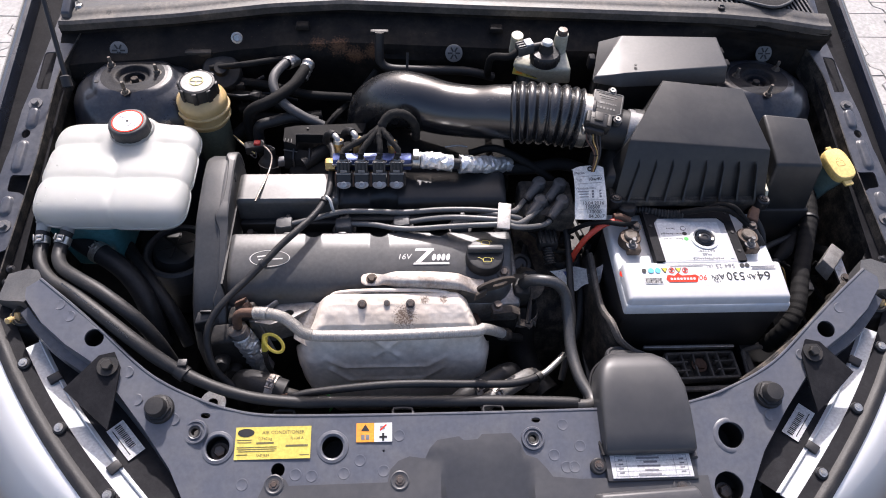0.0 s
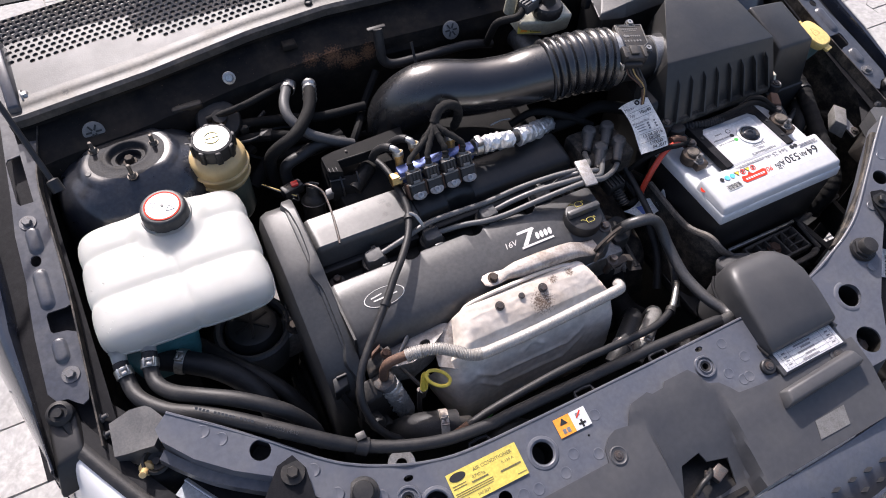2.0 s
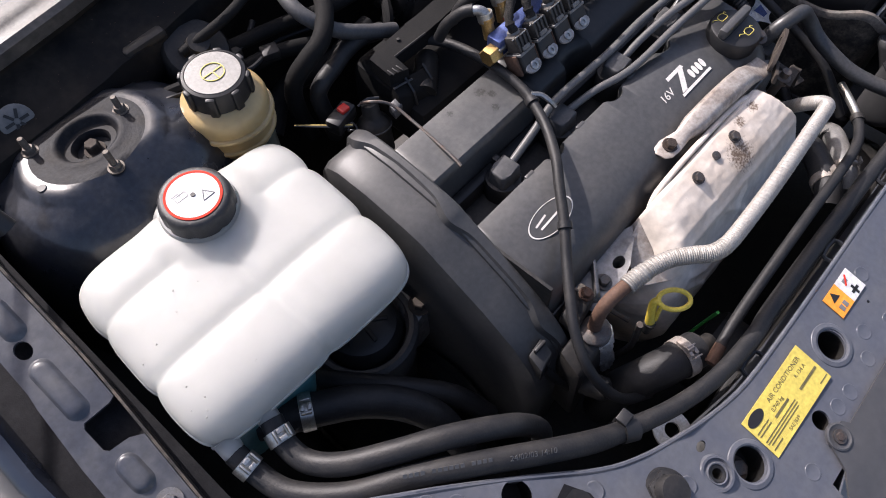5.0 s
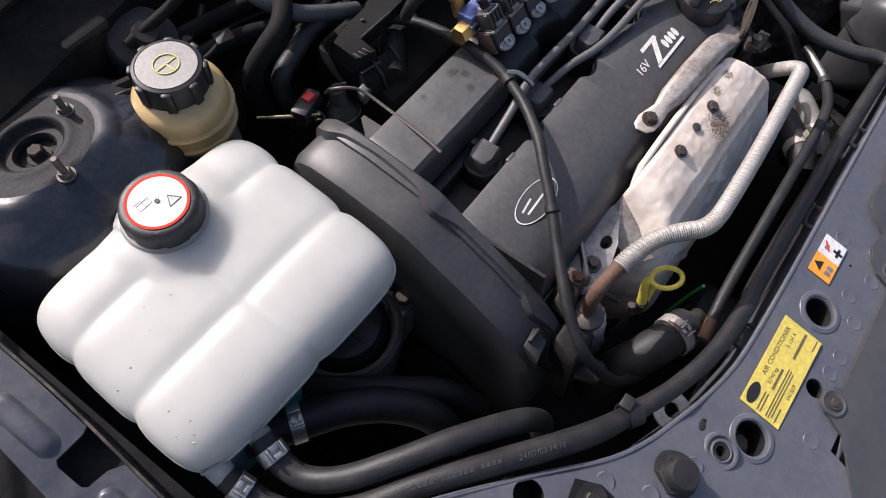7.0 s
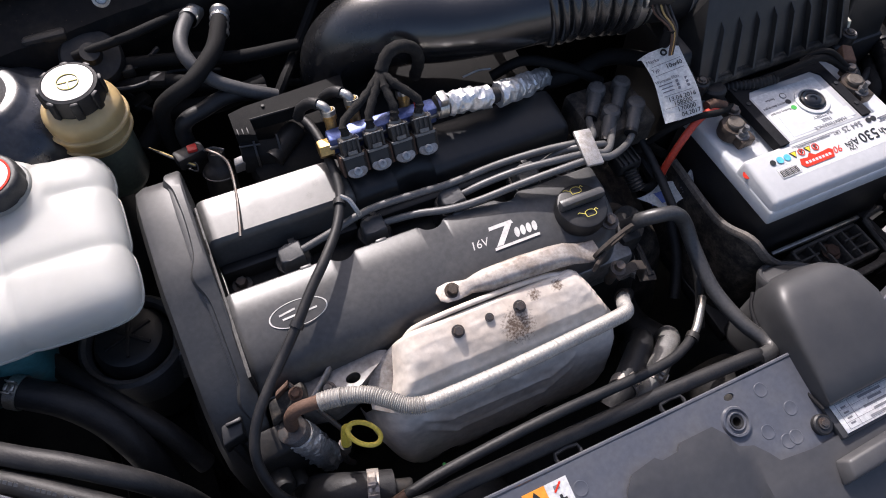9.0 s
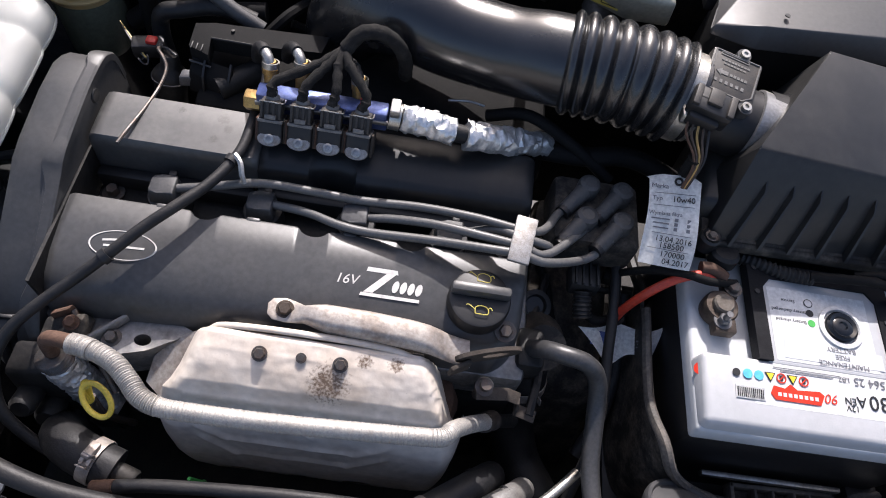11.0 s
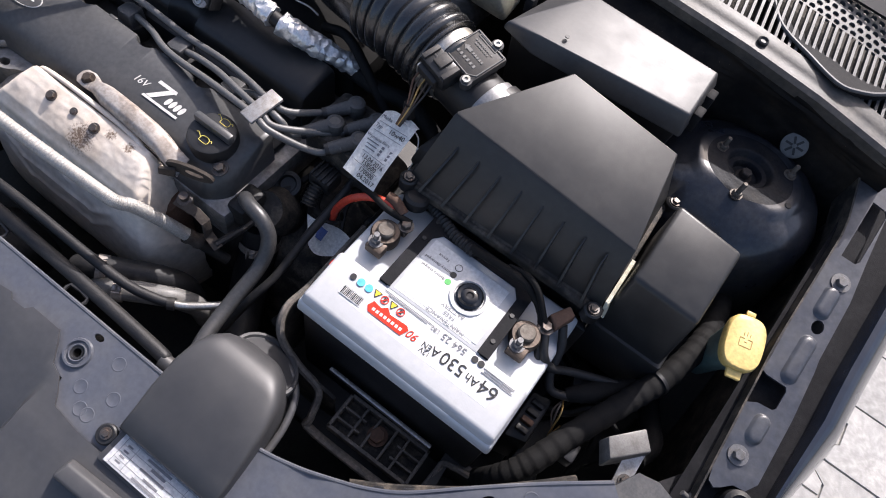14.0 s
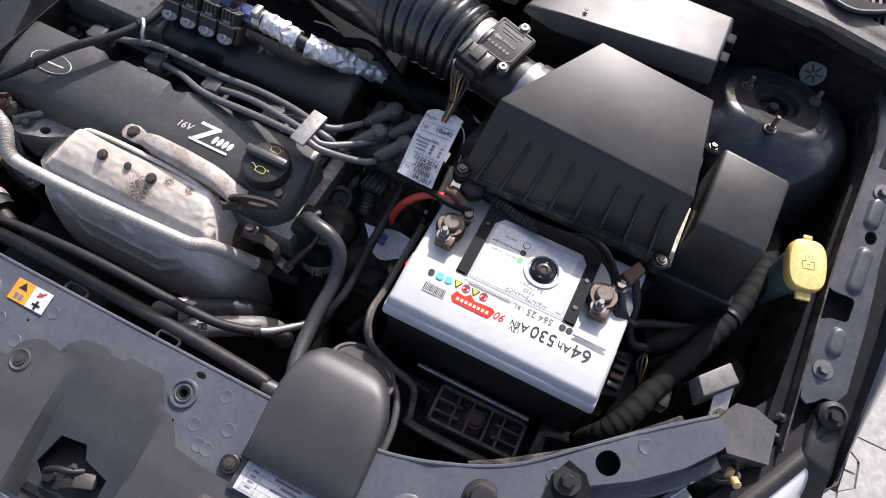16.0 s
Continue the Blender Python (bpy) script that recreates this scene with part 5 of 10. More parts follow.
    valve = part("fuel_sensor", lathe([(0.0165, -0.03), (0.0165, -0.0015), (0.0178, 0.0), (0.0172, 0.003), (0.0150, 0.007), (0.0110, 0.0110), (0.0092, 0.0145), (0.0088, 0.0235), (0.0078, 0.0262), (0.0040, 0.0270), (0, 0.0270)], 30, va), M["deep"], eng, "dark bell-shaped fuel pressure valve")
    part("valve_ring", lathe([(0.0176, -0.0010), (0.0186, -0.0006), (0.0186, 0.0006), (0.0176, 0.0010)], 32, va), M["pipesteel"], valve, "bright crimped ring")
    part("valve_strap", tube([(-0.3085, -0.1000, 0.7620), (-0.2990, -0.1035, 0.7665), (-0.2890, -0.1095, 0.7650)], 0.0014, 6, 3), M["pipesteel"], valve)
    part("sensor_bracket", hexa([(-0.2855, -0.1270, 0.742), (-0.2700, -0.1255, 0.742), (-0.2685, -0.1150, 0.744), (-0.2840, -0.1160, 0.744)], [(-0.2845, -0.1255, 0.7530), (-0.2710, -0.1245, 0.7540), (-0.2695, -0.1150, 0.7560), (-0.2830, -0.1155, 0.7550)], 0.0015), M["greybolt"], eng, "dull bracket lug")
    part("connector", box((-0.324, -0.0905, 0.751), (0.032, 0.017, 0.017), 0.003, Matrix.Translation((-0.324, -0.0905, 0.751)) @ pose(0, 0, 0, 0, 0, 14) @ Matrix.Translation((0.324, 0.0905, -0.751))), M["black"], eng)
    part("connector_clip", box((-0.3195, -0.0905, 0.7605), (0.0105, 0.0095, 0.005), 0.0015), M["red"], eng, "red connector clip")
    for k in (-1, 1):
        part("sensor_lead", tube([(-0.3225, -0.1055, 0.7500 + 0.001 * k), (-0.3330, -0.0960 + 0.0012 * k, 0.7510), (-0.3480, -0.0800 + 0.0012 * k, 0.7520), (-0.3618, -0.0640, 0.7522)], 0.0010, 6, 5), M["capyellow"] if k > 0 else M["pipesteel"], eng, "thin pale wire")
    part("lead_loop", tube([(-0.3250 + 0.0045 * math.cos(a), -0.1065 + 0.0045 * math.sin(a), 0.7490 + 0.003 * math.sin(2 * a)) for a in (2 * math.pi * i / 10 for i in range(13))], 0.0009, 6, 4), M["pipesteel"], eng)
    part("gauge_rod", tube([(-0.3060, -0.1020, 0.7655), (-0.3035, -0.1120, 0.7725), (-0.2955, -0.1220, 0.7730), (-0.2900, -0.1330, 0.7700), (-0.2905, -0.1550, 0.7680), (-0.2945, -0.1850, 0.7700), (-0.3000, -0.2150, 0.7730), (-0.3030, -0.2290, 0.7730)], 0.0017, 8, 6), M["boltm"], eng, "thin steel sensor rod")
    # leads from plugs to coil
    clip = Vector((0.0595, -0.2695, 0.7785))
    boots = [(0.1235, -0.190, 0.767), (0.1555, -0.1925, 0.767), (0.1218, -0.225, 0.7645), (0.1558, -0.2246, 0.764)]
    plugs = [(-0.2625, -0.2473, 0.744), (-0.175, -0.2485, 0.744), (-0.0881, -0.2520, 0.752), (-0.0015, -0.2553, 0.754)]
    # ways of the four leads from cap to clip; the first passes behind the others
    ways = [[(-0.246, -0.2465, 0.7445), (-0.215, -0.2435, 0.7520), (-0.175, -0.2385, 0.7600), (-0.125, -0.2400, 0.7615), (-0.085, -0.2405, 0.7600), (-0.03, -0.2415, 0.7660), (0.02, -0.2490, 0.7740)],
            [(-0.158, -0.2500, 0.7450), (-0.130, -0.2560, 0.7500), (-0.100, -0.2665, 0.7545), (-0.070, -0.2705, 0.7570), (-0.020, -0.2735, 0.7650), (0.025, -0.2790, 0.7745)],
            [(-0.072, -0.2530, 0.7535), (-0.050, -0.2545, 0.7600), (-0.015, -0.2600, 0.7700), (0.025, -0.2685, 0.7770)],
            [(0.012, -0.2545, 0.7560), (0.030, -0.2545, 0.7660), (0.043, -0.2580, 0.7740)]]
    slots = [-0.0120 + 0.024, -0.0130, -0.0045, 0.0040]
    for k, (p, q) in enumerate(zip(plugs, (boots[0], boots[3], boots[1], boots[2]))):
        p, q = Vector(p), Vector(q)
        cap = part("plug_cap", lathe([(0.019, -0.04), (0.019, -0.016), (0.0175, -0.0125), (0.012, -0.0115)], 24, Matrix.Translation(p)), M["black"], eng, "black plug seal")
        # rounded hood, flat cut on the lead's side
        hood = [(-0.0135, -0.0075), (-0.0115, -0.0105), (-0.004, -0.0115), (0.0115, -0.0115), (0.0115, 0.0105), (-0.004, 0.0105), (-0.0115, 0.0095), (-0.0135, 0.0065)]
        b = hexa([(p.x + a * 1.08, p.y + c * 1.08, p.z - 0.017) for a, c in hood], [(p.x + a * 0.93, p.y + c * 0.93, p.z + 0.0045 + 0.10 * a) for a, c in hood], 0.0026, 3)
        part("cap_top", b, M["boot"], cap, "grey rubber plug cap")
        part("cap_tab", box((p.x + 0.003, p.y - 0.0155, p.z - 0.0125), (0.008, 0.008, 0.002), 0.0006), M["black"], cap)
        part("cap_tab", box((p.x + 0.004, p.y + 0.0135, p.z - 0.002), (0.007, 0.006, 0.010), 0.001), M["black"], cap)
        c = clip + Vector((0.0, slots[k], 0.0005))
        low = [c + Vector((0.024, -0.002, -0.004)), Vector((q.x - 0.030, q.y - 0.037, q.z - 0.009))]
        if k == 0:
            low = [c + Vector((0.020, 0.006, -0.004)), Vector((q.x - 0.026, q.y - 0.030, q.z - 0.006))]
        part("lead", tube([p + Vector((0.008, 0, -0.001))] + [Vector(w) for w in ways[k]] + [c] + low + [q + Vector((-0.010, -0.018, -0.001))], 0.0040, 12, 7), M["greyrub"], eng, "grey ignition lead")
        d = Vector((-0.62, -0.78, -0.10)).normalized()
        b = tube([q + d * 0.037 + Vector((0, 0, -0.003)), q + d * 0.034 + Vector((0, 0, -0.003)), q + d * 0.012, q], 0.0078, 16, 5, rf=lambda t: 0.86 + 0.22 * t)
        lathe([(0.0102, -0.024), (0.0108, 0.0), (0.0108, 0.003), (0.0096, 0.0068), (0.006, 0.0086), (0.0058, 0.0082), (0, 0.0086)], 22, Matrix.Translation(q), b)
        boot = part("coil_boot", b, M["boot"], eng, "grey rubber coil boot")
        part("boot_cuff", tube([q + d * 0.0385 + Vector((0, 0, -0.003)), q + d * 0.0325 + Vector((0, 0, -0.003))], 0.0074, 14, 2), M["black"], boot)
    part("lead_clip", box(clip + Vector((0, -0.001, 0.0062)), (0.019, 0.044, 0.0045), 0.0012, Matrix.Translation(clip) @ pose(0, 0, 0, 8, 0, -8) @ Matrix.Translation(-clip)), M["dullalu"], eng, "pale lead clip")
    part("ignition_coil", box((0.135, -0.208, 0.735), (0.085, 0.075, 0.045), 0.008), M["dustybox"], eng, "dusty black ignition coil")
    # steel brace: a pressed channel with turned edges, twisted into the lifting eye
    secs = []
    for x, y, z, w, h, tilt in ((-0.1470, -0.3475, 0.7335, 0.0050, 0.0004, 0.0), (-0.1425, -0.3475, 0.7345, 0.0098, 0.0006, 0.0), (-0.132, -0.3475, 0.7350, 0.0112, 0.0006, 0.0), (-0.1225, -0.3490, 0.7358, 0.0098, 0.0020, 0.0), (-0.1150, -0.3520, 0.7385, 0.0088, 0.0044, 0.05), (-0.1060, -0.3545, 0.7425, 0.0110, 0.0062, 0.1), (-0.096, -0.3555, 0.7450, 0.0135, 0.0068, 0.1), (-0.06, -0.3570, 0.7465, 0.0140, 0.0070, 0.1), (-0.025, -0.3592, 0.7462, 0.0142, 0.0068, 0.1), (-0.008, -0.3608, 0.7450, 0.0140, 0.0060, 0.12), (0.002, -0.3625, 0.7415, 0.0138, 0.0034, 0.16), (0.010, -0.3640, 0.7385, 0.0134, 0.0016, 0.2), (0.020, -0.3655, 0.7372, 0.0130, 0.0008, 0.24), (0.028, -0.3665, 0.7375, 0.0128, 0.0008, 0.28)):
        y, w, z = y + 0.0035 * min(1.0, max(0.0, (x + 0.125) / 0.02)), w * (0.88 if x > -0.12 else 1.0), z + 0.0035 * min(1.0, max(0.0, (-0.10 - x) / 0.015))
        outer = [(-1.0, -0.55), (-0.97, -0.10), (-0.86, 0.42), (-0.68, 0.86), (-0.45, 0.99), (0.0, 1.0), (0.45, 0.99), (0.68, 0.86), (0.86, 0.42), (0.97, -0.10), (1.0, -0.55)]
        ringp = [(c, q * h + tilt * w * c) for c, q in outer] + [(c * 0.92, q * h - 0.0013 + tilt * w * c) for c, q in outer[::-1]]
        secs.append([(x - 0.12 * w * c, y + w * c, z + dz) for c, dz in ringp])
    br = part("brace", loft(secs), M["bracket"], eng, "dirty pressed steel brace", 45)
    em = basis((0.043, -0.3665, 0.7470), (0.95, 0.25, 0.10), (-0.08, -0.12, 1.0))
    part("lifting_eye", plate(ring(32, 0.0285, (0, 0), 0.46), [ring(20, 0.0115, (0.006, 0.0005), 0.42)], 0.0035, m=em), M["oxide"], br, "dark rusty upright lifting eye")
    part("eye_root", hexa([(0.012, -0.3840, 0.733), (0.028, -0.3760, 0.733), (0.026, -0.3725, 0.733), (0.010, -0.3805, 0.733)], [(0.014, -0.3830, 0.745), (0.030, -0.3740, 0.747), (0.028, -0.3705, 0.747), (0.012, -0.3795, 0.745)], 0.001), M["oxide"], br)
    part("bolt", bolt((-0.132, -0.3475, 0.7393), (0, -0.2, 1), 0.0058, 0.0055, 1.35), M["copper"], br, "rusty brace bolt")
    # bolt, clip and bent strap under the eye
    part("eye_stud", lathe([(0.0052, -0.035), (0.0052, -0.012), (0.0085, -0.011), (0.0085, -0.004), (0.005, -0.003), (0.005, 0.004), (0, 0.004)], 18, aim((0.046, -0.383, 0.722), (0.05, -0.1, 1))), M["boltm"], eng, "dark stud")
    for a, c in (((0.040, -0.389, 0.716), (0.066, -0.386, 0.716)), ((0.066, -0.386, 0.716), (0.078, -0.386, 0.708)), ((0.078, -0.386, 0.708), (0.080, -0.388, 0.684)), ((0.080, -0.388, 0.684), (0.098, -0.392, 0.682))):
        a, c = Vector(a), Vector(c)
        mid = (a + c) / 2
        part("strap", box((0, 0, 0), ((c - a).length + 0.002, 0.011, 0.0022), 0.0005, basis(mid, c - a, (0, 1, 0.2))), M["oxide"], eng, "bent steel strap")
    return eng


build_engine()


def build_shield():
    sh = thing("heat_shield", "sooty pressed-steel exhaust heat shield with bolts", "heat shield", (-0.10, -0.42, 0.55))
    # top and front wall: y, z, left and right edge
    rows = [(-0.3700, 0.7345, -0.182, -0.018), (-0.3712, 0.7372, -0.182, -0.017), (-0.375, 0.7382, -0.183, -0.014), (-0.388, 0.7352, -0.186, -0.009), (-0.400, 0.7295, -0.190, -0.004), (-0.4125, 0.7215, -0.196, 0.001), (-0.4195, 0.7110, -0.203, 0.007), (-0.4270, 0.690, -0.209, 0.012), (-0.437, 0.662, -0.214, 0.016), (-0.442, 0.63, -0.216, 0.018), (-0.445, 0.60, -0.214, 0.018), (-0.445, 0.565, -0.207, 0.015), (-0.440, 0.53, -0.196, 0.010), (-0.430, 0.49, -0.188, 0.004)]
    def rib(x, z, a, b, w):
        dx, dz = b[0] - a[0], b[1] - a[1]
        t = max(0, min(1, ((x - a[0]) * dx + (z - a[1]) * dz) / (dx * dx + dz * dz)))
        d = math.hypot(x - a[0] - t * dx, z - a[1] - t * dz)
        return math.exp(-(d / w) ** 2)
    def f(u, v):
        k = v * (len(rows) - 1)
        i = min(len(rows) - 2, int(k))
        t = k - i
        y, z, a, b = (rows[i][j] * (1 - t) + rows[i + 1][j] * t for j in range(4))
        s = 2 * u - 1
        q = max(0.0, (abs(s) - 0.66) / 0.34)
        w = min(1.0, abs(s) / 0.66)
        side = 0.034 if s < 0 else 0.026
        x = (a + b) / 2 + math.copysign((b - a) / 2 * w + side * math.sin(q * 1.35), s)
        up = max(0.0, min(1.0, (z - 0.62) / 0.11))
        z2 = z - (0.072 * up + 0.01) * (1 - math.cos(q * 1.45))
        y2 = y + (0.058 * (1 - up) + 0.014) * (1 - math.cos(q * 1.5)) * (v > 0.04)
        d = 0.0
        for p0, p1 in (((-0.128, 0.672), (-0.094, 0.700)), ((-0.128, 0.700), (-0.094, 0.672))):
            d += 0.0032 * rib(x, z, p0, p1, 0.0034)
        for p0, p1 in (((-0.165, 0.622), (-0.062, 0.622)), ((-0.165, 0.622), (-0.192, 0.648)), ((-0.062, 0.622), (-0.032, 0.648)), ((-0.172, 0.652), (-0.055, 0.652)), ((-0.172, 0.652), (-0.195, 0.668)), ((-0.055, 0.652), (-0.03, 0.67))):
            d += 0.0028 * rib(x, z, p0, p1, 0.0036)
        d = min(d, 0.0036)
        wob = 0.0010 * noise.noise((x * 35, v * 10, 3)) + 0.0004 * noise.noise((x * 110, v * 30, 1))
        # crumpled shoulders: sharp folds that run from the top plate outwards
        if q > 0 and 0.03 < v < 0.62:
            fold = abs(math.sin(62 * v + 14 * q + 2.5 * noise.noise((v * 9, q * 3, 5))))
            wob += (0.0034 if s > 0 else 0.0007) * math.sin(math.pi * min(1, q * 1.1)) * (fold - 0.6) * math.sin(math.pi * min(1.0, (v - 0.03) / 0.55))
        # fine dents along the rear of the top plate
        if v < 0.3 and q == 0:
            wob += 0.0004 * noise.noise((x * 420, v * 14, 9)) * math.sin(math.pi * v / 0.3)
        # dull pressed step below the top fold
        wob += 0.0016 * math.exp(-((v - 0.47) / 0.02) ** 2) * (q == 0)
        return Vector((x, y2 - d - wob * (v > 0.04), z2 + 0.4 * d + 0.5 * wob))
    b = sheet(f, 132, 130, 0.0012)
    # punched openings along the foot of the front wall
    gone = [q for q in b.faces for c in (q.calc_center_median(),) if c.y < -0.40 and any(((c.x - x) / 0.0135) ** 2 + ((c.z - z) / 0.017) ** 2 < 1 for x, z in ((-0.168, 0.540), (-0.112, 0.536), (-0.055, 0.547)))]
    bmesh.ops.delete(b, geom=gone, context="FACES")
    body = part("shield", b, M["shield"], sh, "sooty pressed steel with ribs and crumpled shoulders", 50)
    part("rear_bead", tube([(-0.196, -0.3715, 0.716), (-0.190, -0.3690, 0.727), (-0.178, -0.3675, 0.735), (-0.14, -0.3670, 0.7385), (-0.08, -0.3675, 0.7390), (-0.04, -0.369, 0.7375), (-0.022, -0.372, 0.7345), (-0.010, -0.377, 0.728)], 0.0033, 12, 8, squash=0.8), M["shield"], body, "rolled bright rear edge")
    for x, y, z, r in ((-0.1445, -0.388, 0.7345, 0.0050), (-0.078, -0.388, 0.7345, 0.0050), (-0.1105, -0.387, 0.7350, 0.0034)):
        part("bolt", bolt((x, y, z + 0.0008), (0, -0.35, 0.93), r, 0.0034 if r > 0.004 else 0.001, 1.3), M["boltm"], body, "dark bolt")
    # left wing of the shield with its bolt hole, and the dull plate behind
    wing = [(-0.186, -0.371), (-0.206, -0.368), (-0.226, -0.374), (-0.240, -0.388), (-0.243, -0.408), (-0.222, -0.424), (-0.200, -0.416), (-0.190, -0.396)]
    part("side_wing", plate(wing[::-1], [ring(14, 0.0036, (-0.2075, -0.388))], 0.0012, lambda x, y: 0.7175 + (x + 0.186) * 0.42 + (y + 0.38) * 0.40, ([-0.235, -0.225, -0.215, -0.205, -0.196], [])), M["bracket"], sh, "thin folded steel wing with a bolt hole", 45)
    part("rear_plate", hexa([(-0.176, -0.3635, 0.700), (-0.006, -0.3660, 0.700), (-0.006, -0.3645, 0.700), (-0.176, -0.362, 0.700)], [(-0.176, -0.3640, 0.7255), (-0.010, -0.3665, 0.7275), (-0.010, -0.365, 0.7275), (-0.176, -0.3625, 0.7255)], 0.0004), M["bracket"], sh, "dull rear shield plate")
    part("manifold", box((-0.10, -0.385, 0.60), (0.26, 0.05, 0.17), 0.02), M["rust"], sh, "rusty exhaust manifold behind the shield")


build_shield()


def ribbed(pts, r, amp, pitch, n=14, steps=40):
    L = sum((Vector(b) - Vector(a)).length for a, b in zip(pts, pts[1:]))
    k = L / pitch * 2 * math.pi
    return tube(pts, r, n, steps, rf=lambda t: 1 + amp * math.sin(k * t))


def build_braided_pipe():
    p = thing("gas_return_pipe", "silver braided exhaust gas pipe with a rusty end", "pipe", (-0.1, -0.44, 0.70))
    run = [(-0.284, -0.4045, 0.743), (-0.266, -0.409, 0.7475), (-0.247, -0.4175, 0.751), (-0.232, -0.430, 0.7525), (-0.219, -0.4415, 0.7525), (-0.203, -0.4465, 0.752), (-0.178, -0.4472, 0.751), (-0.130, -0.4462, 0.7485), (-0.082, -0.4441, 0.7465), (-0.036, -0.4415, 0.7445), (-0.010, -0.4400, 0.7435), (0.008, -0.4385, 0.7425), (0.0155, -0.4345, 0.7385), (0.021, -0.427, 0.730), (0.036, -0.414, 0.705), (0.052, -0.402, 0.678), (0.060, -0.396, 0.664)]
    b = tube(run, 0.0074, 20, 46)
    # woven sleeve: two crossing threads; the left end lies in regular turns
    ringn = 20
    b.verts.ensure_lookup_table()
    rings = len(b.verts) // ringn
    for i in range(rings):
        c = sum((b.verts[i * ringn + j].co for j in range(ringn)), Vector()) / ringn
        turns = 1.0 if c.x < -0.205 else 0.25 + 0.2 * noise.noise((c.x * 60, 0, 0))
        for j in range(ringn):
            v = b.verts[i * ringn + j]
            a = 2 * math.pi * j / ringn
            weave = math.sin(i * 2.1 + 3 * a) * math.sin(i * 2.1 - 3 * a)
            coil = math.sin(i * 1.35 + 0.6 * noise.noise((c.x * 90, j * 0.4, 1)))
            lump = noise.noise(v.co * 130) * 0.35 + noise.noise(v.co * 420) * 0.35
            v.co = c + (v.co - c) * (1 + 0.085 * turns * coil + 0.055 * (1 - turns) * weave + 0.05 * lump)
    part("sleeve", b, M["braid"], p, "silver braided sleeve", 80)
    part("rusty_end", tube([(-0.281, -0.4045, 0.7435), (-0.296, -0.4015, 0.7405), (-0.309, -0.3995, 0.735), (-0.316, -0.399, 0.722), (-0.318, -0.400, 0.703)], 0.0064, 12, 5), M["rust"], p, "bare rusty steel end")
    part("frayed_cuff", ribbed([(-0.288, -0.4038, 0.7422), (-0.279, -0.4052, 0.7442), (-0.268, -0.4085, 0.747)], 0.0082, 0.07, 0.0026, 14, 26), M["braid"], p)
    part("end_collar", lathe([(0.0074, -0.010), (0.0092, -0.010), (0.0096, -0.006), (0.0084, -0.004), (0.0084, 0.004), (0.0096, 0.006), (0.0092, 0.010), (0.0068, 0.011)], 18, aim((0.060, -0.396, 0.664), (0.55, 0.40, -0.72))), M["oxide"], p, "dark ribbed collar")
    part("dark_end", tube([(0.057, -0.398, 0.669), (0.070, -0.389, 0.645), (0.090, -0.380, 0.625)], 0.0068, 12, 4), M["deep"], p)
    d = (Vector((-0.296, -0.4105, 0.601)) - Vector((-0.3168, -0.4030, 0.690))).normalized()
    o = Vector((-0.3166, -0.4030, 0.6890))
    b = tube([o, o + d * 0.03, o + d * 0.06, o + d * 0.090], 0.0150, 40, 22)
    for v in b.verts:
        q = v.co
        crease = abs(noise.noise(q * 190)) - 0.25
        v.co = q + Vector((noise.noise(q * 120), noise.noise(q * 120 + Vector((9, 0, 0))), noise.noise(q * 120 + Vector((0, 9, 0))))) * 0.0018 + (q - o - d * (q - o).dot(d)).normalized() * crease * 0.0034
    part("foil_sleeve", b, M["foil"], p, "wrinkled foil sleeve", 22)
    part("collar", ribbed([o - d * 0.012, o - d * 0.004, o + d * 0.006], 0.0135, 0.06, 0.004, 18, 20), M["boltm"], p, "dark corrugated collar")


build_braided_pipe()


def build_dipstick():
    d = thing("dipstick", "yellow plastic loop dipstick handle", "dipstick", (-0.268, -0.43, 0.66))
    c, e1 = Vector((-0.2610, -0.4400, 0.7235)), Vector((0.735, -0.640, -0.20)).normalized()
    e2 = Vector((0.60, 0.72, 0.30)).normalized()
    e2 = (e2 - e1 * e1.dot(e2)).normalized()
    loop = [c + e1 * 0.0155 * math.cos(a) + e2 * 0.0088 * math.sin(a) for a in (2 * math.pi * i / 20 for i in range(21))]
    part("loop", tube(loop, 0.0023, 10, 3), M["dipyellow"], d, "yellow loop")
    part("stem", tube([c - e1 * 0.0145, c - e1 * 0.0185 + Vector((0, 0, -0.006)), (-0.2772, -0.4315, 0.7050), (-0.2780, -0.4335, 0.6960)], 0.0042, 10, 4, rf=lambda k: 0.8 + 0.3 * k), M["dipyellow"], d)
    part("grip_edge", tube([c - e1 * 0.0125 - e2 * 0.0045, (-0.2742, -0.4355, 0.7110), (-0.2755, -0.4365, 0.7000)], 0.0020, 8, 4), M["dipyellow"], d)
    part("collar", lathe([(0.0040, -0.010), (0.0040, 0.0), (0.0055, 0.002), (0.0055, 0.006), (0, 0.006)], 14, aim((-0.2790, -0.4345, 0.6900), (0.05, 0.05, 1))), M["deep"], d)
    part("rod", tube([(-0.281, -0.428, 0.686), (-0.282, -0.43, 0.64), (-0.275, -0.42, 0.58)], 0.0035, 8, 4), M["boltm"], d)


build_dipstick()


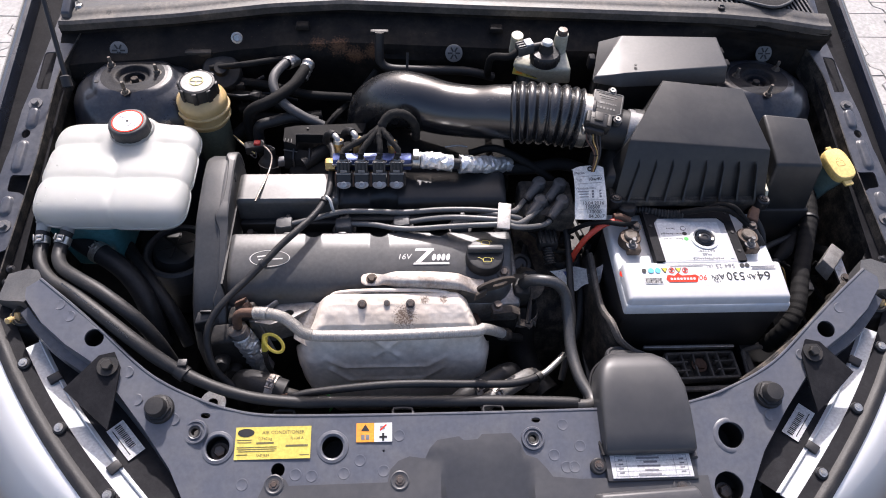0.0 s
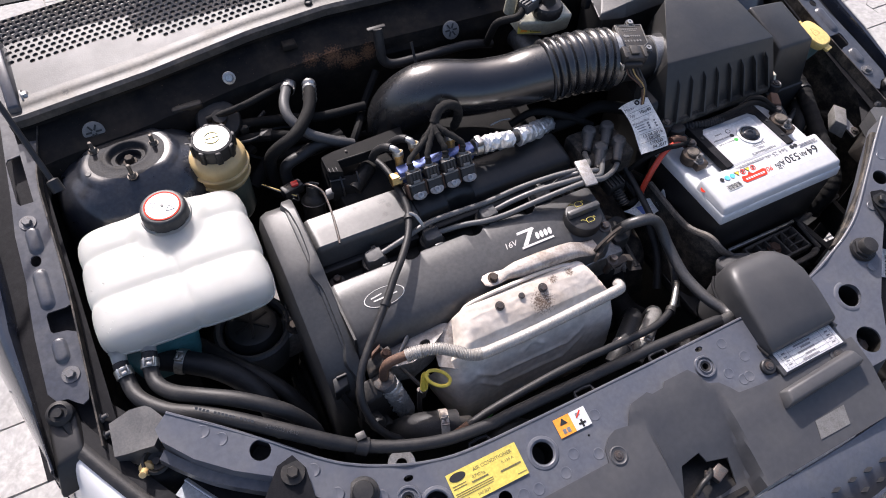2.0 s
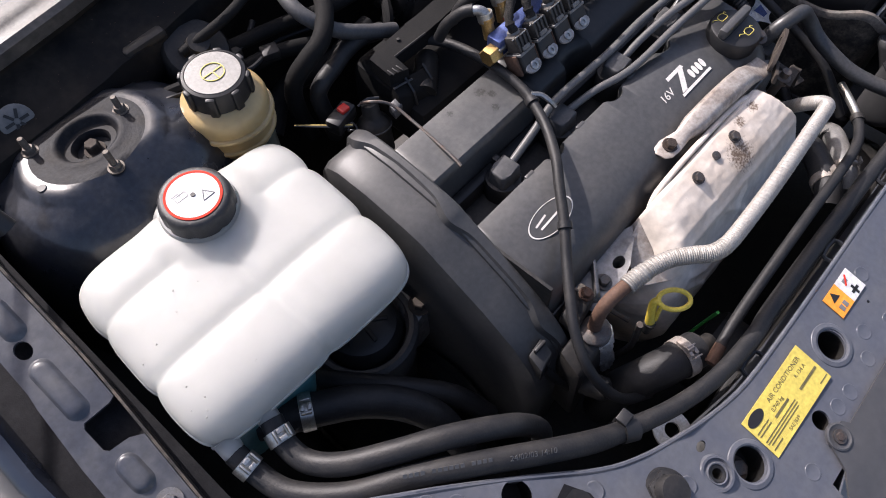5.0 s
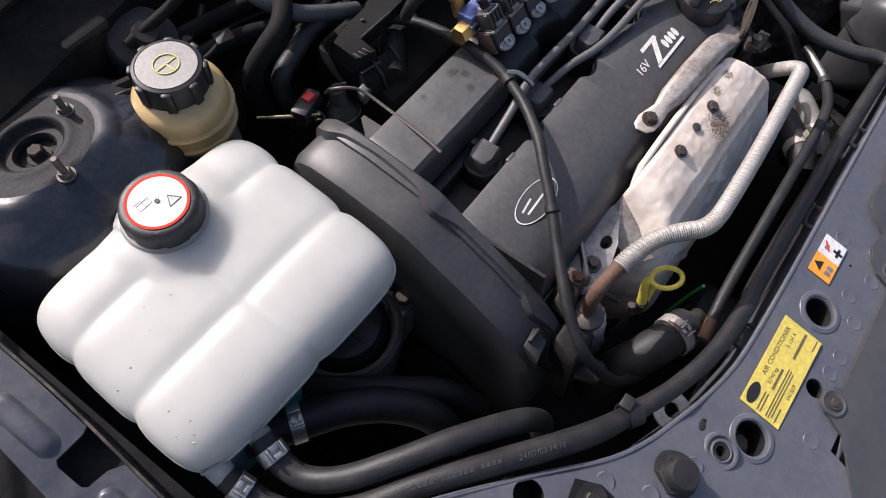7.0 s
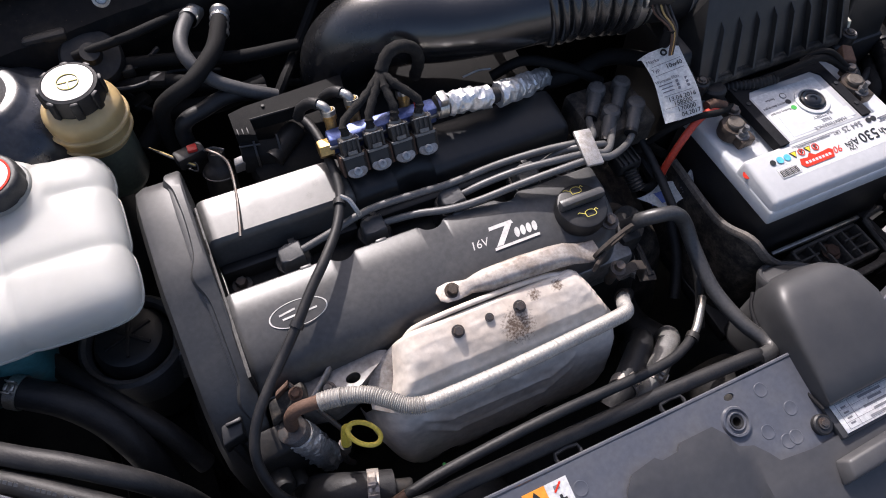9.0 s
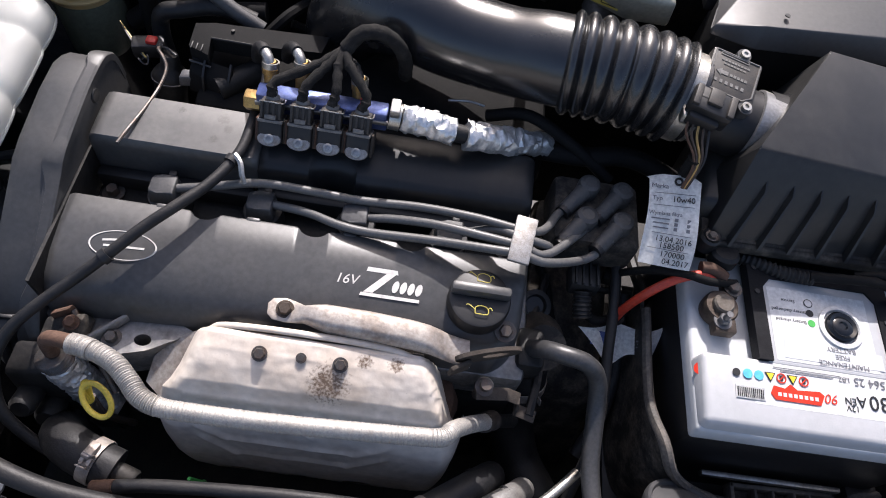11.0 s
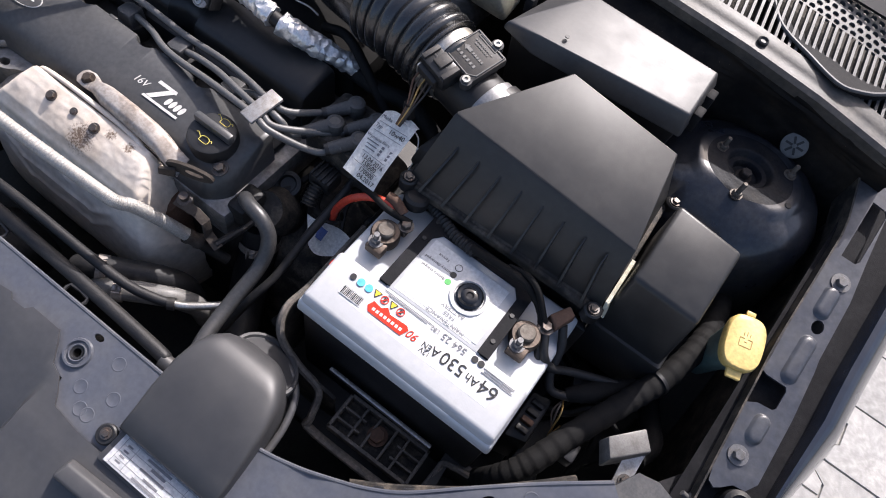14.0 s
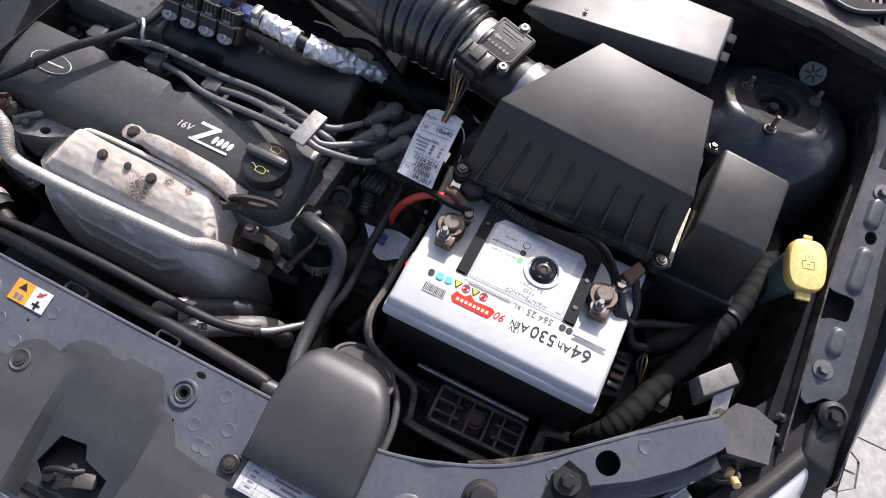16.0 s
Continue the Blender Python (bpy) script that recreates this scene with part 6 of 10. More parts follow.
# ---- coolant tank ----
def build_tank():
    t = thing("coolant_tank", "translucent white coolant tank with a black screw cap", "coolant tank", (-0.505, -0.18, 0.64))
    BL, BR, FR, FL = Vector((-0.611, -0.086, 0)), Vector((-0.397, -0.088, 0)), Vector((-0.400, -0.271, 0)), Vector((-0.616, -0.264, 0))
    neck_at = Vector((-0.494, -0.114, 0))
    def mapped(u, v):
        return BL * (1 - u) * (1 - v) + BR * u * (1 - v) + FR * u * v + FL * (1 - u) * v
    def vee(dist, width, blunt=0.0022):
        return math.exp(-(math.sqrt(dist * dist + blunt * blunt) - blunt) / width)
    def step(x, a, b):
        k = max(0.0, min(1.0, (x - a) / (b - a)))
        return k * k * (3 - 2 * k)
    n = 108
    def f(i, j):
        a, b = math.sin((2 * i / n - 1) * math.pi / 2), math.sin((2 * j / n - 1) * math.pi / 2)
        m = max(abs(a), abs(b), 1e-6)
        p = 7.5
        r = max(1.0, (abs(a / m) ** p + abs(b / m) ** p) ** (1 / p))
        a2, b2 = a / r, b / r
        q = mapped((a2 + 1) / 2, (b2 + 1) / 2)
        # the lobes swell between the pressed valleys
        cross = vee(q.y + 0.203 + 0.02 * (q.x + 0.5), 0.0040)
        mid = vee(q.x + 0.504 + 0.05 * (q.y + 0.2), 0.0052) * step(-q.y, 0.150, 0.170)
        back = vee(q.y + 0.1375, 0.0048) * step(abs(q.x - neck_at.x), 0.034, 0.050)
        g = 0.0034 * cross + 0.0034 * mid + 0.0032 * back
        g = min(g, 0.0056)
        pull = m ** 8 * 0.0035 * (cross + back) if abs(a) > abs(b) else m ** 8 * 0.0035 * mid
        q = q + (Vector((-0.51, -0.178, 0)) - q).normalized() * pull
        top = 0.8045 + (q.y + 0.15) * 0.085
        drop = (0.019 + 0.006 * max(0, b2) ** 2) * (1 - max(0.0, 1 - m ** 8.5) ** (1 / 2.1)) + 0.0025 * m ** 4
        dist = (q - neck_at).length
        rise = 0.0030 * step(-dist, -0.056, -0.036)
        return Vector((q.x, q.y, top - drop - g * (1 - 0.45 * m ** 6) + rise))
    b = bmesh.new()
    V = [[b.verts.new(f(i, j)) for j in range(n + 1)] for i in range(n + 1)]
    for i in range(n):
        for j in range(n):
            b.faces.new((V[i][j], V[i + 1][j], V[i + 1][j + 1], V[i][j + 1]))
    rim = [V[i][0] for i in range(n)] + [V[n][j] for j in range(n)] + [V[n - i][n] for i in range(n)] + [V[0][n - j] for j in range(n)]
    cen = Vector((-0.505, -0.18, 0))
    prev = rim
    for dz, k in ((-0.003, 1.0), (-0.005, 1.0), (-0.0053, 1.010), (-0.0078, 1.010), (-0.008, 0.995), (-0.013, 0.975)):
        nxt = []
        for v in rim:
            z0 = v.co.z
            nxt.append(b.verts.new((cen.x + (v.co.x - cen.x) * k, cen.y + (v.co.y - cen.y) * k, z0 + dz)))
        for i in range(len(rim)):
            q = (i + 1) % len(rim)
            b.faces.new((prev[i], prev[q], nxt[q], nxt[i]))
        prev = nxt
    b.faces.new(prev)
    shell = part("upper_shell", b, M["tank"], t, "translucent white upper shell with moulded lobes", 60)
    lo = [(-0.612, -0.252), (-0.505, -0.256), (-0.498, -0.105), (-0.610, -0.10)]
    part("lower_shell", hexa([(-0.598, -0.245, 0.64), (-0.520, -0.247, 0.64), (-0.515, -0.115, 0.64), (-0.598, -0.112, 0.64)], [(x, y, 0.752) for x, y in lo], 0.012, 3), M["teal"], t, "coolant-tinted lower shell")
    part("neck", lathe([(0.042, -0.005), (0.0385, 0.001), (0.0355, 0.0025), (0.0350, 0.0045), (0.0335, 0.005), (0.031, 0.012), (0, 0.012)], 44, aim((-0.494, -0.116, 0.801), (0, -0.06, 1))), M["tank"], t, "milky threaded neck")
    cm = aim((-0.494, -0.117, 0.803), (0, -0.06, 1)) @ Matrix.Diagonal((0.87, 0.87, 0.95, 1))
    # cap with shallow finger scallops
    cb = bmesh.new()
    rows, nseg = [], 96
    for z, r, deep in ((0.0, 0.0330, 1.0), (0.003, 0.0340, 1.0), (0.012, 0.0342, 1.0), (0.022, 0.0336, 0.8), (0.0262, 0.0324, 0.35), (0.0282, 0.0300, 0.0), (0.0285, 0.0275, 0.0)):
        rows.append([cb.verts.new(cm @ Vector(((r - deep * 0.0014 * max(0.0, math.cos(8 * a)) ** 3) * math.cos(a), (r - deep * 0.0014 * max(0.0, math.cos(8 * a)) ** 3) * math.sin(a), z))) for a in (2 * math.pi * k / nseg for k in range(nseg))])
    for p, q in zip(rows, rows[1:]):
        for k in range(nseg):
            cb.faces.new((p[k], p[(k + 1) % nseg], q[(k + 1) % nseg], q[k]))
    cb.faces.new(rows[-1])
    cap = part("screw_cap", cb, M["capblack"], t, "black scalloped screw cap")
    part("cap_disc", lathe([(0.0245, 0.0287), (0.0245, 0.0292), (0, 0.0292)], 40, cm), M["white"], cap, "white printed disc")
    part("cap_ring", lathe([(0.0262, 0.0287), (0.0262, 0.0294), (0.0238, 0.0294), (0.0238, 0.0287)], 40, cm), M["inkred"], cap, "red ring")
    part("cap_pip", lathe([(0.0022, 0.0292), (0.0022, 0.0300), (0, 0.0300)], 14, cm), M["ink"], cap)
    part("cap_symbol", bars([(-0.009, 0.0085, 0.012, 0.0005), (-0.009, 0.0025, 0.012, 0.0005), (-0.0148, 0.0055, 0.0005, 0.006), (-0.0032, 0.0055, 0.0005, 0.006), (-0.009, 0.0055, 0.0005, 0.006), (-0.012, 0.0105, 0.008, 0.0005)], cm @ Matrix.Translation((0, 0, 0.0292))), M["inkgrey"], cap)
    tri = bmesh.new()
    corners = ((0.003, -0.012), (0.015, -0.012), (0.009, -0.002))
    for a, c in zip(corners, corners[1:] + corners[:1]):
        tube([cm @ Vector((*a, 0.0295)), cm @ Vector((*c, 0.0295))], 0.00035, 5, 1, bm=tri)
    tube([cm @ Vector((0.009, -0.0095, 0.0295)), cm @ Vector((0.0095, -0.0055, 0.0295))], 0.0003, 5, 1, bm=tri)
    part("cap_triangle", tri, M["inkgrey"], cap)
    # moulded outlets that run out of the front lobes, each with a fin
    for x, y in ((-0.600, -0.255), (-0.566, -0.256)):
        o = part("outlet", tube([(x + 0.006, y + 0.050, 0.7790), (x + 0.004, y + 0.030, 0.7725), (x + 0.001, y + 0.012, 0.7650), (x, y + 0.002, 0.7600), (x - 0.002, y - 0.014, 0.750)], 0.0090, 18, 6, rf=lambda k: 0.7 + 0.5 * min(1, k * 2.0) - 0.25 * max(0, k - 0.6) / 0.4), M["tank"], t, "milky moulded outlet")
        part("outlet_flange", lathe([(0.0085, -0.0010), (0.0108, -0.0010), (0.0108, 0.0010), (0.0085, 0.0010)], 20, aim((x, y + 0.000, 0.7600), (0, -0.8, -0.55))), M["tank"], o)
    # drops of moisture inside, seen as small blisters
    random.seed(31)
    b = bmesh.new()
    for k in range(14):
        x, y = random.uniform(-0.605, -0.525), random.uniform(-0.25, -0.212) if k % 3 else random.uniform(-0.19, -0.15)
        z = f(int(n * (0.5 + math.asin(max(-1, min(1, (x + 0.512) / 0.114))) / math.pi)), int(n * (0.5 + math.asin(max(-1, min(1, (-y - 0.177) / 0.0895))) / math.pi))).z
        lathe([(0.0009, -0.0006), (0.0007, 0.0001), (0, 0.0002)], 8, Matrix.Translation((x, y, z)) @ Matrix.Diagonal((random.uniform(0.5, 1.2), random.uniform(0.5, 1.2), 1, 1)), b)
    tagged(part("blisters", b, M["tank"], shell), kind="stuff")


build_tank()


def hose_clip(hose, at, axis, r, mat="zinc"):
    ax = Vector(axis).normalized()
    m = basis(at, Vector((0.15, -0.25, 1)) - ax * ax.dot(Vector((0.15, -0.25, 1))), ax)
    m = m @ Matrix.Rotation(radians(-90), 4, "X")
    b = lathe([(r, -0.0055), (r + 0.0010, -0.0055), (r + 0.0010, 0.0055), (r, 0.0055)], 26, m)
    box((r + 0.0028, 0, 0.003), (0.0045, 0.006, 0.0035), 0.0006, m, bm=b)
    box((r + 0.0028, 0, -0.003), (0.0045, 0.006, 0.0035), 0.0006, m, bm=b)
    for q in (-0.0055, 0.0055):
        box((r + 0.0045, q, 0), (0.007, 0.0014, 0.009), 0.0004, m, bm=b)
    return part("spring_clip", b, M[mat], hose, "bright spring clip")


def build_hoses():
    h = thing("coolant_hose", "long black rubber coolant hose with a steel clip", "hose", (-0.3, -0.5, 0.68), "coolant hoses")
    P2 = [(-0.602, -0.266, 0.752), (-0.6005, -0.284, 0.745), (-0.593, -0.316, 0.744), (-0.5659, -0.350, 0.750), (-0.5293, -0.3755, 0.756), (-0.5030, -0.3952, 0.757), (-0.4759, -0.4153, 0.753), (-0.4521, -0.4327, 0.747), (-0.4290, -0.4480, 0.738), (-0.4050, -0.4615, 0.724), (-0.3780, -0.4735, 0.711), (-0.3350, -0.4920, 0.704), (-0.284, -0.5055, 0.697), (-0.225, -0.5105, 0.691), (-0.18, -0.509, 0.686), (0.0, -0.510, 0.682), (0.13, -0.514, 0.679), (0.148, -0.517, 0.677)]
    part("rubber", tube(P2, 0.0092, 16, 8, rf=lambda t: 1 - 0.17 * min(1.0, max(0.0, (t - 0.52) / 0.12))), M["rubber"], h)
    hose_clip(h, (-0.6012, -0.279, 0.7468), (0.1, -0.9, -0.35), 0.0099)
    part("hose_tie", lathe([(0.0092, -0.007), (0.0110, -0.007), (0.0110, 0.007), (0.0092, 0.007)], 20, aim((-0.3780, -0.4735, 0.711), (0.8, -0.5, -0.25))), M["black"], h)
    part("tie_lug", box((-0.376, -0.4665, 0.7225), (0.012, 0.010, 0.005), 0.001), M["black"], h)
    me = basis((-0.4555, -0.4335, 0.7568), (0.80, -0.56, -0.21), (0.35, 0.70, 0.6))
    words("24/02/03 14:10", 0.0062, M["hoseink"], h, me)
    part("hose_print", bars([(-0.034 - 0.0042 * k, 0.0022, 0.0030, 0.0030) for k in range(16) if k not in (4, 11)], me), M["hoseink"], h)
    h = thing("coolant_hose", "short black rubber coolant hose with a steel clip", "hose", (-0.5, -0.33, 0.68), "coolant hoses")
    part("rubber", tube([(-0.567, -0.268, 0.753), (-0.5715, -0.285, 0.748), (-0.5695, -0.309, 0.746), (-0.5534, -0.333, 0.753), (-0.5229, -0.3573, 0.762), (-0.4892, -0.379, 0.763), (-0.4571, -0.400, 0.753), (-0.4375, -0.4118, 0.735), (-0.4222, -0.4209, 0.70), (-0.416, -0.424, 0.65)], 0.0092, 16, 7), M["rubber"], h)
    hose_clip(h, (-0.5706, -0.281, 0.7490), (-0.2, -0.9, -0.3), 0.0099)
    h = thing("radiator_hose", "thick black rubber hose with a spring clip", "hose", (-0.5, -0.28, 0.6), "coolant hoses")
    part("rubber", tube([(-0.575, -0.243, 0.704), (-0.553, -0.258, 0.703), (-0.533, -0.270, 0.700), (-0.505, -0.289, 0.694), (-0.480, -0.313, 0.680), (-0.463, -0.340, 0.655), (-0.455, -0.365, 0.60)], 0.0150, 18, 7), M["rubber"], h)
    hose_clip(h, (-0.541, -0.265, 0.7012), (0.8, -0.5, -0.1), 0.0157)
    h = thing("bypass_hose", "thin black rubber hose beside the engine mount", "hose", (-0.43, -0.33, 0.6), "coolant hoses")
    part("rubber", tube([(-0.520, -0.225, 0.665), (-0.495, -0.262, 0.668), (-0.465, -0.300, 0.664), (-0.435, -0.335, 0.645), (-0.415, -0.365, 0.60)], 0.0105, 14, 6), M["rubber"], h)
    h = thing("gas_hose", "thin black rubber hose looping over the cam cover", "hose", (-0.3, -0.33, 0.7))
    part("rubber", tube([(-0.214, -0.088, 0.768), (-0.203, -0.100, 0.772), (-0.1945, -0.133, 0.776), (-0.1940, -0.178, 0.7785), (-0.1965, -0.2125, 0.7755), (-0.2045, -0.2350, 0.7735), (-0.2180, -0.2595, 0.7725), (-0.2400, -0.2870, 0.7715), (-0.2590, -0.3060, 0.7660), (-0.2810, -0.3295, 0.7570), (-0.3022, -0.3495, 0.7470), (-0.3213, -0.3680, 0.7400), (-0.3417, -0.3898, 0.7300), (-0.3536, -0.4104, 0.7160), (-0.3555, -0.4290, 0.6980), (-0.3490, -0.4480, 0.6780), (-0.3329, -0.4600, 0.6550), (-0.31, -0.470, 0.64)], 0.0050, 12, 6), M["rubber"], h)
    for p, d in (((-0.2020, -0.2290, 0.7742), (-0.35, -0.9, -0.1)), ((-0.2825, -0.3312, 0.7563), (-0.7, -0.7, -0.3))):
        part("tie", lathe([(0.005, -0.003), (0.0068, -0.003), (0.0068, 0.003), (0.005, 0.003)], 16, aim(p, d)), M["black"], h)
    part("lead_strap", tube([(-0.2000, -0.2260, 0.7795), (-0.1935, -0.2330, 0.7785), (-0.1905, -0.2420, 0.7740), (-0.1880, -0.2470, 0.7680)], 0.0026, 6, 3), M["steel"], h)
    h = thing("cooler_pipe", "dull steel pipe bent up from the slam panel", "pipe", (0.15, -0.45, 0.66))
    part("pipe", tube([(0.085, -0.330, 0.690), (0.095, -0.342, 0.722), (0.112, -0.350, 0.734), (0.133, -0.354, 0.731), (0.147, -0.362, 0.715), (0.152, -0.385, 0.693), (0.152, -0.43, 0.676), (0.158, -0.475, 0.672), (0.168, -0.503, 0.672), (0.165, -0.516, 0.675), (0.145, -0.518, 0.677)], 0.0084, 14, 7), M["pipesteel"], h, "dull steel tube")
    h = thing("vacuum_hose", "thin black hose along the slam panel", "hose", (-0.05, -0.49, 0.66))
    part("rubber", tube([(-0.245, -0.494, 0.672), (-0.20, -0.490, 0.680), (-0.10, -0.487, 0.690), (0.0, -0.486, 0.684), (0.055, -0.483, 0.676), (0.085, -0.475, 0.670), (0.102, -0.467, 0.6655)], 0.0055, 12, 6), M["rubber"], h)
    part("worn_end", tube([(-0.262, -0.496, 0.668), (-0.243, -0.494, 0.673)], 0.0058, 12, 2), M["rust"], h, "worn reddish end")
    part("steel_end", tube([(0.096, -0.470, 0.6665), (0.112, -0.461, 0.664), (0.128, -0.447, 0.662), (0.145, -0.430, 0.660)], 0.0046, 12, 4), M["zinc"], h, "bright pipe end")
    part("end_clip", lathe([(0.0055, -0.004), (0.0072, -0.004), (0.0072, 0.004), (0.0055, 0.004)], 16, aim((0.1016, -0.4677, 0.6658), (0.8, 0.55, -0.1))), M["deep"], h)
    h = thing("radiator_hose", "thick black rubber hose with a wide clip", "hose", (-0.25, -0.48, 0.6), "coolant hoses")
    part("rubber", tube([(-0.322, -0.440, 0.56), (-0.320, -0.444, 0.615), (-0.309, -0.455, 0.645), (-0.290, -0.466, 0.659), (-0.2690, -0.4740, 0.659), (-0.252, -0.479, 0.656)], 0.0180, 18, 6), M["rubber"], h)
    hose_clip(h, (-0.2690, -0.4740, 0.659), (0.95, -0.3, -0.05), 0.0187, "bracket")
    part("clip_screw", box((-0.2680, -0.4700, 0.6800), (0.008, 0.016, 0.006), 0.0012, Matrix.Translation((-0.268, -0.470, 0.680)) @ pose(0, 0, 0, -25, 0, -15) @ Matrix.Translation((0.268, 0.470, -0.680))), M["bracket"], h, "dull screw housing of the clip")
    part("pipe_end", lathe([(0.0095, -0.02), (0.0095, 0.012), (0.0080, 0.014), (0, 0.014)], 18, aim((-0.247, -0.4815, 0.655), (0.95, -0.3, -0.05))), M["deep"], h)
    h = thing("radiator_hose", "thick black rubber hose below the cooler pipe", "hose", (0.1, -0.4, 0.5), "coolant hoses")
    part("rubber", tube([(0.095, -0.325, 0.65), (0.10, -0.338, 0.61), (0.10, -0.355, 0.57), (0.115, -0.39, 0.535), (0.14, -0.43, 0.53)], 0.024, 18, 6), M["rubber"], h)
    hose_clip(h, (0.098, -0.335, 0.622), (0.1, -0.3, -1), 0.0248, "bracket")
    for k, (a, b_) in enumerate((((0.002, -0.487, 0.655), (0.060, -0.445, 0.636)), ((0.034, -0.493, 0.652), (0.090, -0.455, 0.640)))):
        h = thing("hose_stub", "short black hose stub with a clip", "hose", a, "hose stubs")
        part("rubber", tube([Vector(a) + Vector((-0.016, -0.010, -0.006)), a, Vector(a).lerp(Vector(b_), 0.6) + Vector((0, 0, 0.003)), b_, Vector(b_) + Vector((0.014, 0.012, -0.022)), Vector(b_) + Vector((0.016, 0.016, -0.06))], 0.0140 - 0.0020 * k, 16, 5), M["rubber"] if k == 0 else M["greyplas"], h)
        part("end_ring", lathe([(0.0140 - 0.002 * k, -0.002), (0.0152 - 0.002 * k, -0.002), (0.0152 - 0.002 * k, 0.002), (0.0140 - 0.002 * k, 0.002)], 22, aim(Vector(a).lerp(Vector(b_), 0.92), Vector(b_) - Vector(a))), M["black"], h)
        hose_clip(h, Vector(a).lerp(Vector(b_), 0.12), Vector(b_) - Vector(a), 0.0143 - 0.0020 * k, "bracket")
    # air-conditioning pipes at the bulkhead
    h = thing("conditioner_pipes", "grey pipes with ribbed ends at the bulkhead", "pipe", (-0.26, 0.0, 0.75))
    part("upper_pipe", tube([(-0.270, 0.055, 0.812), (-0.278, 0.038, 0.820), (-0.292, 0.005, 0.822), (-0.292, -0.02, 0.815), (-0.275, -0.042, 0.800), (-0.245, -0.055, 0.785), (-0.215, -0.06, 0.77)], 0.0076, 14, 6), M["boot"], h, "grey coated pipe")
    part("lower_pipe", tube([(-0.244, 0.034, 0.815), (-0.250, 0.015, 0.816), (-0.262, -0.012, 0.814), (-0.284, -0.038, 0.812), (-0.302, -0.050, 0.808), (-0.320, -0.050, 0.799), (-0.334, -0.044, 0.782), (-0.339, -0.040, 0.760), (-0.339, -0.042, 0.733), (-0.335, -0.046, 0.70)], 0.0092, 14, 6), M["tape"], h)
    for p, d in (((-0.271, 0.052, 0.813), (-0.3, -0.8, 0.35)), ((-0.246, 0.028, 0.813), (-0.3, -0.9, -0.2))):
        part("ribbed_end", lathe([(0.0095 + 0.0016 * (i % 2), -0.018 + 0.0045 * i) for i in range(9)], 16, aim(p, d)), M["steel"], h)
    part("heater_hose", tube([(-0.225, -0.050, 0.770), (-0.252, -0.050, 0.779), (-0.273, -0.050, 0.778), (-0.2966, -0.0545, 0.7735), (-0.314, -0.0575, 0.770), (-0.3222, -0.0570, 0.757), (-0.3222, -0.062, 0.735), (-0.318, -0.066, 0.70)], 0.0088, 14, 6), M["rubber"], h)


build_hoses()

# ---- power steering reservoir ----
def build_steering():
    r = thing("steering_reservoir", "yellowed power steering reservoir with a black cap", "reservoir", (-0.406, -0.03, 0.69))
    m = aim((-0.406, -0.035, 0.0), (0, 0, 1))
    part("body", lathe([(0.020, 0.818), (0.030, 0.816), (0.0375, 0.810), (0.0392, 0.805), (0.0392, 0.795), (0.0388, 0.7935), (0.0412, 0.7925), (0.0420, 0.7905), (0.0412, 0.7885), (0.0388, 0.7875), (0.0380, 0.778), (0.0376, 0.7755), (0.0395, 0.7745), (0.0400, 0.7728), (0.0392, 0.7712), (0.0370, 0.7700), (0.0352, 0.764), (0.030, 0.757)], 40, m), M["yellowed"], r, "yellowed translucent body")
    part("lower_body", lathe([(0.034, 0.765), (0.034, 0.70), (0.030, 0.69), (0, 0.69)], 36, m), M["fluid"], r, "dim greenish lower body")
    cm = aim((-0.406, -0.035, 0.819), (0, -0.05, 1)) @ Matrix.Diagonal((0.84, 0.84, 1, 1))
    cb = lathe([(0.0335, -0.003), (0.0335, 0.016), (0.0325, 0.0195), (0.0295, 0.0205), (0.0288, 0.0195), (0, 0.0195)], 40, cm)
    knobs = []
    for k in range(8):
        a = 2 * math.pi * k / 8
        knobs.append(bmesh.new())
        box((0.034 * math.cos(a), 0.034 * math.sin(a), 0.008), (0.006, 0.010, 0.022), 0.002, cm @ Matrix.Translation((0.034 * math.cos(a), 0.034 * math.sin(a), 0)) @ Matrix.Rotation(a, 4, "Z") @ Matrix.Translation((-0.034 * math.cos(a), -0.034 * math.sin(a), 0)), bm=knobs[-1])
    cap = part("cap", cb, M["black"], r, "black knurled cap")
    for kb in knobs:
        part("grip", kb, M["black"], cap)
    part("cap_top", lathe([(0.0285, 0.0198), (0.0285, 0.0206), (0, 0.0207)], 36, cm), M["captop"], cap, "dusty grey cap top")
    part("cap_symbol", lathe([(0.0125, 0.0208), (0.0125, 0.0216), (0.0117, 0.0216), (0.0117, 0.0208)], 28, cm), M["yolk"], cap)
    for a in (0, 180, 270):
        part("cap_spoke", box((0.006, 0, 0.0212), (0.010, 0.0012, 0.0006), 0, cm @ Matrix.Rotation(radians(a), 4, "Z")), M["yolk"], cap)


build_steering()


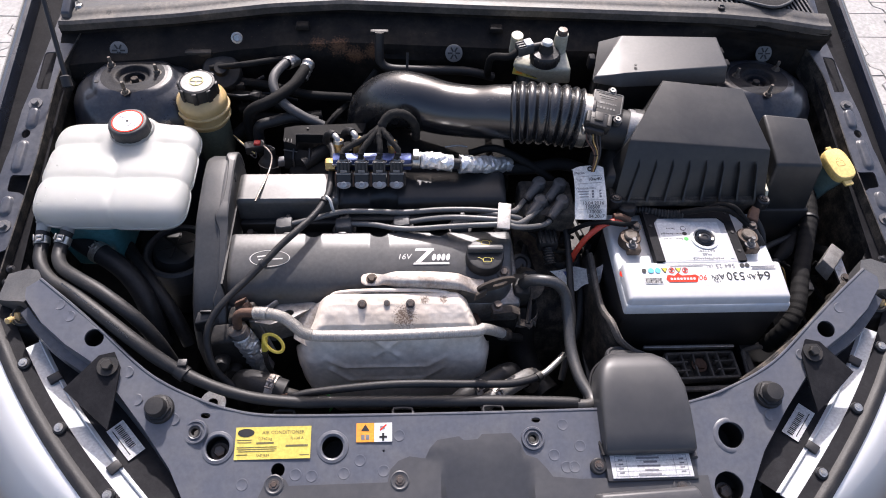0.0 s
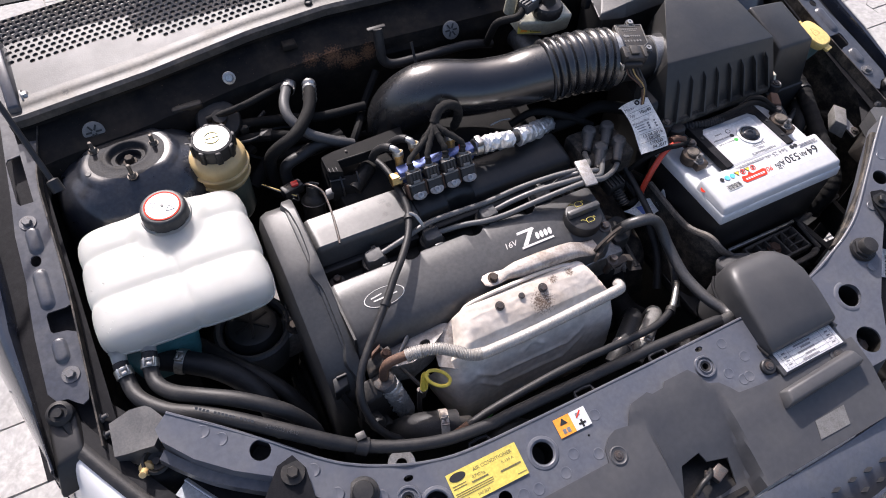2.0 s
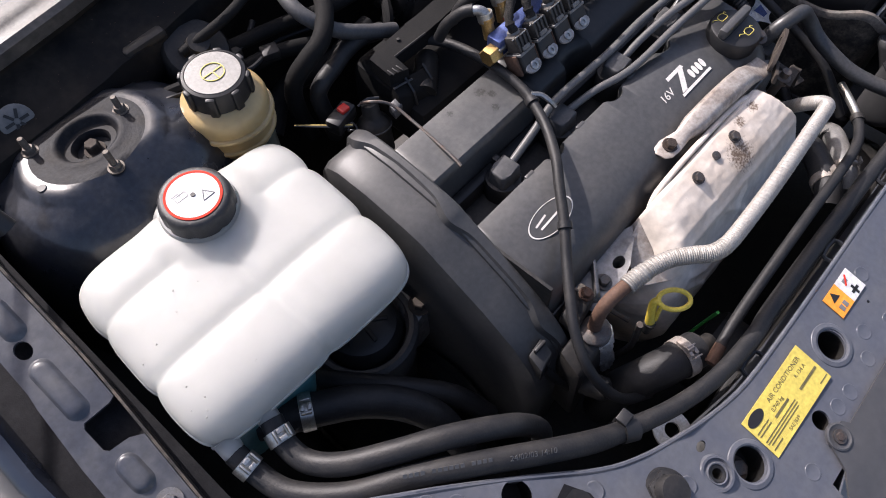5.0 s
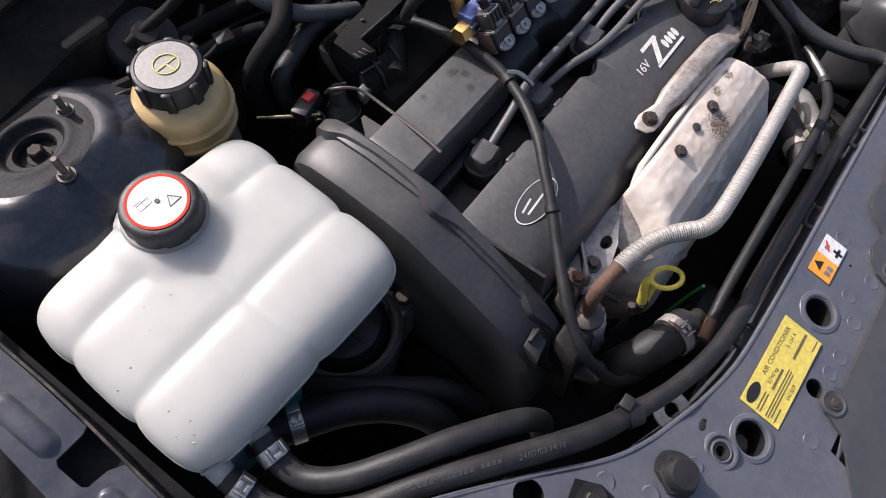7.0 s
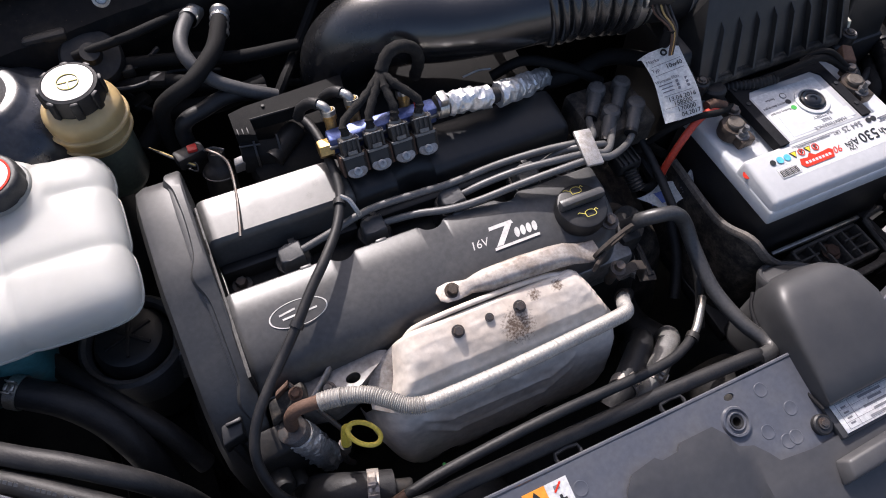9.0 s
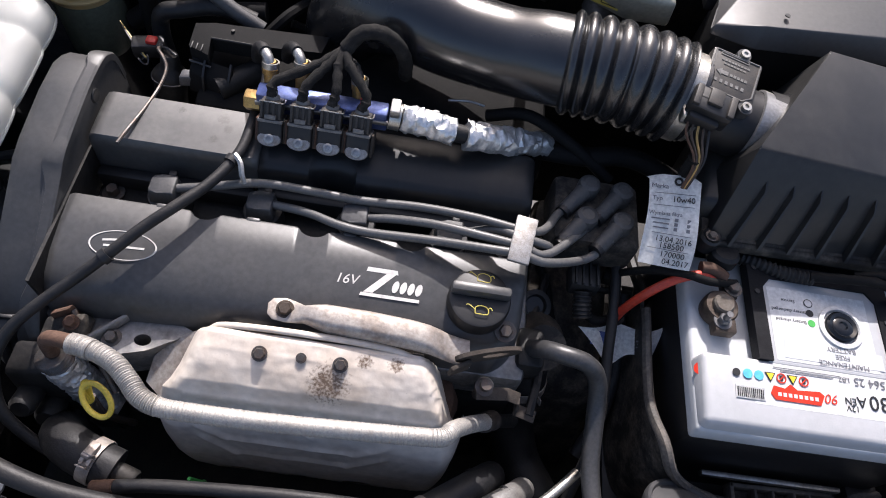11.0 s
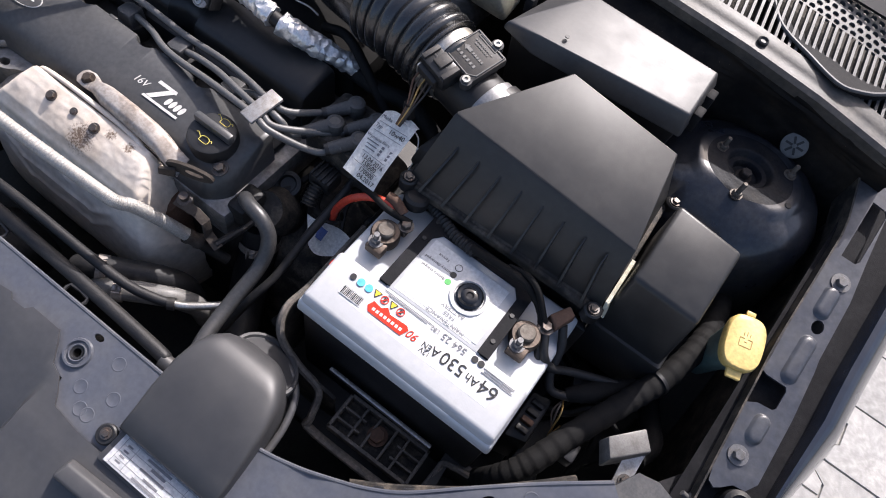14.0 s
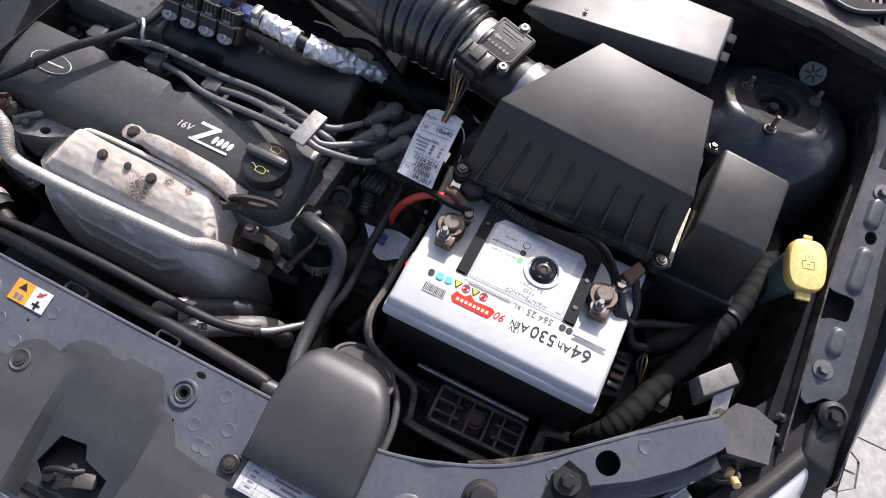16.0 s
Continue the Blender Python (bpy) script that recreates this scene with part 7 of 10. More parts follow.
# ---- battery ----
def build_battery():
    t = thing("battery", "pale grey car battery with printed labels", "battery", (0.342, -0.317, 0.56))
    x0, x1, yf, yb = 0.222, 0.463, -0.404, -0.232
    part("case", box(((x0 + x1) / 2, (yf + yb) / 2, 0.645), (x1 - x0 - 0.008, yb - yf - 0.008, 0.17), 0.006), M["black"], t, "black lower case")
    # raised front and middle of the lid: profile along y, drawn along x
    b = bmesh.new()
    hexa([(x0, yf, 0.722), (x1, yf, 0.722), (x1, yb, 0.722), (x0, yb, 0.722)], [(x0 + 0.002, yf + 0.002, 0.741), (x1 - 0.002, yf + 0.002, 0.741), (x1 - 0.002, yb, 0.743), (x0 + 0.002, yb, 0.743)], 0.004, 3, b)
    lid = part("lid", b, M["battlow"], t, "pale blue-grey lid")
    b = hexa([(x0 + 0.001, yf + 0.001, 0.728), (x1 - 0.001, yf + 0.001, 0.728), (x1 - 0.001, -0.335, 0.728), (x0 + 0.001, -0.335, 0.728)],
             [(x0 + 0.005, yf + 0.007, 0.7520), (x1 - 0.005, yf + 0.007, 0.7520), (x1 - 0.004, -0.337, 0.7585), (x0 + 0.004, -0.337, 0.7585)], 0.005, 3)
    top = part("lid_front", b, M["battlid"], t, "raised pale front of the lid")
    b = hexa([(0.284, -0.342, 0.735), (0.402, -0.342, 0.735), (0.402, -0.245, 0.735), (0.284, -0.245, 0.735)], [(0.285, -0.340, 0.7587), (0.401, -0.340, 0.7587), (0.401, -0.246, 0.7587), (0.285, -0.246, 0.7587)], 0.003)
    part("lid_middle", b, M["battlid"], t)
    # black recess frame round the middle
    u = [(0.276, -0.338), (0.276, -0.240), (0.410, -0.240), (0.410, -0.338), (0.397, -0.338), (0.397, -0.266), (0.389, -0.256), (0.297, -0.256), (0.289, -0.266), (0.289, -0.338)]
    fr = part("recess_frame", plate(u[::-1], (), 0.012, lambda x, y: 0.7605), M["matte"], t, "black frame round the label")
    for x, y in ((0.2825, -0.272), (0.2825, -0.247), (0.4035, -0.247), (0.4035, -0.285), (0.4035, -0.32)):
        part("frame_screw", lathe([(0.0025, 0), (0.0025, 0.0012), (0, 0.0012)], 10, Matrix.Translation((x, y, 0.7605))), M["ink"], fr)
    ez = 0.7588
    ey = Vector((0.358, -0.296, ez))
    part("eye_ring", lathe([(0.0205, 0), (0.0205, 0.0022), (0.017, 0.003), (0.0155, 0.001), (0.0155, 0)], 36, Matrix.Translation(ey)), M["white"], t, "white ring round the charge eye")
    part("charge_eye", lathe([(0.0145, 0), (0.0145, 0.004), (0.0125, 0.0055), (0.0095, 0.0045), (0.008, 0.0055), (0.004, 0.0055), (0.003, 0.004), (0, 0.004)], 32, Matrix.Translation(ey)), M["glassdark"], t, "dark glossy charge eye")
    # print; it reads from the bulkhead's side
    def at(x, y, z=ez):
        return basis((x, y, z + 0.0003), (-1, 0, 0), (0, -1, 0))
    def print_at(x, y):
        fz = 0.7535 + (y + 0.382) / 0.045 * 0.005 + 0.0004
        return basis((x, y, max(0.7538, min(0.7592, fz)) + 0.0004), (-1, 0, 0), (0, -1, -0.11))
    part("label", box((0.352, -0.361, 0.0), (0.165, 0.032, 0.0003), 0, Matrix.Translation((0, 0, 0.75595)) @ Matrix.Translation((0, -0.361, 0)) @ Matrix.Rotation(0.111, 4, "X") @ Matrix.Translation((0, 0.361, 0))), M["white"], t, "white printed label")
    part("label_top", box((0.340, -0.300, ez + 0.0001), (0.094, 0.072, 0.0003), 0), M["white"], t, "white printed label")
    part("label_band", hexa([(0.300, -0.333, ez), (0.392, -0.333, ez), (0.392, -0.318, ez), (0.322, -0.318, ez), (0.304, -0.300, ez)], [(0.300, -0.333, ez + 0.0006), (0.392, -0.333, ez + 0.0006), (0.392, -0.318, ez + 0.0006), (0.322, -0.318, ez + 0.0006), (0.304, -0.300, ez + 0.0006)]), M["battlow"], t)
    words("MAINTENANCE", 0.0066, M["inkgrey"], t, at(0.354, -0.3325, ez + 0.0006))
    words("FREE", 0.0066, M["inkgrey"], t, at(0.354, -0.3255, ez + 0.0006))
    words("BATTERY", 0.0066, M["inkgrey"], t, at(0.354, -0.3187, ez + 0.0006))
    for k, (w, mt) in enumerate((("Service", "white"), ("Battery discharged", "ink"), ("Battery charged", "inkgreen"))):
        y = -0.276 - 0.010 * k
        words(w, 0.0045, M["ink"], t, at(0.312, y))
        dot = part("dot", lathe([(0.0035, 0), (0.0035, 0.0005), (0, 0.0005)], 16, Matrix.Translation((0.331, y, ez + 0.0002))), M[mt], t)
        if k == 0:
            part("dot_ring", lathe([(0.0042, 0), (0.0042, 0.0006), (0.0035, 0.0006), (0.0035, 0)], 18, Matrix.Translation((0.331, y, ez + 0.0002))), M["ink"], t)
    words("64", 0.0205, M["ink"], t, print_at(0.4275, -0.362), extrude=0.0003)
    words("Ah", 0.0125, M["ink"], t, print_at(0.409, -0.3635))
    words("530", 0.0185, M["ink"], t, print_at(0.386, -0.362), extrude=0.0003)
    words("A", 0.0135, M["ink"], t, print_at(0.3655, -0.363))
    words("EN", 0.0085, M["ink"], t, print_at(0.3555, -0.3635))
    words("12V", 0.0075, M["ink"], t, print_at(0.357, -0.3695))
    words("564 25", 0.0105, M["inkgrey"], t, print_at(0.375, -0.3455))
    words("LB2", 0.0065, M["inkgrey"], t, print_at(0.352, -0.3455))
    part("polarity_mark", lathe([(0.0035, 0), (0.0035, 0.0005), (0, 0.0005)], 16, print_at(0.400, -0.3455)), M["ink"], t)
    part("polarity_mark", lathe([(0.0035, 0), (0.0035, 0.0005), (0, 0.0005)], 16, print_at(0.4075, -0.3455)), M["ink"], t)
    part("fine_print", bars([(0, 0.0012 * k * 2, 0.036 - 0.004 * (k % 2), 0.0009) for k in range(3)], print_at(0.430, -0.347)), M["inkgrey"], t)
    part("fine_print", bars([(0, 0.0012 * k * 2, 0.060 - 0.012 * (k % 2), 0.0007) for k in range(2)], print_at(0.318, -0.3435)), M["inkgrey"], t)
    # maker's banner as a plain shape
    mb = print_at(0.308, -0.3655)
    pts = [(-0.024, -0.003), (-0.020, -0.006), (0.0, -0.0045), (0.006, -0.009), (0.011, -0.0045), (0.021, -0.006), (0.024, 0.001), (0.02, 0.006), (-0.02, 0.006)]
    part("banner", hexa([mb @ Vector((p, q, 0)) for p, q in pts], [mb @ Vector((p, q, 0.0004)) for p, q in pts]), M["inkred"], t, "red banner shape")
    part("banner_print", bars([(-0.0165 + 0.0047 * k, 0.0010, 0.0030, 0.0032) for k in range(8)], mb @ Matrix.Translation((0, 0, 0.0004))), M["white"], t)
    words("90", 0.012, M["inkred"], t, print_at(0.339, -0.364), shear=0.25)
    # barcode and symbols
    mc = print_at(0.266, -0.368)
    part("barcode_field", box((0, 0, 0.0001), (0.026, 0.012, 0.0003), 0, mc), M["paper"], t)
    part("barcode", bars([(-0.011 + 0.0017 * k, 0.0008, 0.0006 + 0.0005 * (k % 4 == 1), 0.008) for k in range(14)], mc @ Matrix.Translation((0, 0, 0.0003))), M["ink"], t)
    for k, (mt, x) in enumerate((("ink", 0.2545), ("inkcyan", 0.2645), ("inkcyan", 0.2745))):
        part("round_mark", lathe([(0.0042 - 0.0008 * (k == 0), 0), (0.0042 - 0.0008 * (k == 0), 0.0005), (0, 0.0005)], 20, print_at(x, -0.3525)), M[mt], t)
    for x in (0.2845, 0.3045):
        m3 = print_at(x, -0.3525)
        part("warning_triangle", hexa([m3 @ Vector(p) for p in ((-0.0048, -0.0038, 0), (0.0048, -0.0038, 0), (0, 0.0045, 0))], [m3 @ Vector(p) for p in ((-0.0048, -0.0038, 0.0004), (0.0048, -0.0038, 0.0004), (0, 0.0045, 0.0004))]), M["ink"], t)
        part("triangle_field", hexa([m3 @ Vector(p) for p in ((-0.0034, -0.003, 0.0004), (0.0034, -0.003, 0.0004), (0, 0.0030, 0.0004))], [m3 @ Vector(p) for p in ((-0.0034, -0.003, 0.0007), (0.0034, -0.003, 0.0007), (0, 0.0030, 0.0007))]), M["inkyellow"], t)
    for x in (0.2945, 0.3145):
        m3 = print_at(x, -0.3525)
        part("prohibition_ring", lathe([(0.0044, 0), (0.0044, 0.0005), (0.0035, 0.0005), (0.0035, 0)], 24, m3), M["inkred"], t)
        part("prohibition_bar", box((0, 0, 0.0003), (0.0075, 0.0009, 0.0005), 0, m3 @ Matrix.Rotation(0.8, 4, "Z")), M["inkred"], t)
        part("prohibition_mark", box((0, 0, 0.0002), (0.003, 0.004, 0.0004), 0, m3), M["ink"], t)
    part("red_dot", lathe([(0.0055, 0), (0.0055, 0.0006), (0, 0.0006)], 24, aim((0.2268, -0.3500, 0.7490), (-0.75, -0.05, 0.66))), M["inkred"], t, "round red sticker")
    # terminals with their clamps
    for k, (x, y) in enumerate(((0.2475, -0.292), (0.4255, -0.292))):
        c = thing("battery_clamp", "corroded brass battery clamp with a bolt", "battery clamp", (x, y, 0.743), "battery clamps")
        part("post", lathe([(0.011, 0.742), (0.0095, 0.765), (0.008, 0.7665), (0, 0.7665)], 24, Matrix.Translation((x, y, 0))), M["studsteel"], c, "grey lead post")
        b = lathe([(0.0095, 0.746), (0.0155, 0.746), (0.016, 0.750), (0.016, 0.758), (0.0145, 0.761), (0.0098, 0.761)], 24, Matrix.Translation((x, y, 0)))
        box((x + 0.002, y - 0.018, 0.753), (0.020, 0.014, 0.013), 0.002, bm=b)
        box((x + 0.010, y + 0.018, 0.755), (0.014, 0.016, 0.009), 0.002, bm=b)
        part("clamp", b, M["copper"], c, "corroded brown clamp")
        part("bolt", bolt((x - 0.001, y - 0.015, 0.759), (0, 0, 1), 0.0055, 0.006, 1.5), M["greybolt"], c)
        part("stud", lathe([(0.003, 0), (0.003, 0.014), (0, 0.014)], 12, Matrix.Translation((x - 0.001, y - 0.015, 0.76))), M["greybolt"], c)
        part("bolt", bolt((x + 0.012, y + 0.019, 0.760), (0, 0, 1), 0.006, 0.005, 1.4), M["boltm"], c)
    # tray and hold-down
    tr = thing("battery_tray", "black plastic battery tray with a hold-down plate", "battery tray", (0.342, -0.37, 0.56))
    part("tray_floor", box((0.345, -0.33, 0.555), (0.29, 0.26, 0.02), 0.005), M["black"], tr)
    def wall(u, v):
        pts = spline([(0.205, -0.26, 0.69), (0.206, -0.36, 0.685), (0.210, -0.405, 0.705), (0.222, -0.425, 0.69), (0.25, -0.432, 0.668), (0.30, -0.43, 0.64)], 6)
        p = pts[min(len(pts) - 1, int(u * (len(pts) - 1) + 0.5))]
        return Vector((p.x, p.y, p.z - v * (p.z - 0.55)))
    part("tray_wall", sheet(wall, 30, 3, 0.004), M["dustybox"], tr)
    hm_ = Matrix.Translation((0.363, -0.433, 0.622)) @ Matrix.Rotation(0.02, 4, "Z")
    hold = part("hold_down", box((0, 0, -0.012), (0.100, 0.038, 0.004), 0.001, hm_), M["dustybox"], tr, "slotted dusty hold-down plate")
    for dx, dy, w, h in ((0, 0.021, 0.108, 0.004), (0, -0.021, 0.108, 0.004), (-0.052, 0, 0.004, 0.046), (0.052, 0, 0.004, 0.046), (-0.028, 0, 0.003, 0.040), (0.028, 0, 0.003, 0.040), (-0.010, 0, 0.003, 0.040), (0.012, 0, 0.003, 0.040), (-0.036, 0.006, 0.030, 0.0025), (0.036, 0.006, 0.030, 0.0025), (-0.036, -0.008, 0.030, 0.0025), (0.036, -0.008, 0.030, 0.0025)):
        part("grid_bar", box((dx, dy, -0.004), (w, h, 0.016), 0.0008, hm_), M["traydust"], hold)
    part("hold_bolt", bolt((0.360, -0.431, 0.620), (0, 0, 1), 0.009, 0.007, 1.3), M["rust"], hold, "rusty hold-down bolt")
    part("hold_edge", box((0.344, -0.4085, 0.636), (0.140, 0.005, 0.008), 0.001), M["steel"], hold, "bare steel edge")
    part("tray_rim", tube([(0.206, -0.27, 0.690), (0.206, -0.36, 0.686), (0.210, -0.405, 0.704), (0.222, -0.427, 0.690), (0.25, -0.434, 0.667), (0.282, -0.437, 0.645), (0.292, -0.462, 0.630), (0.30, -0.470, 0.622), (0.40, -0.468, 0.618), (0.425, -0.462, 0.618)], 0.0045, 8, 5, squash=1.4), M["traydust"], tr)
    part("side_frame", tube([(0.432, -0.462, 0.618), (0.434, -0.420, 0.622), (0.440, -0.408, 0.624), (0.50, -0.400, 0.626), (0.535, -0.395, 0.628)], 0.004, 8, 4), M["traydust"], tr)
    part("tray_box", plate([(0.43, -0.40), (0.53, -0.385), (0.52, -0.47), (0.435, -0.47)][::-1], [[(0.44, -0.41), (0.52, -0.396), (0.512, -0.46), (0.444, -0.46)][::-1]], 0.05, lambda x, y: 0.625), M["black"], tr)
    part("tray_back", box((0.345, -0.22, 0.64), (0.26, 0.012, 0.15), 0.003), M["black"], tr)


build_battery()


# ---- air filter box, intake duct, meter ----
def build_airbox():
    t = thing("air_filter_box", "black grained plastic air filter box", "air filter box", (0.35, -0.15, 0.62))
    T, R, FR, FL = (0.312, -0.083, 0.882), (0.442, -0.086, 0.869), (0.463, -0.191, 0.839), (0.2435, -0.190, 0.857)
    lowT = [(0.230, -0.234, 0.782), (0.470, -0.224, 0.772), (0.462, -0.070, 0.79), (0.300, -0.064, 0.795), (0.232, -0.17, 0.79)]
    b = hexa(lowT, [FL, FR, R, T, ((FL[0] * 0.98 + T[0] * 0.02), (FL[1] * 0.98 + T[1] * 0.02), FL[2])], 0.007, 3)
    lid = part("lid", b, M["box"], t, "black grained lid")
    # pressed diagonal crease lines
    flange = part("flange", hexa([(0.224, -0.240, 0.768), (0.476, -0.231, 0.758), (0.468, -0.064, 0.776), (0.296, -0.058, 0.78), (0.226, -0.17, 0.776)], [(0.225, -0.239, 0.779), (0.475, -0.230, 0.769), (0.467, -0.065, 0.787), (0.297, -0.059, 0.79), (0.227, -0.17, 0.787)], 0.002), M["dustybox"], t, "dusty clamped flange")
    part("lower_box", hexa([(0.245, -0.20, 0.62), (0.455, -0.19, 0.62), (0.45, -0.08, 0.62), (0.25, -0.08, 0.62)], [(0.232, -0.230, 0.77), (0.468, -0.221, 0.76), (0.46, -0.07, 0.777), (0.235, -0.09, 0.778)], 0.008), M["black"], t)
    for i in range(8):
        k = (i + 0.6) / 8.2
        x, xt = 0.232 + 0.236 * k, 0.247 + 0.212 * k
        yb, yt = -0.2345 + 0.010 * k, -0.193
        z0, z1 = 0.784 - 0.010 * k, 0.826 - 0.010 * k
        part("rib", hexa([(x - 0.0016, -0.2425 + 0.010 * k, z0 - 0.003), (x + 0.0016, -0.2425 + 0.010 * k, z0 - 0.003), (x + 0.0016, -0.222 + 0.010 * k, z0), (x - 0.0016, -0.222 + 0.010 * k, z0)], [(xt - 0.0008, -0.2120, z1 + 0.002), (xt + 0.0008, -0.2120, z1 + 0.002), (xt + 0.0008, -0.202, z1 + 0.008), (xt - 0.0008, -0.202, z1 + 0.008)]), M["box"], lid)
    def settled(u, v):
        x = 0.236 + 0.232 * u
        rise = 0.006 + 0.007 * abs(noise.noise((x * 60, 0, 4)))
        return Vector((x, -0.2355 + 0.010 * u + 0.012 * v, 0.7805 - 0.010 * u + rise * v))
    part("settled_dust", sheet(settled, 60, 4, 0.0006), M["dustybox"], lid, "brown dust settled between the ribs")
    for p in ((0.232, -0.236, 0.779), (0.465, -0.232, 0.770), (0.472, -0.07, 0.787)):
        part("screw_head", bolt((p[0], p[1], p[2] + 0.005), (0, 0, 1), 0.0042, 0.003, 1.4), M["boltm"], t)
        part("screw_lug", lathe([(0.010, -0.01), (0.010, 0.004), (0.008, 0.006), (0.005, 0.004), (0, 0.004)], 18, Matrix.Translation(p)), M["black"], t)
    part("filter_edge", hexa([(0.474, -0.224, 0.758), (0.479, -0.224, 0.758), (0.477, -0.165, 0.768), (0.472, -0.165, 0.768)], [(0.470, -0.220, 0.781), (0.474, -0.220, 0.781), (0.472, -0.167, 0.793), (0.468, -0.167, 0.793)]), M["cream"], t, "cream filter edge with slots")
    part("filter_slots", bars([(0.008 + 0.0095 * k, -0.003, 0.005, 0.010) for k in range(5)], basis((0.4772, -0.222, 0.774), (-0.03, 1, 0.19), (-0.15, 0, 1))), M["ink"], t)
    # outlet spigot
    part("spigot", lathe([(0.040, 0.0), (0.040, 0.012), (0.0375, 0.014), (0.0375, 0.030)], 32, aim((0.292, -0.141, 0.822), (-0.99, 0.12, 0.06))), M["black"], t)
    part("side_ledge", hexa([(0.215, -0.215, 0.775), (0.262, -0.222, 0.775), (0.275, -0.10, 0.785), (0.238, -0.09, 0.785)], [(0.220, -0.205, 0.798), (0.262, -0.212, 0.806), (0.275, -0.11, 0.812), (0.242, -0.10, 0.808)], 0.004), M["box"], t)
    # air mass meter
    m = thing("air_mass_meter", "grey air mass meter with a wired plug", "air meter", (0.225, -0.13, 0.8), "")
    part("body", lathe([(0.032, -0.05), (0.0335, -0.045), (0.032, -0.03), (0.032, 0.03), (0.0335, 0.04)], 36, aim((0.232, -0.133, 0.829), (-0.97, 0.22, 0.06))), M["black"], m, "dark meter tube")
    part("inlet_band", lathe([(0.0325, -0.014), (0.0345, -0.013), (0.0345, 0.011), (0.0325, 0.012)], 36, aim((0.264, -0.140, 0.827), (-0.97, 0.22, 0.06))), M["satin"], m, "satin grey meter collar")
    part("outlet_band", lathe([(0.0325, -0.007), (0.0340, -0.006), (0.0340, 0.006), (0.0325, 0.007)], 36, aim((0.200, -0.126, 0.831), (-0.97, 0.22, 0.06))), M["steel"], m)
    hm = basis((0.219, -0.129, 0.866), (0.96, -0.26, -0.08), (0.24, 0.95, 0.18))
    head = part("head", box((0, 0.004, 0), (0.047, 0.048, 0.012), 0.003, hm), M["connector"], m, "dark grey meter head with raised marks")
    part("head_foot", box((0, 0.002, -0.010), (0.040, 0.040, 0.012), 0.002, hm), M["black"], m)
    edge = [(-0.0205, -0.0175), (-0.0205, 0.0250), (0.0205, 0.0250), (0.0205, -0.0110), (0.0130, -0.0175)]
    part("head_border", tube([hm @ Vector((x, y, 0.0062)) for x, y in edge + edge[:1]], 0.0009, 6, 1), M["greyplas"], head, "worn raised border")
    rows = [(-0.003, 0.0200, 0.026, 0.0008), (-0.003, 0.0175, 0.026, 0.0008), (-0.0156, 0.01875, 0.0008, 0.0033), (0.0100, 0.01875, 0.0008, 0.0033)]
    rows += [(-0.013 + 0.0030 * k, 0.0125, 0.0021, 0.0020) for k in range(9)] + [(-0.010 + 0.0030 * k, 0.0088, 0.0021, 0.0020) for k in range(7)]
    rows += [(-0.002 + 0.0034 * k, -0.0010, 0.0022, 0.0028) for k in range(5)] + [(-0.0145 + 0.0050 * k, -0.0105, 0.0026, 0.0034) for k in range(6)]
    part("raised_print", bars(rows, hm @ Matrix.Translation((0, 0.004, 0.006)), 0.0006), M["greyplas"], head)
    part("flow_arrow", hexa([hm @ Vector((x, y, 0.006)) for x, y in ((-0.016, 0.003), (-0.011, -0.001), (-0.011, 0.001), (-0.005, 0.001), (-0.005, 0.005), (-0.011, 0.005), (-0.011, 0.007))], [hm @ Vector((x, y, 0.0066)) for x, y in ((-0.016, 0.003), (-0.011, -0.001), (-0.011, 0.001), (-0.005, 0.001), (-0.005, 0.005), (-0.011, 0.005), (-0.011, 0.007))]), M["greyplas"], head)
    for p in ((0.004, 0.030), (0.018, -0.022)):
        part("screw_lug", lathe([(0.0065, -0.006), (0.0065, 0.003), (0.0, 0.003)], 18, hm @ Matrix.Translation((*p, 0.003))), M["cover"], head)
        part("screw", lathe([(0.0042, 0), (0.0042, 0.0028), (0.002, 0.0028), (0.002, 0.0012), (0, 0.0012)], 16, hm @ Matrix.Translation((*p, 0.0062))), M["zinc"], head)
    part("plug", box((-0.010, -0.033, 0.001), (0.038, 0.024, 0.020), 0.0025, hm), M["box"], m, "black plastic plug")
    for q in (-0.0255, 0.0055):
        part("plug_cheek", box((q, -0.033, 0.0115), (0.006, 0.021, 0.004), 0.001, hm), M["connector"], m)
    part("plug_clip", box((-0.010, -0.030, 0.0115), (0.013, 0.016, 0.005), 0.001, hm), M["connector"], m)
    part("plug_slot", box((-0.012, -0.032, 0.0098), (0.020, 0.003, 0.003), 0.0005, hm), M["ink"], m)
    part("plug_end", box((-0.012, -0.046, -0.003), (0.028, 0.010, 0.014), 0.003, hm), M["black"], m)
    for k in range(5):
        a = hm @ Vector((-0.022 + 0.005 * k, -0.050, -0.005))
        part("wire", tube([a, a + Vector((0.0, -0.010, -0.006)), Vector((0.194 + 0.002 * k, -0.200, 0.838)), Vector((0.192 + 0.001 * k, -0.212, 0.815))], 0.0012, 6, 4), M[("rust", "copper", "brass", "copper", "black")[k]], m)
    part("loom_sleeve", tube([(0.195, -0.196, 0.838), (0.195, -0.197, 0.828), (0.196, -0.195, 0.817)], 0.0062, 12, 4), M["tape"], m)
    # bellows and duct
    d = thing("intake_duct", "satin black intake duct with ribbed bellows", "intake duct", (0.0, -0.09, 0.78))
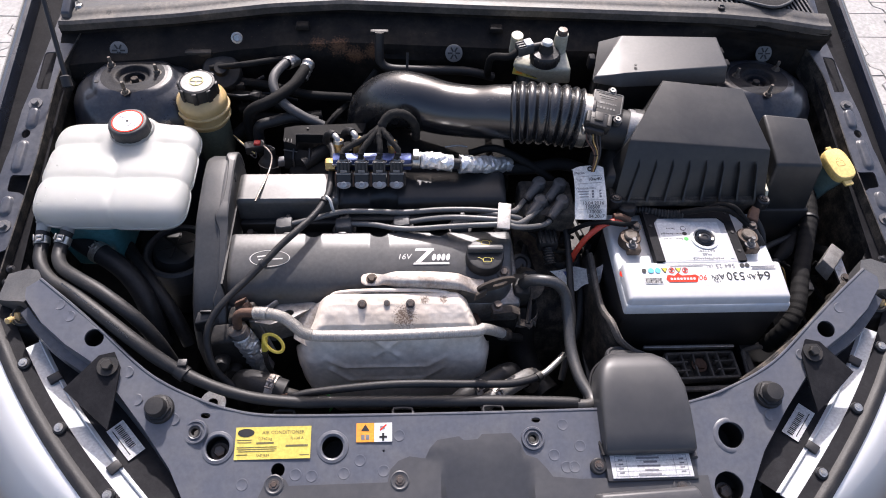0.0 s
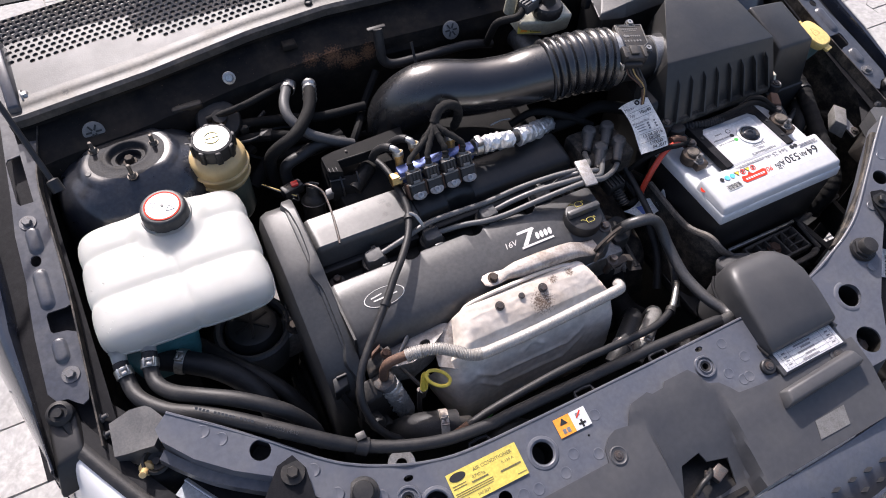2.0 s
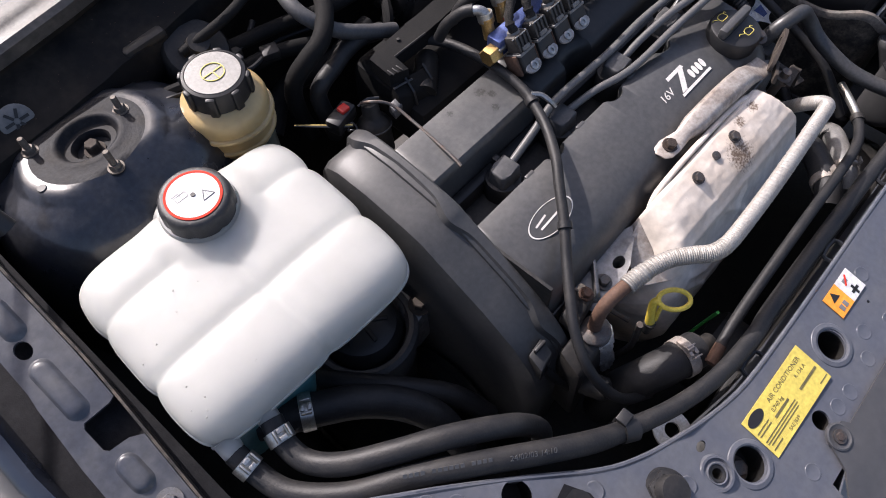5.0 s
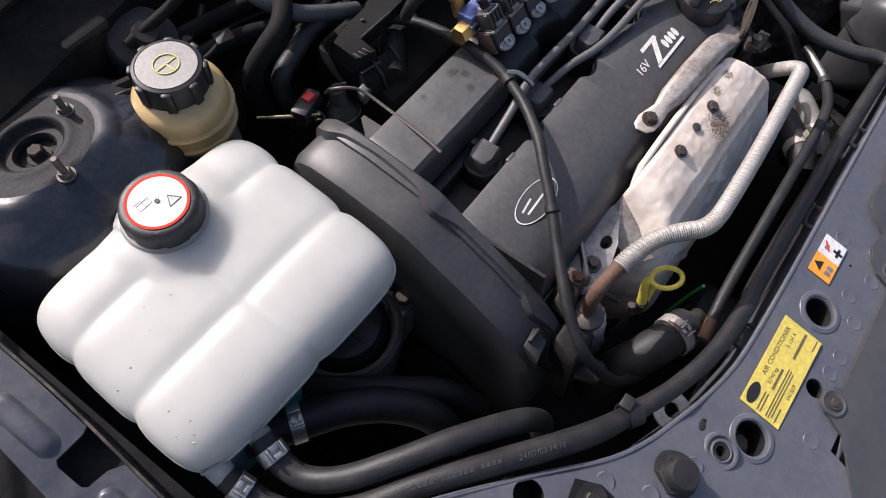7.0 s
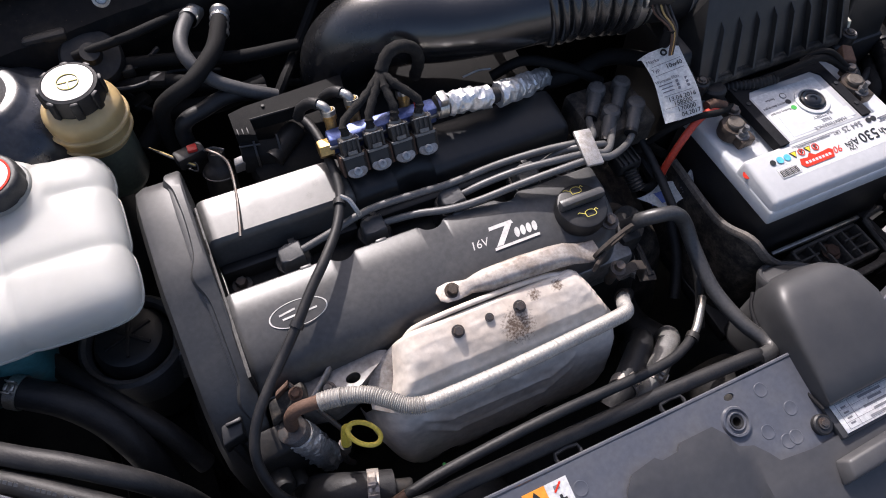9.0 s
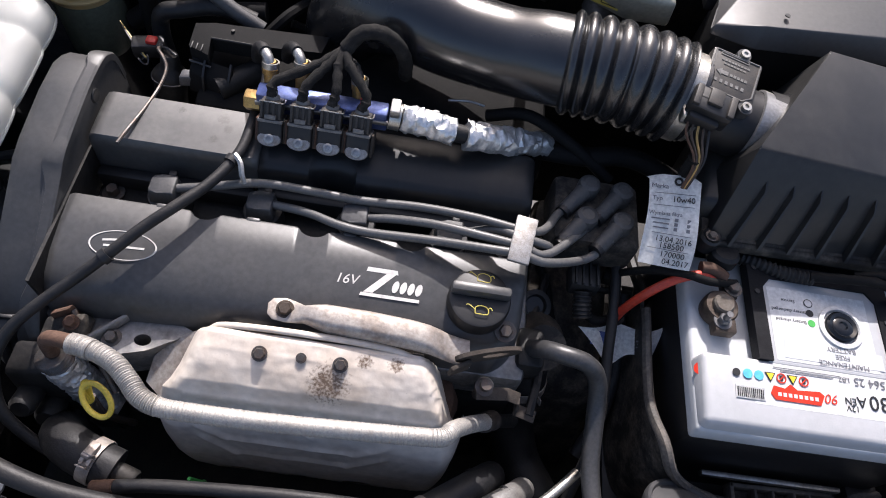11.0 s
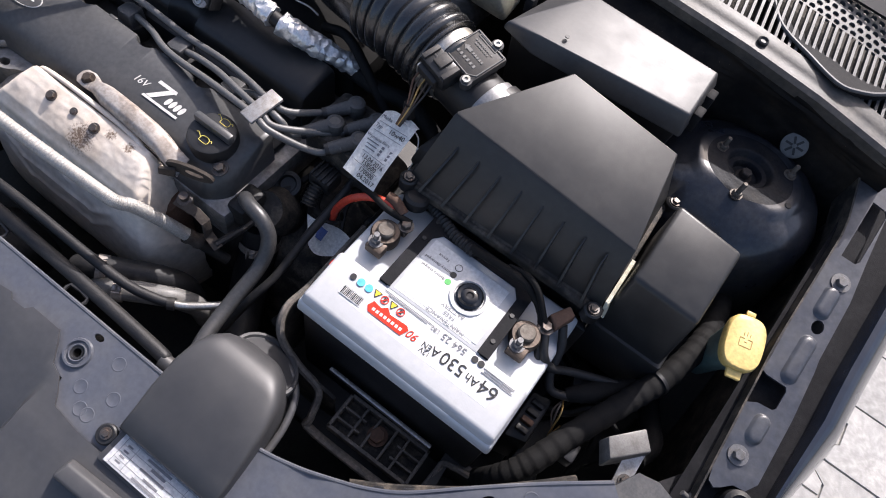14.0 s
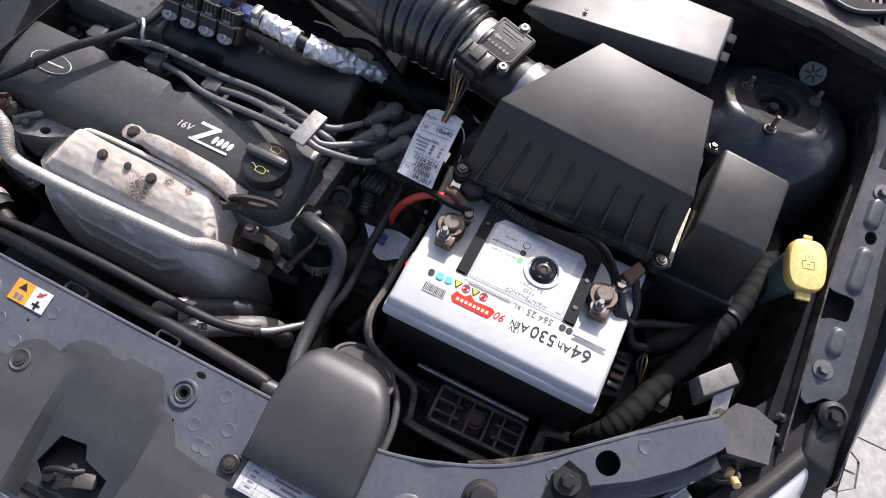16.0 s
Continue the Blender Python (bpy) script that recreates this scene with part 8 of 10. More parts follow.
    part("duct", tube([(-0.138, -0.026, 0.735), (-0.131, -0.034, 0.780), (-0.108, -0.046, 0.810), (-0.075, -0.058, 0.822), (-0.02, -0.076, 0.820), (0.03, -0.092, 0.826), (0.062, -0.101, 0.834), (0.085, -0.106, 0.837)], 0.042, 36, 8, rf=lambda t: 1.0 + 0.05 * math.exp(-((t - 0.38) / 0.16) ** 2) - 0.04 * math.exp(-((t - 0.68) / 0.14) ** 2)), M["duct"], d, "smooth black duct")
    part("duct_seam", tube([(-0.05, -0.066 - 0.044, 0.819), (-0.02, -0.076 - 0.041, 0.818), (0.03, -0.092 - 0.041, 0.824), (0.075, -0.104 - 0.042, 0.834)], 0.0012, 6, 6), M["duct"], d)
    part("bellows", tube([(0.080, -0.105, 0.836), (0.11, -0.109, 0.839), (0.15, -0.115, 0.840), (0.182, -0.121, 0.837)], 0.0445, 36, 44, rf=lambda t: 1 + 0.13 * abs(math.sin(math.pi * 7.5 * t)) ** 0.7 - 0.06), M["duct"], d, "ribbed bellows", 60)
    part("duct_cuff", lathe([(0.0385, -0.012), (0.040, -0.010), (0.040, 0.010), (0.0375, 0.012)], 32, aim((0.190, -0.123, 0.836), (0.95, -0.2, -0.05))), M["duct"], d)
    ca = aim((0.190, -0.123, 0.836), (0.95, -0.2, -0.05))
    cl = lathe([(0.0402, -0.006), (0.0412, -0.006), (0.0412, 0.006), (0.0402, 0.006)], 40, ca)
    part("worm_clamp", cl, M["zinc"], d, "bright worm-drive clamp")
    part("clamp_screw", box((0.183, -0.160, 0.853), (0.010, 0.016, 0.012), 0.002), M["zinc"], d)


build_airbox()


def build_fusebox():
    t = thing("fuse_box", "black plastic fuse box with a sloping clipped lid", "fuse box", (0.33, -0.02, 0.78))
    low = [(0.212, -0.066, 0.862), (0.252, -0.074, 0.858), (0.432, -0.052, 0.852), (0.432, 0.030, 0.870), (0.236, 0.034, 0.872)]
    top = [(0.218, -0.062, 0.866), (0.254, -0.066, 0.884), (0.428, -0.046, 0.876), (0.426, 0.026, 0.888), (0.268, 0.028, 0.894)]
    top[0] = (0.246, -0.060, 0.882)
    b = hexa([(0.212, -0.058, 0.856), (0.255, -0.067, 0.854), (0.434, -0.047, 0.848), (0.434, 0.032, 0.866), (0.236, 0.036, 0.868)], [(0.214, -0.054, 0.866), (0.258, -0.0575, 0.8775), (0.430, -0.0405, 0.8775), (0.428, 0.026, 0.8860), (0.272, 0.028, 0.8860)], 0.003, 3)
    lid = part("lid", b, M["fusegloss"], t, "sloping black lid")
    part("body", hexa([(0.228, -0.05, 0.76), (0.42, -0.035, 0.76), (0.42, 0.02, 0.76), (0.235, 0.02, 0.76)], [(0.222, -0.054, 0.852), (0.428, -0.040, 0.845), (0.428, 0.026, 0.862), (0.24, 0.03, 0.865)], 0.004), M["black"], t)
    for y in (-0.02, 0.012):
        part("clip", box((0.436, y, 0.858), (0.010, 0.016, 0.026), 0.002), M["matte"], t)
    part("clip", box((0.218, -0.01, 0.862), (0.010, 0.014, 0.022), 0.002), M["matte"], t)
    part("lid_pip", lathe([(0.0025, 0), (0.0025, 0.001), (0, 0.001)], 10, Matrix.Translation((0.2795, -0.0425, 0.8795))), M["ink"], lid)


build_fusebox()


def build_relay_box():
    t = thing("relay_box", "tall black plastic relay box with a sloping lid", "relay box", (0.52, -0.16, 0.66))
    top = [(0.476, -0.205, 0.822), (0.5505, -0.2045, 0.8185), (0.549, -0.119, 0.8395), (0.473, -0.117, 0.8470)]
    low = [(0.474, -0.222, 0.735), (0.554, -0.222, 0.735), (0.558, -0.108, 0.735), (0.474, -0.108, 0.735)]
    part("lid", hexa(low, top, 0.005, 3), M["box"], t, "sloping black lid")
    part("body", box((0.515, -0.165, 0.70), (0.085, 0.12, 0.08), 0.004), M["black"], t)


build_relay_box()


def build_snorkel():
    t = thing("intake_snorkel", "dusty grey plastic intake snorkel over the slam panel", "snorkel", (0.225, -0.53, 0.66))
    secs = []
    for y, a, b, z0, z1, k in ((-0.590, 0.171, 0.286, 0.679, 0.691, 7), (-0.588, 0.169, 0.288, 0.677, 0.6945, 9), (-0.57, 0.169, 0.288, 0.664, 0.703, 11), (-0.545, 0.168, 0.287, 0.64, 0.714, 12), (-0.515, 0.168, 0.285, 0.62, 0.724, 11), (-0.490, 0.170, 0.280, 0.60, 0.7275, 9), (-0.474, 0.175, 0.272, 0.59, 0.7255, 7), (-0.462, 0.183, 0.262, 0.58, 0.717, 6), (-0.453, 0.192, 0.252, 0.57, 0.70, 4)):
        ring_ = []
        for i in range(64):
            ang = 2 * math.pi * i / 64
            c, s_ = math.cos(ang), math.sin(ang)
            ex = 2 / k
            ring_.append(((a + b) / 2 + (b - a) / 2 * math.copysign(abs(c) ** ex, c), y, (z0 + z1) / 2 + (z1 - z0) / 2 * math.copysign(abs(s_) ** ex, s_)))
        secs.append(ring_)
    part("shell", loft(secs), M["snorkel"], t, "dusty dark plastic shell", 50)
    m = basis((0.228, -0.600, 0.6775), (1, 0, 0), (0, 0.99, 0.08))
    part("label_ledge", box((0, -0.004, -0.004), (0.118, 0.036, 0.008), 0.002, m), M["snorkel"], t)
    lab = part("label", box((0, -0.004, 0.001), (0.105, 0.030, 0.001), 0.0003, m), M["paper"], t, "creased white printed label")
    part("label_print", bars([(-0.004 + 0.003 * (k % 2), 0.010 - 0.0052 * k, 0.030 - 0.012 * (k % 2), 0.0024) for k in range(5)] + [(0, 0.0128 - 0.0064 * k, 0.094, 0.0003) for k in range(5)] + [(x, 0, 0.0003, 0.026) for x in (-0.047, -0.032, 0.030, 0.047)] + [(sx * 0.040, 0.008 - 0.0055 * k, 0.006, 0.0018) for sx in (-1, 1) for k in range(4)], m @ Matrix.Translation((0, -0.004, 0.0016))), M["inkgrey"], lab)
    ca = aim((0.232, -0.462, 0.694), (0.16, 0.50, 0.85)) @ Matrix.Diagonal((1.0, 0.9, 1, 1))
    collar = part("mouth_collar", lathe([(0.036, -0.045), (0.0385, -0.012), (0.0400, -0.004), (0.0400, 0.001), (0.0385, 0.0035), (0.0355, 0.0035), (0.0340, 0.0010), (0.0310, 0.0015), (0.022, 0.0060), (0.0, 0.0080)], 44, ca), M["snorkel"], t, "round moulded lobe with a raised rim", 50)
    part("edge_lip", tube([(0.2865, -0.596, 0.680), (0.289, -0.56, 0.672), (0.2890, -0.53, 0.672), (0.2865, -0.495, 0.678), (0.276, -0.466, 0.680), (0.258, -0.450, 0.680), (0.236, -0.4435, 0.680), (0.212, -0.446, 0.680)], 0.0040, 10, 6), M["shroud"], t, "rolled rear edge")
    part("edge_lip", tube([(0.168, -0.590, 0.680), (0.1655, -0.56, 0.676), (0.1650, -0.53, 0.676), (0.167, -0.495, 0.676), (0.176, -0.468, 0.676), (0.190, -0.453, 0.676)], 0.0022, 8, 6), M["matte"], t)
    tab = part("screw_tab", lathe([(0.0105, -0.004), (0.0105, 0.003), (0.009, 0.0045), (0, 0.0045)], 20, aim((0.160, -0.601, 0.673), (0, -0.24, 1))), M["black"], t)
    part("screw", bolt((0.160, -0.601, 0.6775), (0, -0.24, 1), 0.0042, 0.0016, 1.4), M["boltm"], tab)


build_snorkel()


def build_grille_cover():
    t = thing("grille_cover", "dusty dark plastic cover in front of the slam panel", "panel cover", (0.05, -0.66, 0.64))
    def cz(x, y):
        z = cross_z(min(0.33, max(-0.33, x)), y) + 0.0045 - 0.10 * max(0.0, -0.64 - y)
        # moulded funnel towards the latch, with a raised shoulder behind it
        l, r = -0.043 + 0.04 * max(0.0, -0.66 - y), 0.079 - 0.08 * max(0.0, -0.588 - y)
        if y < -0.590:
            inside = min(1.0, max(0.0, (x - l) / 0.007)) * min(1.0, max(0.0, (r - x) / 0.006))
            z -= 0.026 * inside * min(1.0, (-0.590 - y) / 0.11)
        if -0.062 < x < 0.064 and y > -0.585:
            z += 0.0025 * min(1.0, (y + 0.585) / 0.008)
        return z
    out = [(-0.33, -0.722), (0.298, -0.722), (0.304, -0.66), (0.300, -0.617), (0.16, -0.616), (0.136, -0.616), (0.100, -0.612), (0.093, -0.602), (0.082, -0.590), (0.068, -0.585), (0.060, -0.571), (0.050, -0.559), (0.012, -0.559), (0.006, -0.565), (-0.012, -0.566), (-0.018, -0.561), (-0.046, -0.565), (-0.056, -0.575), (-0.062, -0.586), (-0.082, -0.583), (-0.096, -0.588), (-0.106, -0.598), (-0.110, -0.613), (-0.232, -0.614), (-0.236, -0.607), (-0.250, -0.604), (-0.262, -0.612), (-0.27, -0.63), (-0.31, -0.66)]
    hole = [(-0.018, -0.653), (0.012, -0.649), (0.018, -0.662), (0.048, -0.669), (0.045, -0.700), (0.021, -0.702), (0.003, -0.701), (-0.012, -0.704), (-0.032, -0.685)]
    xs = [-0.30 + 0.03 * i for i in range(20)] + [-0.050 + 0.0035 * i for i in range(7)] + [0.058 + 0.0035 * i for i in range(8)]
    ys = [-0.71 + 0.01 * i for i in range(15)]
    body = part("cover", plate(out, [hole[::-1]], 0.003, cz, (sorted(xs), ys)), M["shroud"], t, "dusty moulded plastic sheet", 25)
    for x, y in ((-0.0945, -0.611), (-0.250, -0.612), (0.264, -0.629)):
        part("screw_ring", lathe([(0.012, -0.002), (0.012, 0.001), (0.0105, 0.0016), (0.009, 0.0006), (0.0, 0.0006)], 24, aim((x, y, cz(x, y)), (0, -0.24, 1))), M["shroud"], body)
        part("screw", bolt((x, y, cz(x, y) + 0.0005), (0, -0.24, 1), 0.0042, 0.0015, 1.5), M["boltm"], body)
    part("raised_rib", hexa([(0.145, -0.658, cz(0.145, -0.658)), (0.288, -0.654, cz(0.288, -0.654)), (0.280, -0.628, cz(0.28, -0.628)), (0.150, -0.634, cz(0.15, -0.634))], [(0.152, -0.656, 0.678), (0.285, -0.652, 0.680), (0.279, -0.636, 0.683), (0.156, -0.640, 0.681)], 0.003), M["shroud"], body)
    part("pale_sticker", hexa([(0.172, -0.707, cz(0.172, -0.707) + 0.0003), (0.223, -0.708, cz(0.223, -0.708) + 0.0003), (0.229, -0.685, cz(0.229, -0.685) + 0.0003), (0.178, -0.685, cz(0.178, -0.685) + 0.0003)], [(0.172, -0.707, cz(0.172, -0.707) + 0.001), (0.223, -0.708, cz(0.223, -0.708) + 0.001), (0.229, -0.685, cz(0.229, -0.685) + 0.001), (0.178, -0.685, cz(0.178, -0.685) + 0.001)]), M["greyplas"], body, "faded grey sticker")
    lt = thing("bonnet_latch", "steel bonnet latch set in a dark opening", "latch", (0.0, -0.675, 0.62))
    part("latch_plate", box((0.006, -0.676, 0.612), (0.10, 0.075, 0.006), 0.001), M["deep"], lt)
    part("latch_case", box((0.026, -0.678, 0.628), (0.022, 0.016, 0.010), 0.002, Matrix.Translation((0.03, -0.676, 0)) @ Matrix.Rotation(0.35, 4, "Z") @ Matrix.Translation((-0.03, 0.676, 0))), M["boltm"], lt)
    part("latch_hook", tube([(-0.016, -0.688, 0.628), (-0.004, -0.682, 0.636), (0.010, -0.678, 0.636), (0.020, -0.672, 0.630)], 0.0036, 10, 5), M["deep"], lt)
    part("latch_pivot", lathe([(0.0065, 0), (0.0065, 0.006), (0.005, 0.007), (0, 0.007)], 16, aim((-0.012, -0.690, 0.620), (0, -0.2, 1))), M["boltm"], lt)
    part("latch_pin", lathe([(0.0035, 0), (0.0035, 0.016), (0, 0.016)], 12, aim((0.004, -0.684, 0.630), (0.3, 0.5, 0.3))), M["boltm"], lt)


build_grille_cover()


def build_washer():
    t = thing("washer_filler", "dull yellow washer filler cap on a greenish neck", "filler cap", (0.605, -0.17, 0.70))
    m = aim((0.603, -0.171, 0.788), (0.05, -0.2, 1)) @ Matrix.Diagonal((0.80, 0.86, 0.9, 1))
    def oval(k, z):
        return [m @ Vector((0.0255 * k * math.copysign(abs(math.cos(a)) ** 0.62, math.cos(a)), 0.0335 * k * math.copysign(abs(math.sin(a)) ** 0.72, math.sin(a)), z)) for a in (2 * math.pi * i / 36 for i in range(36))]
    cap = part("cap", loft([oval(0.97, -0.010), oval(1.0, -0.007), oval(1.0, 0.001), oval(0.97, 0.004), oval(0.93, 0.005)]), M["capyellow"], t, "dull yellow flip cap")
    part("hinge_tab", box((0, -0.038, -0.004), (0.020, 0.012, 0.006), 0.002, m), M["capyellow"], cap)
    part("thumb_tab", box((0, 0.037, -0.001), (0.012, 0.006, 0.004), 0.001, m), M["capyellow"], cap)
    part("symbol", bars([(0, -0.006, 0.014, 0.0007), (-0.005, 0.004, 0.006, 0.0007), (0.005, 0.004, 0.006, 0.0007), (-0.008, -0.001, 0.0007, 0.010), (0.008, -0.001, 0.0007, 0.010), (-0.004, 0.009, 0.0007, 0.004), (0.0, 0.010, 0.0007, 0.005), (0.004, 0.009, 0.0007, 0.004), (0, 0.0, 0.004, 0.0007)], m @ Matrix.Translation((0, 0, 0.0051))), M["capink"], cap)
    part("neck", loft([oval(0.85, -0.008), oval(0.80, -0.03), oval(0.65, -0.06), oval(0.6, -0.12)]), M["palegreen"], t, "greenish translucent neck")


build_washer()


def build_brake():
    t = thing("brake_reservoir", "cream brake fluid reservoir with a black cap", "reservoir", (0.14, 0.0, 0.80))
    part("body", hexa([(0.1022, 0.0014, 0.825), (0.1465, -0.0097, 0.815), (0.1942, -0.0089, 0.815), (0.19, 0.04, 0.815), (0.105, 0.045, 0.82)], [(0.0873, -0.0127, 0.858), (0.1372, -0.0286, 0.858), (0.1846, -0.0268, 0.858), (0.1801, 0.0173, 0.868), (0.1073, 0.0158, 0.868)], 0.007, 3), M["reservoir"], t, "cream translucent tank")
    part("spout", tube([(0.1685, 0.0121 + 0.004, 0.855), (0.1685, 0.0121 + 0.002, 0.878), (0.1685, 0.0121, 0.898)], 0.0105, 18, 4, rf=lambda k: 1.15 - 0.2 * k), M["reservoir"], t, "cream moulded spout")
    part("spout_cap", lathe([(0.0080, -0.002), (0.0085, 0.004), (0.0070, 0.008), (0, 0.0085)], 16, Matrix.Translation((0.1685, 0.0121, 0.898))), M["boltm"], t, "dark spout plug")
    part("rear_ear", tube([(0.1001, 0.0267 + 0.006, 0.850), (0.1001, 0.0267, 0.885)], 0.0095, 16, 3), M["reservoir"], t)
    cm = Matrix.Translation((0.1415, -0.0105, 0.868))
    cap = part("cap", lathe([(0.0225, -0.006), (0.0235, 0.0), (0.0235, 0.009), (0.0215, 0.012), (0.0120, 0.014), (0.0105, 0.020), (0.0100, 0.027), (0, 0.027)], 36, cm), M["black"], t, "black screw cap")
    for k in range(20):
        a = 2 * math.pi * k / 20
        part("cap_grip", box((0.0235 * math.cos(a), 0.0235 * math.sin(a), 0.004), (0.0016, 0.0016, 0.010), 0.0004, cm), M["black"], cap)
    part("cap_button", lathe([(0.0080, 0.026), (0.0082, 0.031), (0.0070, 0.0325), (0.003, 0.0325), (0.0028, 0.0315), (0, 0.0315)], 22, cm), M["white"], cap, "white button")
    pm = basis((0.1415 - 0.034, -0.0105 + 0.003, 0.868 + 0.017), (0.95, 0.25, 0.1), (-0.25, 0.95, 0))
    plug = part("plug", box((0, 0, 0), (0.026, 0.020, 0.016), 0.002, pm), M["boot"], t, "grey level sensor plug")
    part("plug_tip", box((0.006, 0, 0.0085), (0.012, 0.016, 0.004), 0.001, pm), M["white"], plug, "white plug top")
    part("plug_neck", tube([pm @ Vector((0.012, 0, -0.002)), pm @ Vector((0.030, 0, -0.004))], 0.006, 12, 2), M["black"], plug)
    for q in (-0.006, 0.0, 0.006):
        part("plug_rib", box((-0.006, q, 0.0085), (0.012, 0.0022, 0.002), 0.0004, pm), M["black"], plug)
    part("plug_lead", tube([pm @ Vector((-0.012, 0, -0.003)), pm @ Vector((-0.026, -0.002, -0.008)), (0.060, 0.000, 0.862), (0.056, 0.012, 0.835), (0.060, 0.03, 0.80)], 0.0060, 10, 5), M["tape"], t)
    m = basis((0.1152, -0.0073 - 0.0015, 0.8400), (0.0316, -0.0054, -0.0040), (0.0, 0.25, 1))
    lab = part("label", box((0, 0, 0.0006), (0.042, 0.015, 0.0006), 0, m), M["ylabel"], t, "yellow warning label")
    part("label_print", bars([(0.010, -0.001, 0.0008, 0.008), (0.0055, 0.001, 0.008, 0.0008), (0.0145, 0.001, 0.008, 0.0008), (0.0055, -0.005, 0.008, 0.0008), (0.0145, -0.005, 0.008, 0.0008), (0.0018, -0.002, 0.0008, 0.006), (0.0182, -0.002, 0.0008, 0.006)], m @ Matrix.Translation((0, 0, 0.0009))), M["ink"], lab)
    part("label_triangle", hexa([m @ Vector(p) for p in ((-0.017, -0.005, 0.0009), (-0.004, -0.005, 0.0009), (-0.0105, 0.006, 0.0009))], [m @ Vector(p) for p in ((-0.017, -0.005, 0.0012), (-0.004, -0.005, 0.0012), (-0.0105, 0.006, 0.0012))]), M["olabel"], lab)
    part("cylinder", tube([(0.135, 0.07, 0.785), (0.135, -0.03, 0.785), (0.135, -0.07, 0.78)], 0.022, 18, 3), M["alu"], t, "cast master cylinder")


build_brake()

# ---- labels on the slam panel ----
def panel_frame(x, y):
    return basis((x, y, cross_z(x, y) + 0.0012), (1, 0, 0), (0, 1, 0.25))


def build_labels():
    m = panel_frame(-0.255, -0.562)
    t = thing("conditioner_label", "yellow printed air conditioner label on the slam panel", "label", (-0.255, -0.562, 0.68))
    part("sheet", box((0, 0, 0.0003), (0.095, 0.040, 0.0006), 0, m), M["ylabel"], t)
    p = m @ Matrix.Translation((0, 0, 0.0007))
    words("AIR CONDITIONER", 0.0062, M["inklabel"], t, p @ Matrix.Translation((0.0125, 0.0125, 0)))
    o = lathe([(0.0105, 0), (0.0105, 0.0004), (0, 0.0004)], 28, p @ Matrix.Translation((-0.0345, 0.0130, 0)) @ Matrix.Diagonal((1, 0.48, 1, 1)))
    part("oval_mark", o, M["ink"], t)
    words("0,740 kg", 0.005, M["inklabel"], t, p @ Matrix.Translation((-0.010, 0.005, 0)))
    words("R 134 A", 0.005, M["inklabel"], t, p @ Matrix.Translation((0.030, 0.005, 0)))
    words("SAE J639", 0.0045, M["inklabel"], t, p @ Matrix.Translation((-0.012, -0.0155, 0)))
    part("print", bars([(-0.036, 0.004, 0.018, 0.0009), (-0.036, 0.001, 0.018, 0.0009), (-0.010, 0.0, 0.022, 0.002), (-0.02, -0.005, 0.05, 0.0008), (-0.02, -0.0075, 0.05, 0.0008), (-0.02, -0.010, 0.046, 0.0008), (0.030, -0.004, 0.028, 0.0022), (0.040, -0.0155, 0.012, 0.0009), (-0.038, -0.014, 0.014, 0.0009)], p), M["inklabel"], t)
    m = panel_frame(-0.127, -0.552)
    t = thing("warning_label", "orange and white fan warning label on the slam panel", "label", (-0.127, -0.552, 0.68))
    part("orange_half", box((-0.0115, 0, 0.0003), (0.023, 0.024, 0.0006), 0, m), M["olabel"], t, "orange half")
    part("white_half", box((0.0115, 0, 0.0003), (0.023, 0.024, 0.0006), 0, m), M["white"], t, "white half")
    p = m @ Matrix.Translation((0, 0, 0.0007))
    part("warning_triangle", hexa([p @ Vector(q) for q in ((-0.017, 0.002, 0), (-0.006, 0.002, 0), (-0.0115, 0.0105, 0))], [p @ Vector(q) for q in ((-0.017, 0.002, 0.0003), (-0.006, 0.002, 0.0003), (-0.0115, 0.0105, 0.0003))]), M["ink"], t)
    part("book_mark", bars([(-0.0145, -0.006, 0.0045, 0.006), (-0.0085, -0.006, 0.0045, 0.006)], p), M["inkgrey"], t)
    part("fan_mark", bars([(0.0115, -0.006, 0.010, 0.0028), (0.0115, -0.006, 0.0028, 0.010)], p), M["ink"], t)
    part("red_mark", box((0.0115, 0.006, 0.0002), (0.011, 0.0018, 0.0003), 0, p @ Matrix.Translation((0.0115, 0.006, 0)) @ Matrix.Rotation(0.7, 4, "Z") @ Matrix.Translation((-0.0115, -0.006, 0))), M["inkred"], t)
    part("belt_mark", bars([(0.0105, 0.006, 0.006, 0.004)], p), M["inkgrey"], t)


build_labels()


